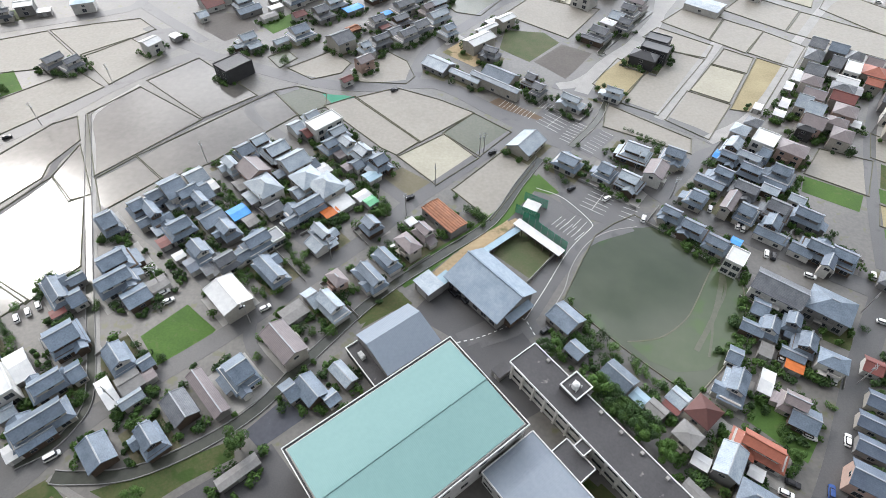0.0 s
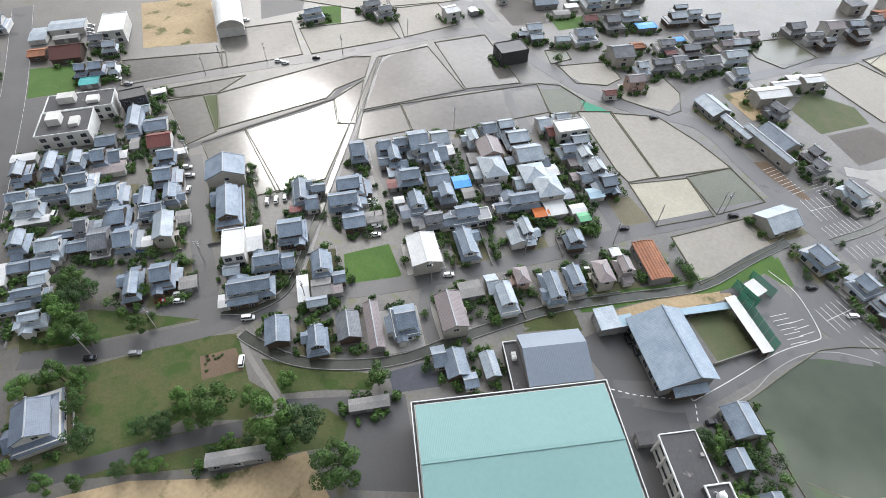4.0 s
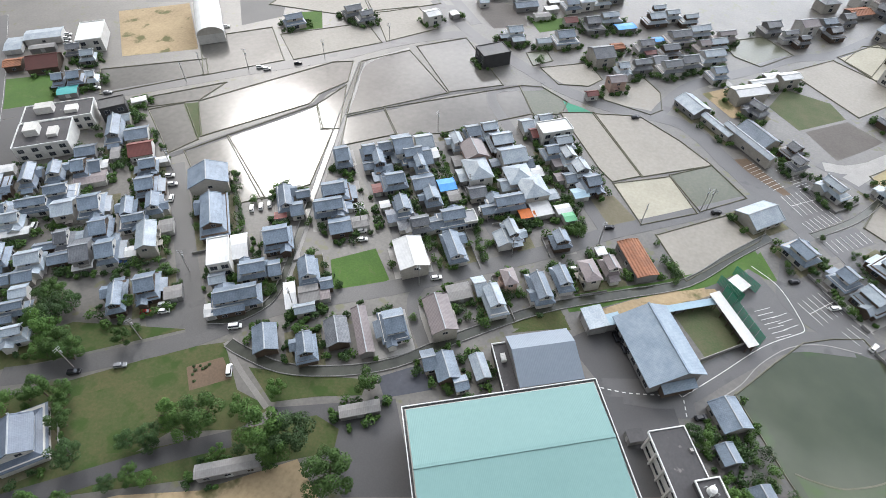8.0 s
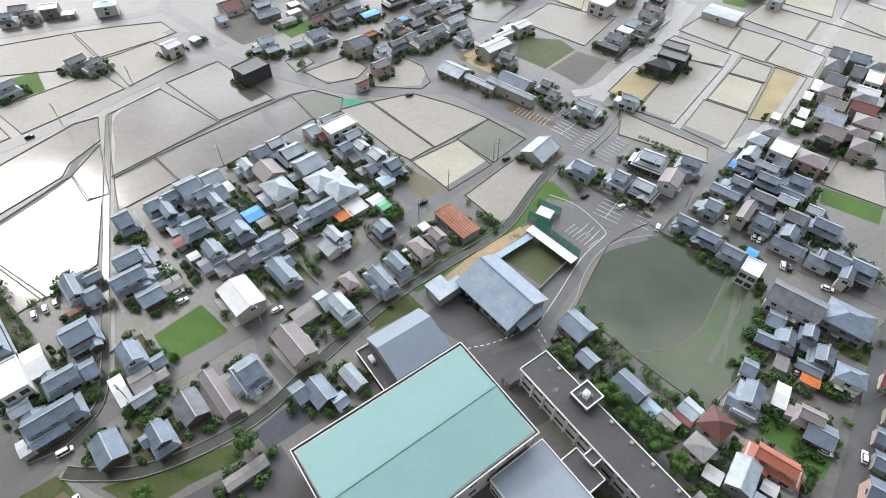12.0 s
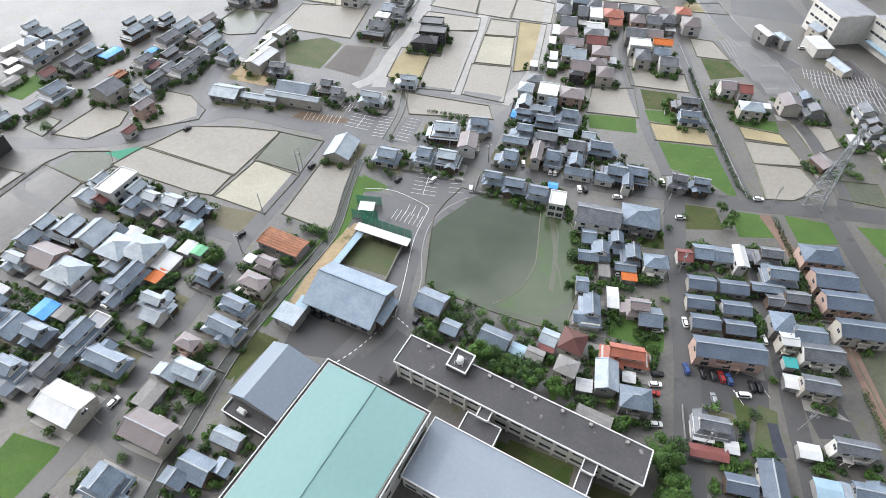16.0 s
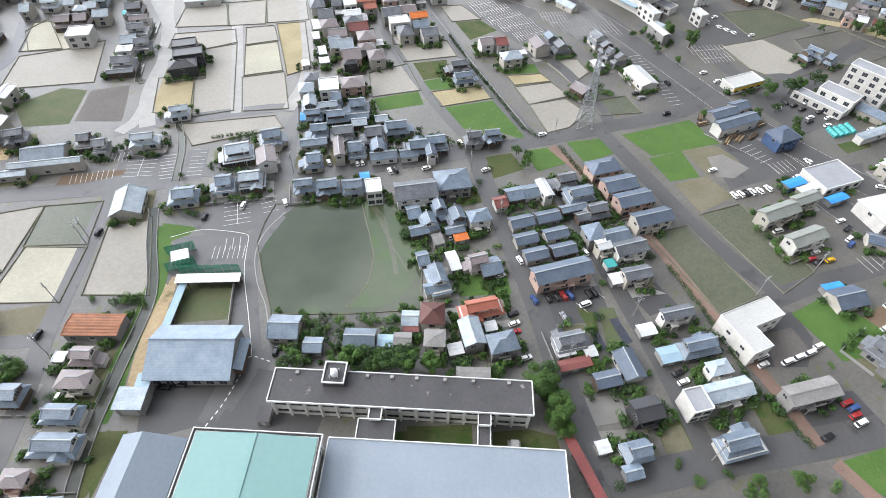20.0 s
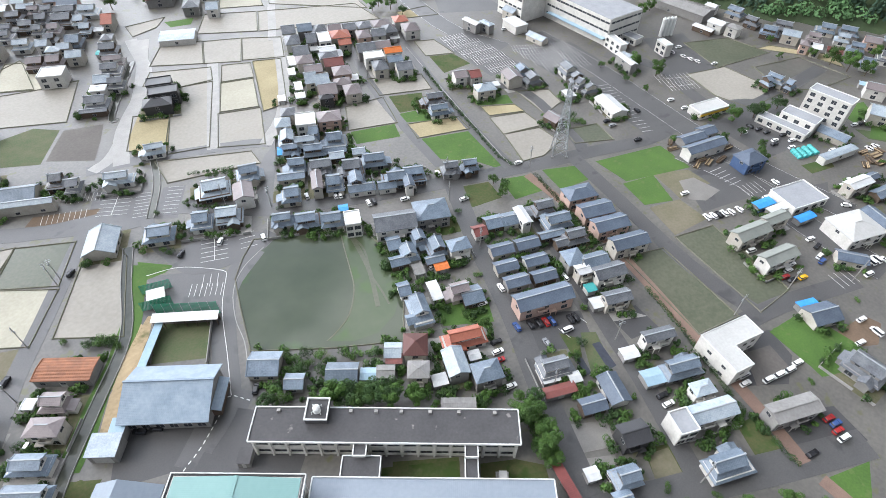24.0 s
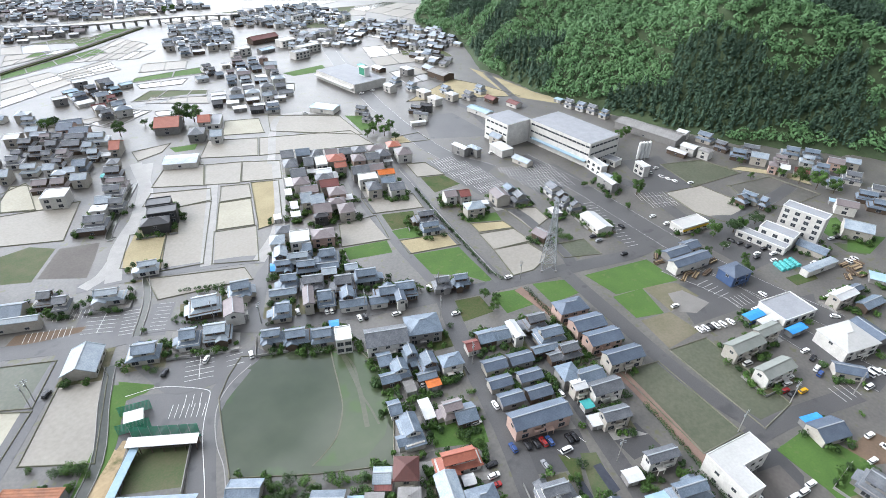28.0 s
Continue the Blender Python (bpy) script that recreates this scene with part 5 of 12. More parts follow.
road(2.0, (-149.4, 235.1), (-161.0, 210.4), (-151.5, 187.5), (-140.4, 162.1), (-130.8, 140.1), (-118.7, 113.3), (-108.6, 90.8), (-102.8, 77.5), material="concrete", name="path", label="field road made pale for the sunlight on it beside a water channel")
road(2.2, (-163.6, 210.3), (-153.7, 187.4), (-142.5, 162.0), (-132.7, 140.0), (-120.7, 113.2), (-110.4, 90.7), (-105.2, 78.9), (-102.4, 70.1), (-103.1, 64.2), (-106.9, 56.9), (-114.1, 51.9), material="canal", name="canal", label="narrow straight water channel between the houses")
road(3, (-190.3, 105.8), (-179.4, 128.0), (-161.8, 163.5), (-162.2, 177.0), (-158.4, 189.1), material="asphalt_dark")
road(3, (-142.4, 166.9), (-126.6, 185.0), (-109.2, 209.1), (-81.4, 231.8), material="asphalt_dark")
road(3.2, (40.9, 183.6), (30.9, 167.5), (18.5, 145.7), (0.2, 129.3), (-21.2, 110.4), (-41.7, 84.8), (-53.0, 69.0), (-66.4, 58.1), (-82.0, 50.4), (-96.6, 48.9), (-102.6, 49.1), material="canal", name="canal", label="narrow water channel")
road(4, (-12.7, 119.8), (-0.2, 130.7), (16.0, 143.9), (28.7, 157.7), (31.6, 163.6), material="lawn", name="verge", label="grassy canal bank")
road(1.7, (-103.5, 48.8), (-92.8, 43.6), (-77.5, 38.1), material="gravel", name="path", label="narrow gravel footpath")
road(5, (-124.8, -21.5), (-110.7, -6.1), (-93.0, 13.4), (-79.9, 26.3), material="asphalt_dark")
road(12, (-200.4, 20.0), (-238.6, 49.8), (-295.7, 93.5), (-372.1, 146.1))
road(3.6, (32.3, 161.4), (23.7, 148.5), (12.7, 139.8), (-0.4, 129.4), (-11.9, 119.5), material="lawn", name="verge", label="grassy canal bank")
road(4.2, (176.3, 90.7), (167.9, 61.7), (158.5, 38.8), (147.8, 17.6), (134.5, -6.3), (123.4, -26.4), (115.2, -40.2), material="brick_path", name="path", label="red-brown brick footpath beside a hedge")
road(4, (113.3, -45.1), (109.6, -58.4), material="brick_path", name="path", label="red-brown brick footpath beside a hedge")
road(0.35, (235.0, 214.0), (202.8, 151.8), (177.3, 100.4), material="concrete", name="kerb", label="pale concrete kerb line")
road(0.3, (73.5, 144.2), (62.2, 141.5), (53.0, 135.1), (45.7, 124.0), (41.8, 114.0), (35.8, 104.1), material="concrete", name="kerb", label="pale concrete kerb line")
road(0.22, (56.0, 143.3), (45.7, 131.5), (35.4, 114.4), (27.3, 101.3), material="line", name="road_marking", label="white painted road line")
road(0.22, (37.1, 165.1), (45.7, 160.8), (51.3, 154.5), (56.5, 145.8), (55.5, 142.6), material="line", name="road_marking", label="white painted road line")
road(2.4, (77.5, 227.5), (68.7, 209.7), (55.0, 192.1), material="canal", name="canal", label="narrow water channel")
road(2.6, (120.5, 320.2), (84.6, 276.1), (83.9, 269.2), material="canal", name="canal", label="narrow water channel")
road(14, (452.8, 538.5), (333.9, 345.0), (275.4, 221.7), (272.7, 168.7))
road(14, (237.2, 44.6), (234.5, 13.2), (220.4, -16.2), (212.6, -44.9))
road(8, (478.1, 556.8), (437.3, 492.4), (399.2, 442.7), (340.3, 337.6))
# asphalt road, paled with concrete to look sunlit
road(7, (134.7, 347.1), (116.1, 298.6), (80.9, 259.2), (66.1, 234.1), material="concrete", name="path", label="field road made pale for the sunlight on it")
road(7, (169.8, 449.2), (196.2, 448.5), (228.0, 444.2), (255.2, 412.6))
road(8, (304.6, 117.6), (310.1, 86.7), (290.5, 56.5), (287.9, 40.6), (304.2, 30.2), (370.7, 13.7))
# another asphalt road whose sunlight is put in as pale concrete
road(5, (189.1, 282.0), (242.7, 344.7), (270.4, 331.5), material="concrete", name="path", label="field road made pale for the sunlight on it")
road(6, (449.1, 292.0), (389.4, 212.8))
road(5, (360.1, 393.5), (361.4, 267.0), (336.5, 216.1))
road(7, (-275.9, 270.8), (-257.3, 281.8), (-231.1, 293.1), (-195.4, 308.8), (-181.5, 320.5), (-186.4, 347.2))
road(6.5, (-182.6, 323.5), (-159.7, 302.9), (-130.6, 278.0))

# ---- patches of ground in the yards ----
def patch(sort, *pts):
    """A bare or planted piece of a yard."""
    name, label, _ = FIELD_WORD[sort]
    FIELDS[0] += 1
    return sheet(name, list(pts), 0.036 + 0.0003 * (FIELDS[0] % 40), M[sort], label, "field")


def dashes(*pts):
    """A broken white line, each dash about a metre long."""
    line = smooth_line(pts, 6)
    s, run = Shape(), 0.0
    for a, b in zip(line, line[1:]):
        u = (b - a).normalized()
        n = Vector((-u.y, u.x)) * 0.16
        while run < (b - a).length:
            p = a + u * run
            q = p + u * 1.1
            s.slab([((p - n).x, (p - n).y, 0.1), ((q - n).x, (q - n).y, 0.1), ((q + n).x, (q + n).y, 0.1), ((p + n).x, (p + n).y, 0.1)], 0.02)
            run += 2.1
        run -= (b - a).length
    return tagged(part("dashed_line", s, M["line"]), "broken white painted line across the school yard", "marking", "", "structure")


weeds = sheet("weedy_shallows", [(97.9, 127.8), (91.9, 119.0), (86.1, 110.1), (80.3, 102.4), (71.3, 95.7), (63.9, 93.8), (59.1, 93.5), (64.6, 86.6), (72.2, 82.8), (81.5, 83.8), (89.5, 88.9), (100.9, 100.9), (106.9, 109.3), (104.4, 117.8)], 0.045, M["pond_green"], "shallow green weedy side of the flooded field", "field")
part("mud_ridge", ribbon(smooth_line([(97.9, 127.8), (91.9, 119.0), (86.1, 110.1), (80.3, 102.4), (71.3, 95.7), (63.9, 93.8), (59.1, 93.5)]), 0.45, 0.1, 0.06), M["bund"], weeds)
road(1.7, (98.9, 122.6), (94.7, 113.1), (89.7, 103.5), (80.2, 90.5), material="moss", name="tyre_track", label="pale straight wheel track through the flooded field")
road(0.8, (97.4, 125.4), (98.7, 120.8), (96.6, 113.2), (89.4, 102.6), (86.7, 95.6), (83.5, 88.3), material="moss", name="tyre_track", label="curved wheel track through the flooded field")
patch("lawn", (25.9, 157.3), (28.3, 154.7), (19.7, 142.2), (4.4, 129.9), (-6.0, 118.7), (-12.9, 113.5), (-14.2, 114.9), (-6.8, 122.3), (3.0, 131.5), (14.2, 141.4))
patch("sand", (24.3, 147.8), (24.9, 143.5), (17.7, 134.1), (4.9, 123.4), (0.6, 116.8), (-4.3, 119.6), (3.9, 129.0), (19.1, 141.1))
patch("scrub", (-16.2, 113.5), (-9.9, 107.1), (-26.4, 98.5), (-29.5, 102.0))
patch("scrub", (38.5, 52.1), (54.8, 35.4), (47.8, 29.7), (33.2, 46.8))
patch("scrub", (57.8, 30.4), (65.1, 23.4), (68.8, 16.3), (63.0, 9.7), (50.9, 25.0))
patch("grass", (115.0, 30.5), (118.5, 26.6), (110.5, 16.7), (103.3, 20.1))
patch("tarp", (113.3, 25.3), (115.8, 23.8), (110.9, 15.3), (107.9, 16.5))
patch("tarp", (105.6, 27.3), (107.3, 26.4), (103.3, 20.1), (101.0, 21.2))
patch("gravel", (80.8, 19.7), (91.8, 9.0), (86.3, 3.4), (76.3, 11.5))
patch("gravel", (76.7, 9.2), (83.8, 2.4), (72.7, -6.3), (67.3, -3.4), (71.7, 1.7))
patch("vacant", (89.7, -4.7), (95.3, -8.4), (87.5, -18.8), (79.3, -13.6))
patch("scrub", (114.6, -21.4), (121.7, -25.0), (113.1, -37.8), (105.8, -32.0))
patch("dark", (141.7, -15.0), (150.3, -20.7), (144.6, -29.5), (131.7, -22.2))
patch("lawn", (95.6, 75.1), (107.1, 66.9), (96.6, 52.8), (95.9, 60.7), (88.4, 69.0))
patch("concrete", (95.4, 39.0), (99.2, 36.5), (91.2, 29.7), (87.9, 29.0))
patch("concrete", (125.7, 30.9), (132.5, 27.1), (135.9, 16.0), (123.4, 26.4))
patch("scrub", (110.2, 35.9), (112.6, 29.8), (106.5, 25.1), (105.9, 28.9))
patch("lawn", (37.1, 173.5), (40.5, 169.4), (32.6, 157.6), (18.4, 144.7), (5.4, 131.2), (2.9, 134.2), (14.4, 146.1), (26.2, 157.5))
patch("sand", (27.7, 147.9), (28.9, 146.4), (22.7, 139.4), (14.0, 133.2), (7.0, 129.2), (5.7, 130.8), (16.2, 140.4))
patch("vacant", (213.1, 48.8), (225.9, 36.4), (222.7, 25.2), (214.6, 28.8), (204.1, 31.4), (208.7, 39.3))
patch("gravel", (215.5, 36.6), (222.0, 32.5), (220.6, 20.2), (209.9, 22.4), (206.0, 28.4))
patch("soil", (170.0, -36.8), (184.1, -42.5), (184.0, -47.9), (173.5, -48.8), (168.7, -44.1))
patch("grass", (312.1, -15.5), (319.9, -30.9), (309.9, -30.6), (307.1, -22.4))
patch("scrub", (262.7, -2.6), (277.0, -10.9), (271.4, -14.7), (259.3, -8.0))
patch("lawn", (155.9, -18.9), (168.7, -23.9), (168.1, -28.8), (164.4, -39.1), (163.3, -44.7), (154.8, -42.2), (148.9, -37.8), (150.7, -31.7))
dashes((29.8, 95.5), (26.7, 101.3), (20.9, 98.3), (12.3, 94.3), (5.6, 92.3))

net_plot = sheet("netted_plot", [(-59.3, 229.7), (-48.3, 228.8), (-42.7, 227.2), (-53.8, 222.5)], 0.06, M["netting"], "small corner plot under green netting", "net", thick=0.03)

# ---- school and halls ----
gymnasium()
school_block()
hall()
warehouse()
hx = grid_sheet("hill", 380, 1350, -320, 1100, 12, hill, M["hillside"])
tagged(hx, "steep wooded hillside with undergrowth", "hill", "", "structure")


# ---- plants ----
def leaf_cloud(rnd, blobs, count, size):
    """Many small tilted leaf sprays on the surface of lumpy blobs (x, y, z, rx, rz)."""
    s = Shape()
    per = max(1, count // len(blobs))
    for bx, by, bz, r, rz in blobs:
        for _ in range(per):
            u, v = rnd.uniform(-0.75, 1), rnd.uniform(0, 2 * math.pi)
            q = math.sqrt(max(0, 1 - u * u))
            n = Vector((q * math.cos(v), q * math.sin(v), u))
            k = rnd.uniform(0.72, 1.1)
            c = Vector((bx + n.x * r * k, by + n.y * r * k, bz + n.z * rz * k))
            t = (n + Vector((rnd.uniform(-0.8, 0.8), rnd.uniform(-0.8, 0.8), rnd.uniform(-0.2, 0.9)))).normalized()
            a = t.orthogonal().normalized() * size * rnd.uniform(0.6, 1.3)
            b = t.cross(a).normalized() * size * rnd.uniform(0.5, 1.0)
            s.face([c - a, c - b * 0.8, c + a, c + b])
    return s


def tree_form(seed, h, r, n=3800):
    rnd = random.Random(seed)
    root = thing("tree", 0, 0, 0, "broad-leaved tree with a dense uneven green crown", "tree", "trees")
    s = Shape().tube((0, 0, 0), (0.1, 0.05, h * 0.4), 0.22, 0.15, 7)
    for k in range(5):
        a = k * 1.26 + rnd.uniform(-0.3, 0.3)
        s.tube((0.1, 0.05, h * 0.36), (r * 0.55 * math.cos(a), r * 0.55 * math.sin(a), h * rnd.uniform(0.55, 0.75)), 0.11, 0.04, 5)
    part("trunk", s, M["bark"], root)
    blobs = [(0, 0, h * 0.62, r * 0.66, h * 0.27)]
    for k in range(15):
        a = k * 2.4 + rnd.uniform(-0.3, 0.3)
        d = r * rnd.uniform(0.3, 0.8)
        blobs.append((d * math.cos(a), d * math.sin(a), h * rnd.uniform(0.4, 0.92) - 0.12 * d, r * rnd.uniform(0.2, 0.36), h * rnd.uniform(0.08, 0.15)))
    part("crown", leaf_cloud(rnd, blobs, n, 0.17), M["leaf"] if seed % 2 else M["leaf_dark"], root)
    return root


def bush_form(seed, r, n=520):
    rnd = random.Random(seed)
    blobs = [(rnd.uniform(-0.6, 0.6) * r, rnd.uniform(-0.6, 0.6) * r, r * rnd.uniform(0.4, 0.9), r * rnd.uniform(0.35, 0.55), r * rnd.uniform(0.4, 0.6)) for _ in range(7)]
    s = leaf_cloud(rnd, blobs, n, 0.13)
    for k in range(4):
        s.tube((0, 0, 0), (0.4 * r * math.cos(k * 1.6), 0.4 * r * math.sin(k * 1.6), r * 0.9), 0.05, 0.02, 4)
    return tagged(part("bush", s, M["leaf"] if seed % 3 else M["leaf_dark"]), "rounded green garden bush", "bush", "garden bushes")


TREE_FORMS = [tree_form(k, 7.0, 3.4) for k in (1, 2, 3, 5)]
BUSH_FORMS = [bush_form(k, 1.5) for k in (1, 2, 3)]
USED = set()


def plant(forms, size, x, y, seed, form_r):
    """Stands a copy of one of the forms at x, y with a crown radius of size metres."""
    rnd = random.Random(seed * 7 + 3)
    k = rnd.randrange(len(forms))
    f = size / form_r
    m = pose(x, y, 0, 0, 0, rnd.uniform(0, 360)) @ Matrix.Diagonal((f, f, f * rnd.uniform(0.85, 1.15), 1))
    src = forms[k]
    if (id(forms), k) not in USED:
        USED.add((id(forms), k))
        src.matrix_basis = m
        return src
    ob = copy_thing(src, pose(0, 0, 0))
    ob.matrix_basis = m
    return ob


COUNT = [0]


def tree(r, x, y):
    COUNT[0] += 1
    return plant(TREE_FORMS, r, x, y, COUNT[0], 3.4)


def bush(r, x, y):
    COUNT[0] += 1
    return plant(BUSH_FORMS, r, x, y, COUNT[0], 1.5)


def free_spot(x, y, gap):
    """Whether nothing built and no lane lies within gap metres of x, y."""
    for hx, hy, rz, w, d in STANDING:
        if abs(x - hx) + abs(y - hy) > 50:
            continue
        c, s_ = math.cos(radians(rz)), math.sin(radians(rz))
        u, v = (x - hx) * c + (y - hy) * s_, -(x - hx) * s_ + (y - hy) * c
        if abs(u) < w / 2 + gap and abs(v) < d / 2 + gap:
            return False
    for width, line in LANES:
        for a, b in zip(line, line[1:]):
            t = max(0.0, min(1.0, (Vector((x, y)) - a).dot(b - a) / max((b - a).length_squared, 1e-6)))
            if (a.lerp(b, t) - Vector((x, y))).length < width / 2 + gap:
                return False
    return True


def shrubbery(reach=330.0):
    """Small garden shrubs in the gaps round the houses, too many to count."""
    rnd = random.Random(77)
    light, dark = Shape(), Shape()
    for hx, hy, rz, w, d in STANDING:
        if math.hypot(hx, hy) > reach or max(w, d) > 20:
            continue
        for _ in range(14):
            e = rnd.choice((-1, 1))
            u, v = rnd.uniform(-0.5, 0.5) * w, e * (d / 2 + rnd.uniform(1.0, 2.6))
            if rnd.random() < 0.45:
                u, v = e * (w / 2 + rnd.uniform(1.0, 2.6)), rnd.uniform(-0.5, 0.5) * d
            c, s_ = math.cos(radians(rz)), math.sin(radians(rz))
            x, y = hx + u * c - v * s_, hy + u * s_ + v * c
            r = rnd.uniform(0.7, 1.9)
            if not free_spot(x, y, r * 0.5):
                continue
            blobs = [(x + rnd.uniform(-0.7, 0.7) * r, y + rnd.uniform(-0.7, 0.7) * r, r * rnd.uniform(0.5, 1.1), r * 0.6, r * rnd.uniform(0.5, 0.8)) for _ in range(4)]
            got = leaf_cloud(rnd, blobs, 96, 0.38)
            into = light if rnd.random() < 0.6 else dark
            k = len(into.v)
            into.v += got.v
            into.f += [tuple(k + i for i in q) for q in got.f]
            into.mi += got.mi
    tagged(part("garden_shrubs", light, M["leaf"]), "small bright green shrubs in the house gardens", "shrubs", "", "stuff")
    tagged(part("garden_shrubs", dark, M["leaf_dark"]), "small dark green shrubs in the house gardens", "shrubs", "", "stuff")


def hedge(width, height, *pts):
    """A long hedge of many leaf sprays along a line."""
    COUNT[0] += 1
    rnd = random.Random(COUNT[0])
    P = [Vector(p) for p in pts]
    blobs = []
    for a, b in zip(P, P[1:]):
        n = max(1, int((b - a).length / 1.3))
        for k in range(n):
            p = a.lerp(b, (k + rnd.random()) / n)
            w = width * rnd.uniform(0.4, 0.65)
            blobs.append((p.x + rnd.uniform(-0.3, 0.3), p.y + rnd.uniform(-0.3, 0.3), height * 0.5, w, height * rnd.uniform(0.4, 0.65)))
    ob = part("hedge", leaf_cloud(rnd, blobs, 120 * len(blobs), 0.14), M["leaf_dark"])
    return tagged(ob, "uneven dark green hedge along a lane", "hedge")


def forest():
    """The hill's trees, conifers and broad-leaved, each a crown of small leaf planes."""
    rnd = random.Random(11)
    con, bro = Shape(), Shape()
    # belts of planted conifers: centre, half length and half width
    belts = ((452, 75, 62, 40), (435, 128, 40, 20), (470, 20, 45, 40), (442, 243, 34, 18), (475, 262, 40, 16), (490, 345, 40, 40), (560, 40, 60, 38), (600, 410, 70, 60), (520, 330, 30, 40))

    def sprays(s, px, py, z, r, h, n, lo, size):
        for _ in range(n):
            u, v = rnd.uniform(lo, 1), rnd.uniform(0, 6.283)
            q = math.sqrt(1 - u * u)
            lump = 1 + 0.22 * math.sin(v * 3 + px) + 0.15 * math.sin(u * 7 + py)
            nx, ny, nz = q * math.cos(v), q * math.sin(v), u
            c = Vector((px + nx * r * lump, py + ny * r * lump, z + h * 0.5 + nz * h * 0.5))
            t = Vector((nx + rnd.uniform(-0.45, 0.45), ny + rnd.uniform(-0.45, 0.45), nz + rnd.uniform(0.1, 0.6))).normalized()
            a_ = t.orthogonal().normalized() * rnd.uniform(0.6, 1.2) * size
            b_ = t.cross(a_) * rnd.uniform(0.6, 1.0)
            s.face([c - a_, c - b_, c + a_, c + b_])

    def fir(px, py, z, r, h):
        for k in range(30):
            f = (k + rnd.random()) / 30
            v = rnd.uniform(0, 6.283)
            rr = r * (1 - f) ** 0.8 + 0.15
            zc = z + h * (0.12 + 0.86 * f)
            x0, y0 = math.cos(v), math.sin(v)
            wd = rr * 0.55 + 0.2
            con.face([(px + x0 * rr * 0.1 - y0 * wd * 0.5, py + y0 * rr * 0.1 + x0 * wd * 0.5, zc + 0.6), (px + x0 * rr - y0 * wd * 0.7, py + y0 * rr + x0 * wd * 0.7, zc - rr * 0.55),
                      (px + x0 * rr * 1.15, py + y0 * rr * 1.15, zc - rr * 0.75), (px + x0 * rr + y0 * wd * 0.7, py + y0 * rr - x0 * wd * 0.7, zc - rr * 0.5)])
        con.face([(px - 0.3, py, z + h * 0.85), (px + 0.3, py, z + h * 0.85), (px, py, z + h * 1.05)])

    y = -300.0
    while y < 900:
        x = 385.0
        seen = -110 < y < 520
        step = 4.4 if seen else 8.0
        while x < 1060:
            wide = step if x < 650 else 8.0
            px, py = x + rnd.uniform(-0.5, 0.5) * wide, y + rnd.uniform(-0.5, 0.5) * step
            x += wide
            z = hill(px, py)
            if z < 0.8:
                continue
            dark = max(1 - math.hypot((px - bx) / rx, (py - by) / ry) for bx, by, ry, rx in belts) + 0.5 * noise.noise((px * 0.03, py * 0.03, 2.2)) + 0.3 * noise.noise((px * 0.011, py * 0.011, 7.7))
            if dark > 0.2:
                fir(px, py, z - 0.5, rnd.uniform(2.0, 2.9), rnd.uniform(11, 17))
            elif rnd.random() < (0.72 if wide < 5 else 1):
                r, h = rnd.uniform(2.6, 4.6), rnd.uniform(5.5, 9)
                far = wide > 5
                sprays(bro, px, py, z - 0.8, r * (1.4 if far else 1), h, 26 if far else 60, -0.3, 1.5 if far else 0.95)
        y += step
    tagged(part("conifer_wood", con, M["conifer"]), "dark conifer forest on the hillside", "forest", "", "stuff")
    tagged(part("broadleaf_wood", bro, M["woods"]), "bright green broad-leaved forest on the hillside", "forest", "", "stuff")


# ---- cars ----
CAR_PAINT = {
    "w": surface("white_car_paint", (0.75, 0.75, 0.74), (0.68, 0.68, 0.67), 0.25), "k": surface("black_car_paint", (0.02, 0.02, 0.023), None, 0.2),
    "s": surface("silver_car_paint", (0.42, 0.43, 0.45), None, 0.25, metal=0.5), "r": surface("red_car_paint", (0.35, 0.03, 0.03), None, 0.25),
    "b": surface("blue_car_paint", (0.05, 0.10, 0.28), None, 0.25), "y": surface("yellow_car_paint", (0.72, 0.42, 0.02), None, 0.25)}
CAR_WORD = {"w": "white", "k": "black", "s": "silver", "r": "dark red", "b": "blue", "y": "yellow"}
WHEEL = Shape().tube((0, -0.1, 0), (0, 0.1, 0), 0.31, 0.31, 12).data("wheel", M["rubber"])
LAMP = Shape().box(-0.03, 0.03, -0.2, 0.2, -0.08, 0.08).data("headlight", M["parapet"])
CARS = {}


def loft(rings):
    s = Shape()
    n = len(rings[0])
    s.v = [p for r in rings for p in r]
    for j in range(len(rings) - 1):
        s.f += [(j * n + i, j * n + (i + 1) % n, (j + 1) * n + (i + 1) % n, (j + 1) * n + i) for i in range(n)]
    s.f += [tuple(reversed(range(n))), tuple(range((len(rings) - 1) * n, len(rings) * n))]
    s.mi = [0] * len(s.f)
    return s


def rect_ring(x0, x1, hw, z, c=0.18):
    return [(x0 + c, -hw, z), (x1 - c, -hw, z), (x1, -hw + c, z), (x1, hw - c, z), (x1 - c, hw, z), (x0 + c, hw, z), (x0, hw - c, z), (x0, -hw + c, z)]


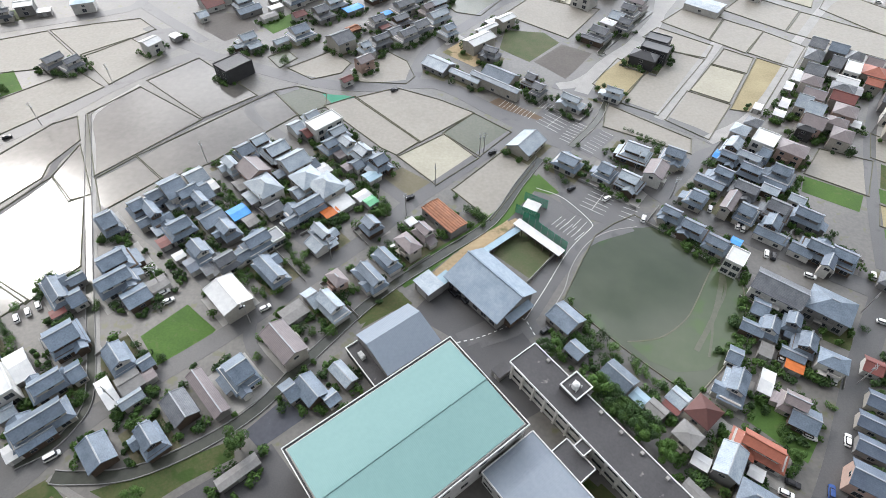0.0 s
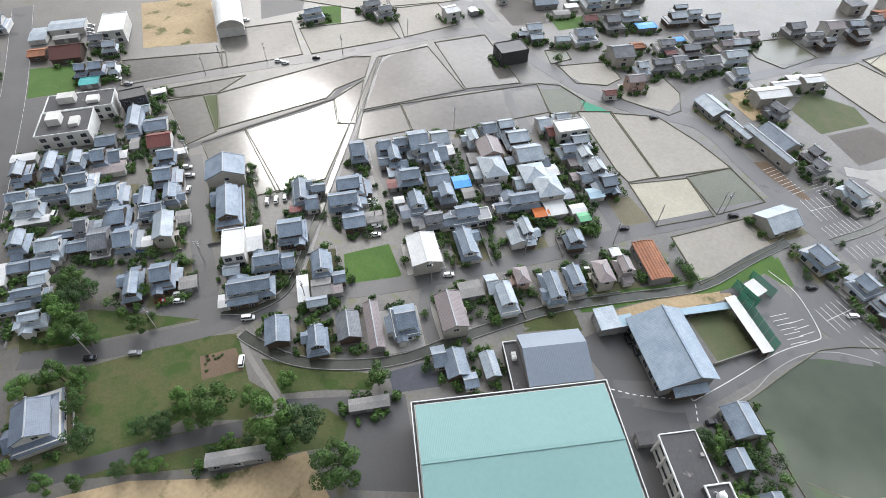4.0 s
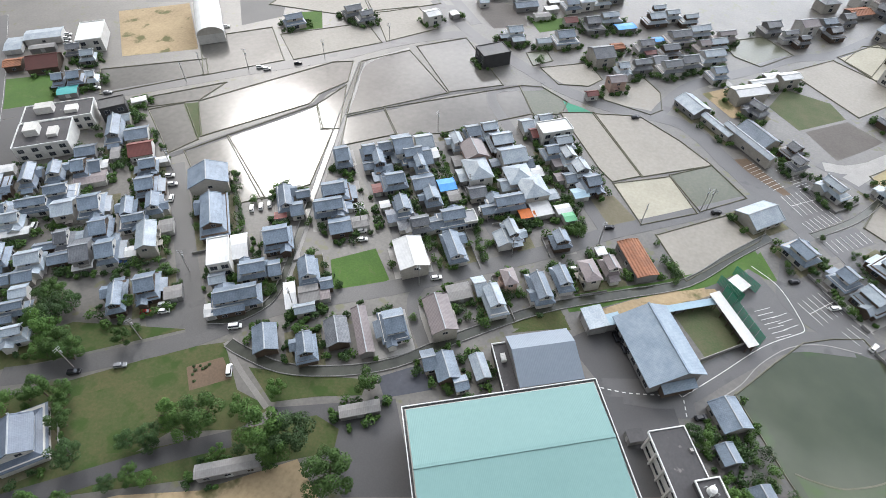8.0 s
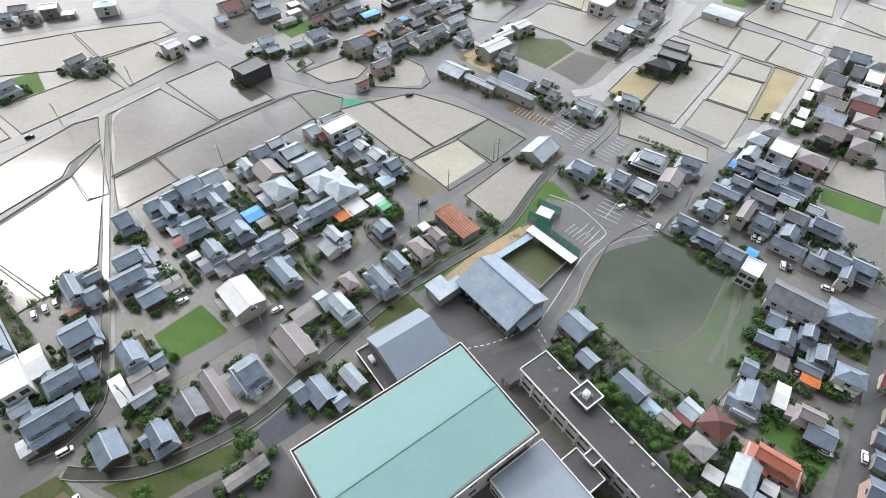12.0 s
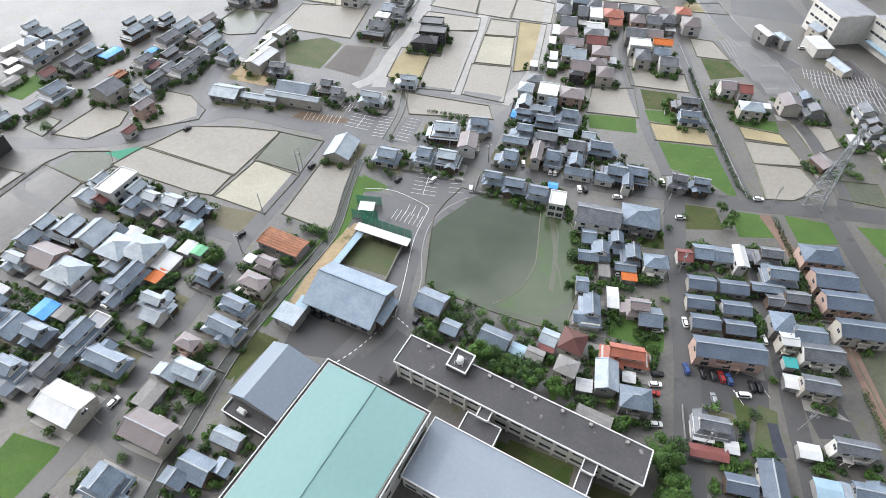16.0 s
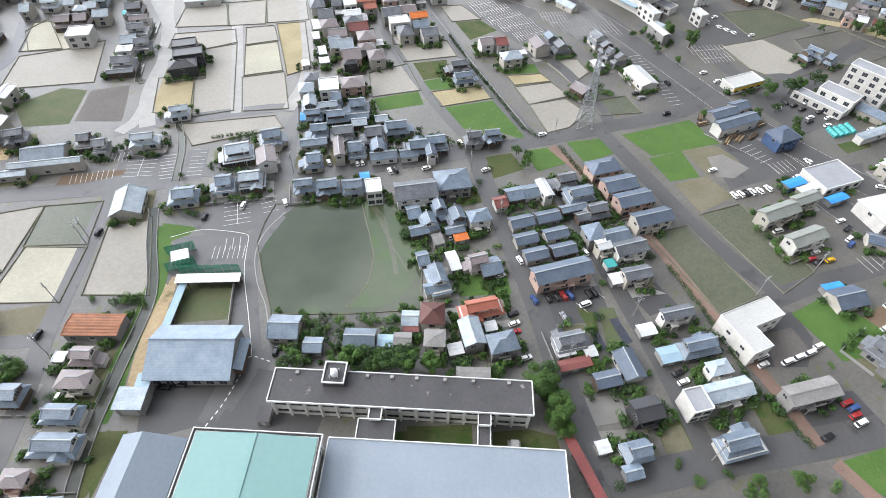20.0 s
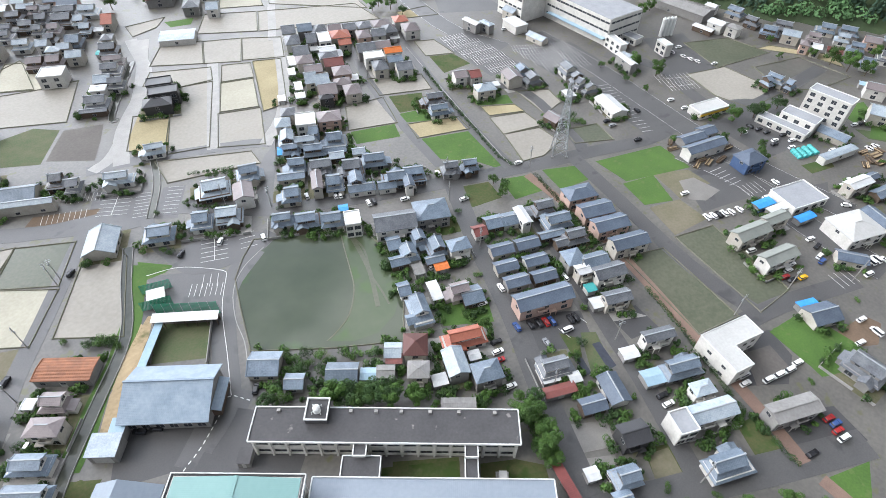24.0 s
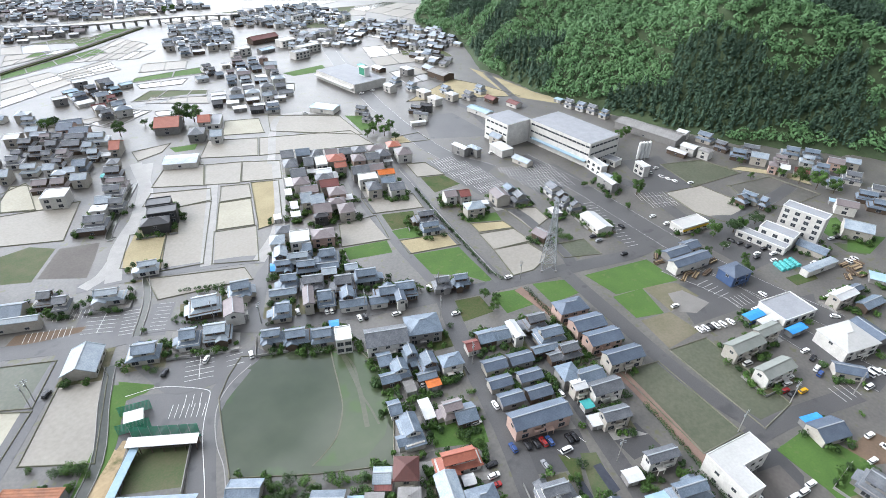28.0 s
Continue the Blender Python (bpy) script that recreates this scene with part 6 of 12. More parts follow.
def car_form(col, van, far=False):
    L, W = (4.4, 1.66) if van else (4.0, 1.62)
    h = 1.85 if van else 1.48
    ob = thing("car", 0, 0, 0, f"parked {CAR_WORD[col]} {'minivan' if van else 'hatchback car'} with dark glazing", "car", "parked cars")
    part("body", loft([rect_ring(-L / 2 + 0.08, L / 2 - 0.08, W / 2 - 0.05, 0.22), rect_ring(-L / 2, L / 2, W / 2, 0.5), rect_ring(-L / 2 + 0.05, L / 2 - 0.05, W / 2 - 0.03, 0.85), rect_ring(-L / 2 + 0.12, L / 2 - 0.15, W / 2 - 0.08, 0.95)]), CAR_PAINT[col], ob)
    a, b = (-L / 2 + 0.2, L / 2 - (0.7 if van else 1.05))
    part("glazing", loft([rect_ring(a, b, W / 2 - 0.1, 0.95), rect_ring(a + 0.18, b - (0.35 if van else 0.55), W / 2 - 0.2, h - 0.1)]), M["glass"], ob, "dark tinted glazing")
    part("roof", loft([rect_ring(a + 0.16, b - (0.33 if van else 0.52), W / 2 - 0.19, h - 0.1), rect_ring(a + 0.26, b - (0.45 if van else 0.65), W / 2 - 0.28, h)]), CAR_PAINT[col], ob)
    for x in (-L / 2 + 0.75, L / 2 - 0.75):
        for y in (-W / 2 + 0.1, W / 2 - 0.1):
            if not far:
                part("wheel", WHEEL, None, ob, at=pose(x, y, 0.31))
        if far:
            part("axle", Shape().tube((x, -W / 2, 0.31), (x, W / 2, 0.31), 0.31, 0.31, 10), M["rubber"], ob)
    return ob


def car(x, y, rz, col, van=False):
    z = 0.05
    far = math.hypot(x, y) > 235
    key = (col, van, far)
    if key not in CARS:
        CARS[key] = car_form(col, van, far)
        CARS[key].matrix_basis = pose(x, y, z, 0, 0, rz)
        return CARS[key]
    return copy_thing(CARS[key], pose(x, y, z, 0, 0, rz))


# ---- street furniture ----
POLES = []


def pole(x, y, rz):
    if POLES:
        return copy_thing(POLES[0], pose(x, y, 0, 0, 0, rz))
    ob = thing("utility_pole", x, y, rz, "slender grey concrete utility pole with crossarms", "pole", "utility poles")
    part("shaft", Shape().tube((0, 0, 0), (0, 0, 11), 0.18, 0.11, 8), M["concrete"], ob)
    for z in (9.6, 10.4):
        arm = Shape().box(-1.0, 1.0, 0.1, 0.2, z, z + 0.12)
        for k in (-0.85, 0, 0.85):
            arm.tube((k, 0.15, z + 0.12), (k, 0.15, z + 0.35), 0.06, 0.04, 6)
        part("crossarm", arm, M["steel"], ob)
    part("transformer", Shape().tube((0.42, 0, 7.8), (0.42, 0, 8.8), 0.26, 0.26, 10), M["steel"], ob)
    POLES.append(ob)
    return ob


def pylon(x, y, rz, h=36.0):
    ob = thing("power_pylon", x, y, rz, "tall galvanised steel lattice power pylon", "pylon")

    def w(z):
        return 3.3 - 2.2 * min(1.0, z / (h * 0.72)) - 0.45 * max(0.0, (z - h * 0.72) / (h * 0.28))
    for sx in (-1, 1):
        for sy in (-1, 1):
            s, z = Shape(), 0.0
            while z < h:
                z2 = min(h, z + 4)
                s.tube((sx * w(z), sy * w(z), z), (sx * w(z2), sy * w(z2), z2), 0.16, 0.15, 4)
                z = z2
            part("leg", s, M["steel"], ob)
            part("footing", Shape().box(sx * 3.3 - 0.5, sx * 3.3 + 0.5, sy * 3.3 - 0.5, sy * 3.3 + 0.5, 0, 0.5), M["concrete"], ob)
    for k in range(4):
        s, z = Shape(), 0.0
        c, d = ((1, 1), (1, -1), (-1, -1), (-1, 1))[k], ((1, -1), (-1, -1), (-1, 1), (1, 1))[k]
        while z < h - 1:
            z2 = min(h, z + max(2.0, w(z) * 1.3))
            s.tube((c[0] * w(z), c[1] * w(z), z), (d[0] * w(z2), d[1] * w(z2), z2), 0.085, 0.085, 4)
            s.tube((d[0] * w(z), d[1] * w(z), z), (c[0] * w(z2), c[1] * w(z2), z2), 0.085, 0.085, 4)
            s.tube((c[0] * w(z2), c[1] * w(z2), z2), (d[0] * w(z2), d[1] * w(z2), z2), 0.08, 0.08, 4)
            z = z2
        part("bracing", s, M["steel"], ob)
    for z in (0.7, 0.8, 0.9):
        arm = Shape()
        for e in (-1, 1):
            for f in (-1, 1):
                arm.tube((e * 1.0, f * 0.7, h * z), (e * 5.2, 0, h * z + 0.3), 0.1, 0.07, 4)
                arm.tube((e * 1.0, f * 0.7, h * z + 1.6), (e * 5.2, 0, h * z + 0.3), 0.08, 0.06, 4)
            arm.tube((e * 5.1, 0, h * z + 0.2), (e * 5.1, 0, h * z - 1.6), 0.14, 0.14, 6)
        part("crossarm", arm, M["steel"], ob)
    return ob


def stalls(x0, y0, x1, y1, n, length):
    """White painted parking bays between two points."""
    a, b = Vector((x0, y0)), Vector((x1, y1))
    u = (b - a).normalized()
    s = Shape()
    v = Vector((-u.y, u.x))
    for k in range(n):
        p = a.lerp(b, k / (n - 1))
        q = [p - v * length / 2 - u * 0.085, p - v * length / 2 + u * 0.085, p + v * length / 2 + u * 0.085, p + v * length / 2 - u * 0.085]
        area = (q[1] - q[0]).cross(q[2] - q[1])
        q = q if area > 0 else q[::-1]
        s.slab([(c.x, c.y, 0.095) for c in q], 0.03)
    ends = [a - v * 0.1, b - v * 0.1, b + v * 0.1, a + v * 0.1]
    ends = ends if (ends[1] - ends[0]).cross(ends[2] - ends[1]) > 0 else ends[::-1]
    if length > 7:
        s.slab([(c.x, c.y, 0.099) for c in ends], 0.03)
    return tagged(part("parking_lines", s, M["line"]), "white painted parking bay lines", "marking", "", "structure")


# ---- more of the school, and the archery court ----
def court():
    ob = thing("court_shelter", 34.5, 134.5, -46.3, "long open shelter with a white roof beside a grass court", "shelter")
    part("roof", Shape().slab([(-10.8, -1.7, 3.9), (10.8, -1.7, 3.9), (10.8, 1.9, 4.3), (-10.8, 1.9, 4.3)], 0.2), M["parapet"], ob, "white sheet roof")
    part("back_wall", Shape().box(-10.4, 10.4, 1.2, 1.4, 0, 3.9), WALL[3], ob)
    for k in range(7):
        part("post", Shape().box(-0.12, 0.12, -1.3, -1.06, 0, 3.75), WALL[3], ob, at=pose(-10.2 + k * 3.4, 0, 0))
    wing = thing("side_gallery", 21.3, 134.0, 40.5, "low side gallery with a pale blue metal roof", "shelter")
    part("roof", Shape().slab([(-9.5, -1.2, 2.7), (9.0, -1.2, 2.7), (9.0, 1.2, 3.1), (-9.5, 1.2, 3.1)], 0.15), ROOF["c"], wing)
    part("wall", Shape().box(-9.2, 8.8, 0.8, 0.95, 0, 2.8), WALL[0], wing)
    for k in range(6):
        part("post", Shape().box(-0.1, 0.1, -1.0, -0.8, 0, 2.6), WALL[3], wing, at=pose(-8.8 + k * 3.4, 0, 0))
    wall = thing("court_wall", 34.9, 122.9, 50.0, "low concrete wall along the court", "wall")
    part("panel", Shape().box(-9, 8, -0.12, 0.12, 0, 1.6), M["concrete"], wall)
    net = thing("ball_net", 37.0, 137.6, -46.5, "tall green safety net on steel poles", "net")
    for k in range(8):
        part("net_pole", Shape().tube((-10.5 + k * 3, 0, 0), (-10.5 + k * 3, 0, 6.5), 0.08, 0.07, 6), M["steel"], net)
    for k in range(7):
        s = Shape()
        for z in range(14):
            s.box(-10.5 + k * 3, -7.5 + k * 3, -0.02, 0.02, 0.1 + z * 0.45, 0.4 + z * 0.45)
        part("net_panel", s, M["netting"], net)
    hut = thing("net_hut", 34.0, 152.0, -30, "small white-roofed hut inside green netting", "hut")
    part("wall", Shape().box(-2.6, 2.6, -2, 2, 0, 2.5), WALL[0], hut)
    part("roof", Shape().slab([(-3, -2.4, 2.6), (3, -2.4, 2.6), (3, 2.4, 3.1), (-3, 2.4, 3.1)], 0.12), M["parapet"], hut)
    for e in (-1, 1):
        s = Shape()
        for z in range(10):
            s.box(-5, 5, e * 4.0 - 0.02, e * 4.0 + 0.02, 0.1 + z * 0.45, 0.4 + z * 0.45)
        part("net_panel", s, M["netting"], hut)


def shed_by_hall():
    ob = thing("garage", -4.7, 112.6, -49.5, "white-roofed garage beside the sports hall", "garage")
    part("wall", Shape().box(-3.8, 3.8, -3.0, 3.0, 0, 4.2), WALL[2], ob)
    part("roof", Shape().slab([(-4.2, -3.4, 4.3), (4.2, -3.4, 4.3), (4.2, 3.4, 4.9), (-4.2, 3.4, 4.9)], 0.2), ROOF["l"], ob)
    part("link_roof", Shape().slab([(-0.5, 3.4, 4.0), (3.8, 3.4, 4.0), (3.8, 8.0, 4.6), (-0.5, 8.0, 4.6)], 0.15), ROOF["c"], ob)
    part("link_wall", Shape().box(-0.2, 3.5, 3.0, 7.8, 0, 3.9), WALL[2], ob)
    part("shutter", Shape().box(-2.5, 2.5, -3.08, -3.0, 0, 3.0), M["sash"], ob)


def el_building():
    """The white L-shaped two-storey building in the east."""
    ob = thing("l_shaped_building", 132.6, -1.4, -26.0, "white two-storey L-shaped building with a flat roof", "building")
    part("wall", Shape().box(0, 19, -7.5, 0, 0, 7.6), WALL[0], ob)
    part("wing", Shape().box(0, 7, -15, -7.5, 0, 7.6), WALL[0], ob)
    part("roof", Shape().box(0.2, 18.8, -7.3, -0.2, 7.6, 7.75).box(0.2, 6.8, -14.8, -7.3, 7.6, 7.75), ROOF["y"], ob)
    s = Shape().box(-0.1, 19.1, -0.1, 0.1, 7.6, 7.95).box(18.9, 19.1, -7.4, -0.1, 7.6, 7.95).box(7.1, 19.1, -7.6, -7.4, 7.6, 7.95)
    s.box(6.9, 7.1, -14.9, -7.4, 7.6, 7.95).box(-0.1, 7.1, -15.1, -14.9, 7.6, 7.95).box(-0.1, 0.1, -14.9, -0.1, 7.6, 7.95)
    part("parapet", s, M["parapet"], ob)
    for f in (0.9, 4.3):
        for x in (3, 8, 13):
            part("window", WIN, None, ob, at=pose(x, 0.03, f, 0, 0, 180))
        for x in (9, 12.5, 16):
            part("window", WIN, None, ob, at=pose(x, -7.53, f))
        for y in (-13, -10):
            part("window", WIN, None, ob, at=pose(7.03, y, f, 0, 0, 90))
        for y in (-11, -5):
            part("window", WIN, None, ob, at=pose(-0.03, y, f, 0, 0, -90))
        part("window", WIN, None, ob, at=pose(3.5, -15.03, f))


def factory():
    """The long white factory on the main road, with bands of windows."""
    ob = thing("factory", 335.0, 145.0, 75.0, "long white three-storey factory with a grey flat roof", "factory")
    part("wall", Shape().box(-27, 27, -14.5, 14.5, 0, 16), WALL[0], ob)
    part("roof", Shape().box(-26.6, 26.6, -14.1, 14.1, 16, 16.2), ROOF["a"], ob)
    fr = part("front_block", Shape().box(27, 50, 13, 35, 0, 16), WALL[0], ob)
    part("roof", Shape().box(27.4, 49.6, 13.4, 34.6, 16, 16.2), ROOF["a"], fr)
    for z in (3, 8, 13):
        for k in range(14):
            part("window", SCHOOL_WIN, None, ob, at=pose(-25 + k * 3.7, 14.53, z, 0, 0, 180))
        for k in range(7):
            part("window", SCHOOL_WIN, None, ob, at=pose(-27.03, -12 + k * 3.9, z, 0, 0, -90))
        for k in range(5):
            part("window", SCHOOL_WIN, None, ob, at=pose(29.5 + k * 4.3, 35.03, z, 0, 0, 180))
    part("canopy", Shape().box(-26, 22, 14.5, 17.5, 4.4, 4.9), ROOF["c"], ob, "pale blue metal canopy")
    for x, y, L, D, H, col in ((298.0, 178.0, 14, 9, 5, "sky-blue"),):
        g = thing("gatehouse", x, y, 70, "small white office with a pale roof", "building")
        part("wall", Shape().box(-L / 2, L / 2, -D / 2, D / 2, 0, H), WALL[0], g)
        part("roof", Shape().box(-L / 2 - 0.3, L / 2 + 0.3, -D / 2 - 0.3, D / 2 + 0.3, H, H + 0.3), ROOF["w"], g)
    for k in range(4):
        silo = thing("silo", 347.9 + k * 2.0, 102.2 - k * 1.4, 0, "tall white storage silo", "silo", "silos")
        part("tank", Shape().tube((0, 0, 0.8), (0, 0, 11.5), 1.15, 1.15, 14).tube((0, 0, 11.5), (0, 0, 12.6), 1.15, 0.3, 14), M["parapet"], silo)
        part("base", Shape().box(-1.1, 1.1, -1.1, 1.1, 0, 0.8), M["concrete"], silo)


def viaduct(*pts):
    ob = thing("viaduct", 0, 0, 0, "long pale concrete viaduct crossing the far plain", "viaduct")
    part("deck", ribbon(smooth_line(pts), 10, 7.0, 1.2), M["concrete"], ob)
    for a, b in zip(pts, pts[1:]):
        for k in range(4):
            p = Vector(a).lerp(Vector(b), (k + 0.5) / 4)
            part("pier", Shape().box(p.x - 1.2, p.x + 1.2, p.y - 1.2, p.y + 1.2, 0, 5.9), M["concrete"], ob)


def store(x, y, rz):
    ob = thing("supermarket", x, y, rz, "large white supermarket with a green roof sign", "shop")
    part("wall", Shape().box(-30, 30, -17, 17, 0, 7), WALL[0], ob)
    part("roof", Shape().box(-29.6, 29.6, -16.6, 16.6, 7, 7.2), ROOF["a"], ob)
    part("canopy", Shape().box(-28, 28, -20, -17, 3.6, 4.1), M["parapet"], ob)
    sg = part("sign_tower", Shape().box(8, 17, 4, 9, 7.2, 15), M["parapet"], ob)
    part("sign_panel", Shape().box(8.6, 16.4, 3.8, 4.0, 8.2, 14.4), M["netting"], sg, "green square sign")


def arch_hall():
    ob = thing("arched_hall", -259.0, 199.0, 138.5, "white arched sports hall with a barrel roof", "hall")
    prof = [(7.2 * math.cos(math.pi * k / 12), 5 + 4.2 * math.sin(math.pi * k / 12)) for k in range(13)]
    s, n = Shape(), len(prof)
    rows = [(x, [(y * k, 5 + (z - 5) * k - (1 - k)) for y, z in prof]) for x in (-20, 20) for k in (1.0, 0.97)]
    s.v = [(x, y, z) for x, row in rows for y, z in row]
    for c in range(n - 1):
        s.f += [(c, c + 2 * n, c + 2 * n + 1, c + 1), (n + c, n + c + 1, 3 * n + c + 1, 3 * n + c), (c, c + 1, n + c + 1, n + c), (2 * n + c, 3 * n + c, 3 * n + c + 1, 2 * n + c + 1)]
    s.mi = [0] * len(s.f)
    part("roof", s, M["parapet"], ob)
    part("wall", Shape().box(-19.8, 19.8, -7, 7, 0, 5.0), WALL[0], ob)
    for e in (-1, 1):
        part("gable", Shape().face([(e * 19.8, y, z) for y, z in (prof if e > 0 else prof[::-1])]), WALL[1], ob)


walk_roof = thing("covered_walkway", 65.0, 4.6, -118.0, "covered walkway with a dark red ribbed roof", "walkway")
part("roof", Shape().slab([(-11, -1.5, 2.7), (13, -1.5, 2.7), (13, 1.5, 2.7), (-11, 1.5, 2.7)], 0.15), M["red_roof"], walk_roof)
for k in range(6):
    for e in (-1, 1):
        part("post", Shape().box(-0.08, 0.08, -0.08, 0.08, 0, 2.55), M["steel"], walk_roof, at=pose(-10.5 + k * 4.6, e * 1.3, 0))
flat_block("school_wing", 37.2, 30.5, AX - 90, 62.6, 18, 7.2, M["slate_metal"], "low school wing with a blue-grey seamed roof", 12)
flat_block("link_building", 33.4, 52.0, AX, 9.0, 10.2, 6.8, M["membrane"], "small flat-roofed stair building between school blocks")
flat_block("link_corridor", 50.9, 28.6, AX, 10.5, 3.4, 6.8, M["membrane"], "narrow flat-roofed corridor between school blocks")
for u, v, wide in ((-6.5, -6.5, 3.4), (23.3, -6.5, 3.4)):
    flat_block("roofed_passage", *along(46.6, 54.9, u, v, AX - 90), AX, 3.6, wide, 8.3, M["membrane"], "flat-roofed passage joining the school blocks")
meter_hut = thing("meter_hut", *along(46.6, 54.9, -38.5, -6.0, AX - 90), AX - 90, "small grey flat-roofed hut at the end of the school block", "hut")
part("wall", Shape().box(-1.7, 1.7, -2.2, 2.2, 0, 2.6), WALL[2], meter_hut)
part("roof", Shape().box(-1.9, 1.9, -2.4, 2.4, 2.6, 2.8), M["membrane"], meter_hut)
part("door", Shape().box(-0.5, 0.5, -2.26, -2.2, 0, 2.0), M["sash"], meter_hut)
roof_tank = thing("water_cabinet", *along(46.6, 54.9, 32.0, -10.5, AX - 90), AX - 90, "white equipment cabinet on a concrete pad", "cabinet")
part("pad", Shape().box(-1.8, 1.8, -1.8, 1.8, 0, 0.3), M["concrete"], roof_tank)
part("body", Shape().box(-1.0, 1.0, -1.1, 1.1, 0.3, 2.3), M["parapet"], roof_tank)
part("lid", Shape().box(-1.1, 1.1, -1.2, 1.2, 2.3, 2.45), M["sash"], roof_tank)
court()
shed_by_hall()
el_building()
factory()
arch_hall()
pylon(199.5, 88.4, 38)
forest()


# ---- houses ----
house(-247.9, 98.7, 46, 28.0, 13.0, "fc", 42)
house(-239.2, 85.1, 46, 21.0, 17.0, "fc", 43)
house(-3.6, 253.5, -38, 14.5, 11.0, "sl", 116)
house(9.8, 242.7, -38, 18.5, 4.5, "sl", 117)
house(24.0, 234.6, -38, 28.0, 4.1, "sl", 118)
house(27.2, 244.5, -38, 17.2, 10.2, "sb", 119)
house(41.4, 238.7, -38, 7.0, 8.8, "tg", 120)
house(44.5, 230.4, -38, 6.4, 8.6, "tg", 121)
house(35.2, 190.4, -38, 11.8, 14.7, "slv", 122)
house(58.6, 220.3, -38, 12.7, 8.8, "tl", 123)
house(51.5, 178.0, -38, 11.8, 9.8, "tb", 124)
house(65.5, 172.5, -38, 10.6, 10.8, "tb", 125)
house(74.0, 164.9, -38, 10.6, 10.8, "tl", 126)
house(-104.8, 245.4, 140, 11.0, 15.0, "fk", 127)
house(-231.7, 126.5, 55, 6.8, 4.2, "kw", 170)
house(-233.3, 114.8, 55, 11.0, 8.0, "fk", 171)
house(-218.0, 223.3, 55, 11.8, 8.8, "tb", 172)
house(-196.4, 249.9, 55, 12.7, 9.0, "tg", 173)
house(-186.8, 247.4, 55, 10.8, 8.0, "tg", 174)
house(-153.6, 267.0, 55, 8.8, 8.8, "mw", 175)
house(-128.5, -2.7, 55, 14.7, 17.6, "tBv", 176)
house(193.8, 159.5, -34, 13.7, 9.3, "tg", 197)
house(189.8, 150.6, -34, 12.7, 8.3, "tb", 198)
house(221.0, 163.1, -34, 7.3, 8.8, "mn", 199)
house(226.2, 157.3, -34, 6.3, 8.8, "mr", 200)
house(218.4, 144.5, -34, 10.8, 8.3, "ml", 201)
house(228.6, 146.1, -34, 6.8, 4.6, "kw", 202)
house(238.7, 141.1, -120, 10.8, 9.0, "mn", 203)
house(249.5, 141.1, -120, 8.8, 8.1, "tb", 204)
house(245.3, 132.2, -120, 7.8, 9.7, "tg", 205)
house(267.0, 121.9, -120, 10.1, 8.8, "tg", 206)
house(261.1, 113.3, -120, 4.2, 8.8, "tg", 207)
house(255.3, 102.6, -120, 4.4, 8.8, "tg", 208)
house(246.5, 109.8, -120, 7.6, 5.4, "kw", 209)
house(249.8, 87.3, -120, 17.6, 9.8, "sw", 210)
house(312.2, 115.9, -120, 15.8, 4.5, "fw", 211)
house(295.9, 101.4, -120, 15.7, 4.8, "mw", 212)
house(327.4, 92.2, -120, 9.0, 4.5, "fw", 213)
house(112.4, 276.0, -32, 12.0, 8.0, "fk", 236)
house(108.8, 266.5, -32, 14.0, 8.0, "fk", 237)
house(101.6, 260.3, -32, 13.7, 8.8, "mk", 238)
house(79.3, 229.7, -32, 11.8, 7.8, "tl", 239)
house(80.0, 184.9, -32, 14.9, 11.8, "tl", 240)
house(85.8, 171.1, -32, 8.0, 10.8, "mnv", 241)
house(96.4, 181.0, -32, 11.8, 10.8, "tb", 242)
house(21.8, 263.5, -32, 11.8, 9.8, "tg", 250)
house(279.6, 47.6, -116, 8.5, 18.7, "fyv", 324)
house(325.2, 31.9, -116, 7.3, 4.6, "tbv", 325)
house(302.1, 254.1, -30, 11.9, 4.4, "kw", 339)
house(320.5, 117.9, -100, 15.7, 4.3, "sl", 366)
house(305.5, 103.7, -100, 9.5, 4.8, "sl", 367)
house(332.0, 123.0, -100, 30.0, 7.5, "fl", 369)
house(352.9, 232.8, -100, 22.0, 9.0, "kc", 377)
house(292.6, 158.1, -100, 13.7, 6.9, "sl", 379)
house(279.2, 198.2, -100, 12.7, 5.1, "mw", 380)
house(283.7, 189.9, -100, 9.8, 5.1, "ml", 381)
house(256.3, 109.2, -100, 4.3, 8.3, "tg", 382)
house(220.5, 103.5, -100, 8.8, 7.8, "sn", 383)
house(305.1, 0.5, -100, 20.0, 8.1, "fa", 384)
house(294.5, 8.1, -100, 16.5, 8.8, "fp", 385)
house(287.5, 13.6, -100, 24.0, 5.8, "fl", 386)
house(294.8, -8.1, -100, 14.2, 7.9, "sb", 387)
house(331.3, 29.1, -100, 10.6, 4.3, "tb", 388)
house(329.1, 21.1, -100, 4.3, 7.8, "tb", 389)
house(360.6, -10.6, -81, 6.8, 5.1, "kc", 406)
house(327.7, -23.5, -81, 13.7, 11.8, "ml", 407)
house(287.1, -37.4, -81, 9.3, 7.6, "kc", 418)
house(156.4, -45.3, -104, 13.7, 11.8, "tg", 422)
house(278.3, 330.0, -69, 21.0, 13.0, "kc", 426)
house(384.3, 394.8, -101, 7.6, 6.8, "kt", 446)
house(419.3, 197.9, -101, 7.6, 6.0, "kc", 448)
house(391.5, 518.2, -2, 18.0, 12.6, "fw", 454)
house(391.1, 480.6, -2, 26.0, 9.8, "fb", 455)
house(338.9, 520.6, -2, 12.1, 10.0, "fw", 456)
house(369.2, 468.1, -2, 18.0, 10.0, "fp", 459)
house(525.2, 544.8, -2, 24.0, 4.5, "kc", 460)
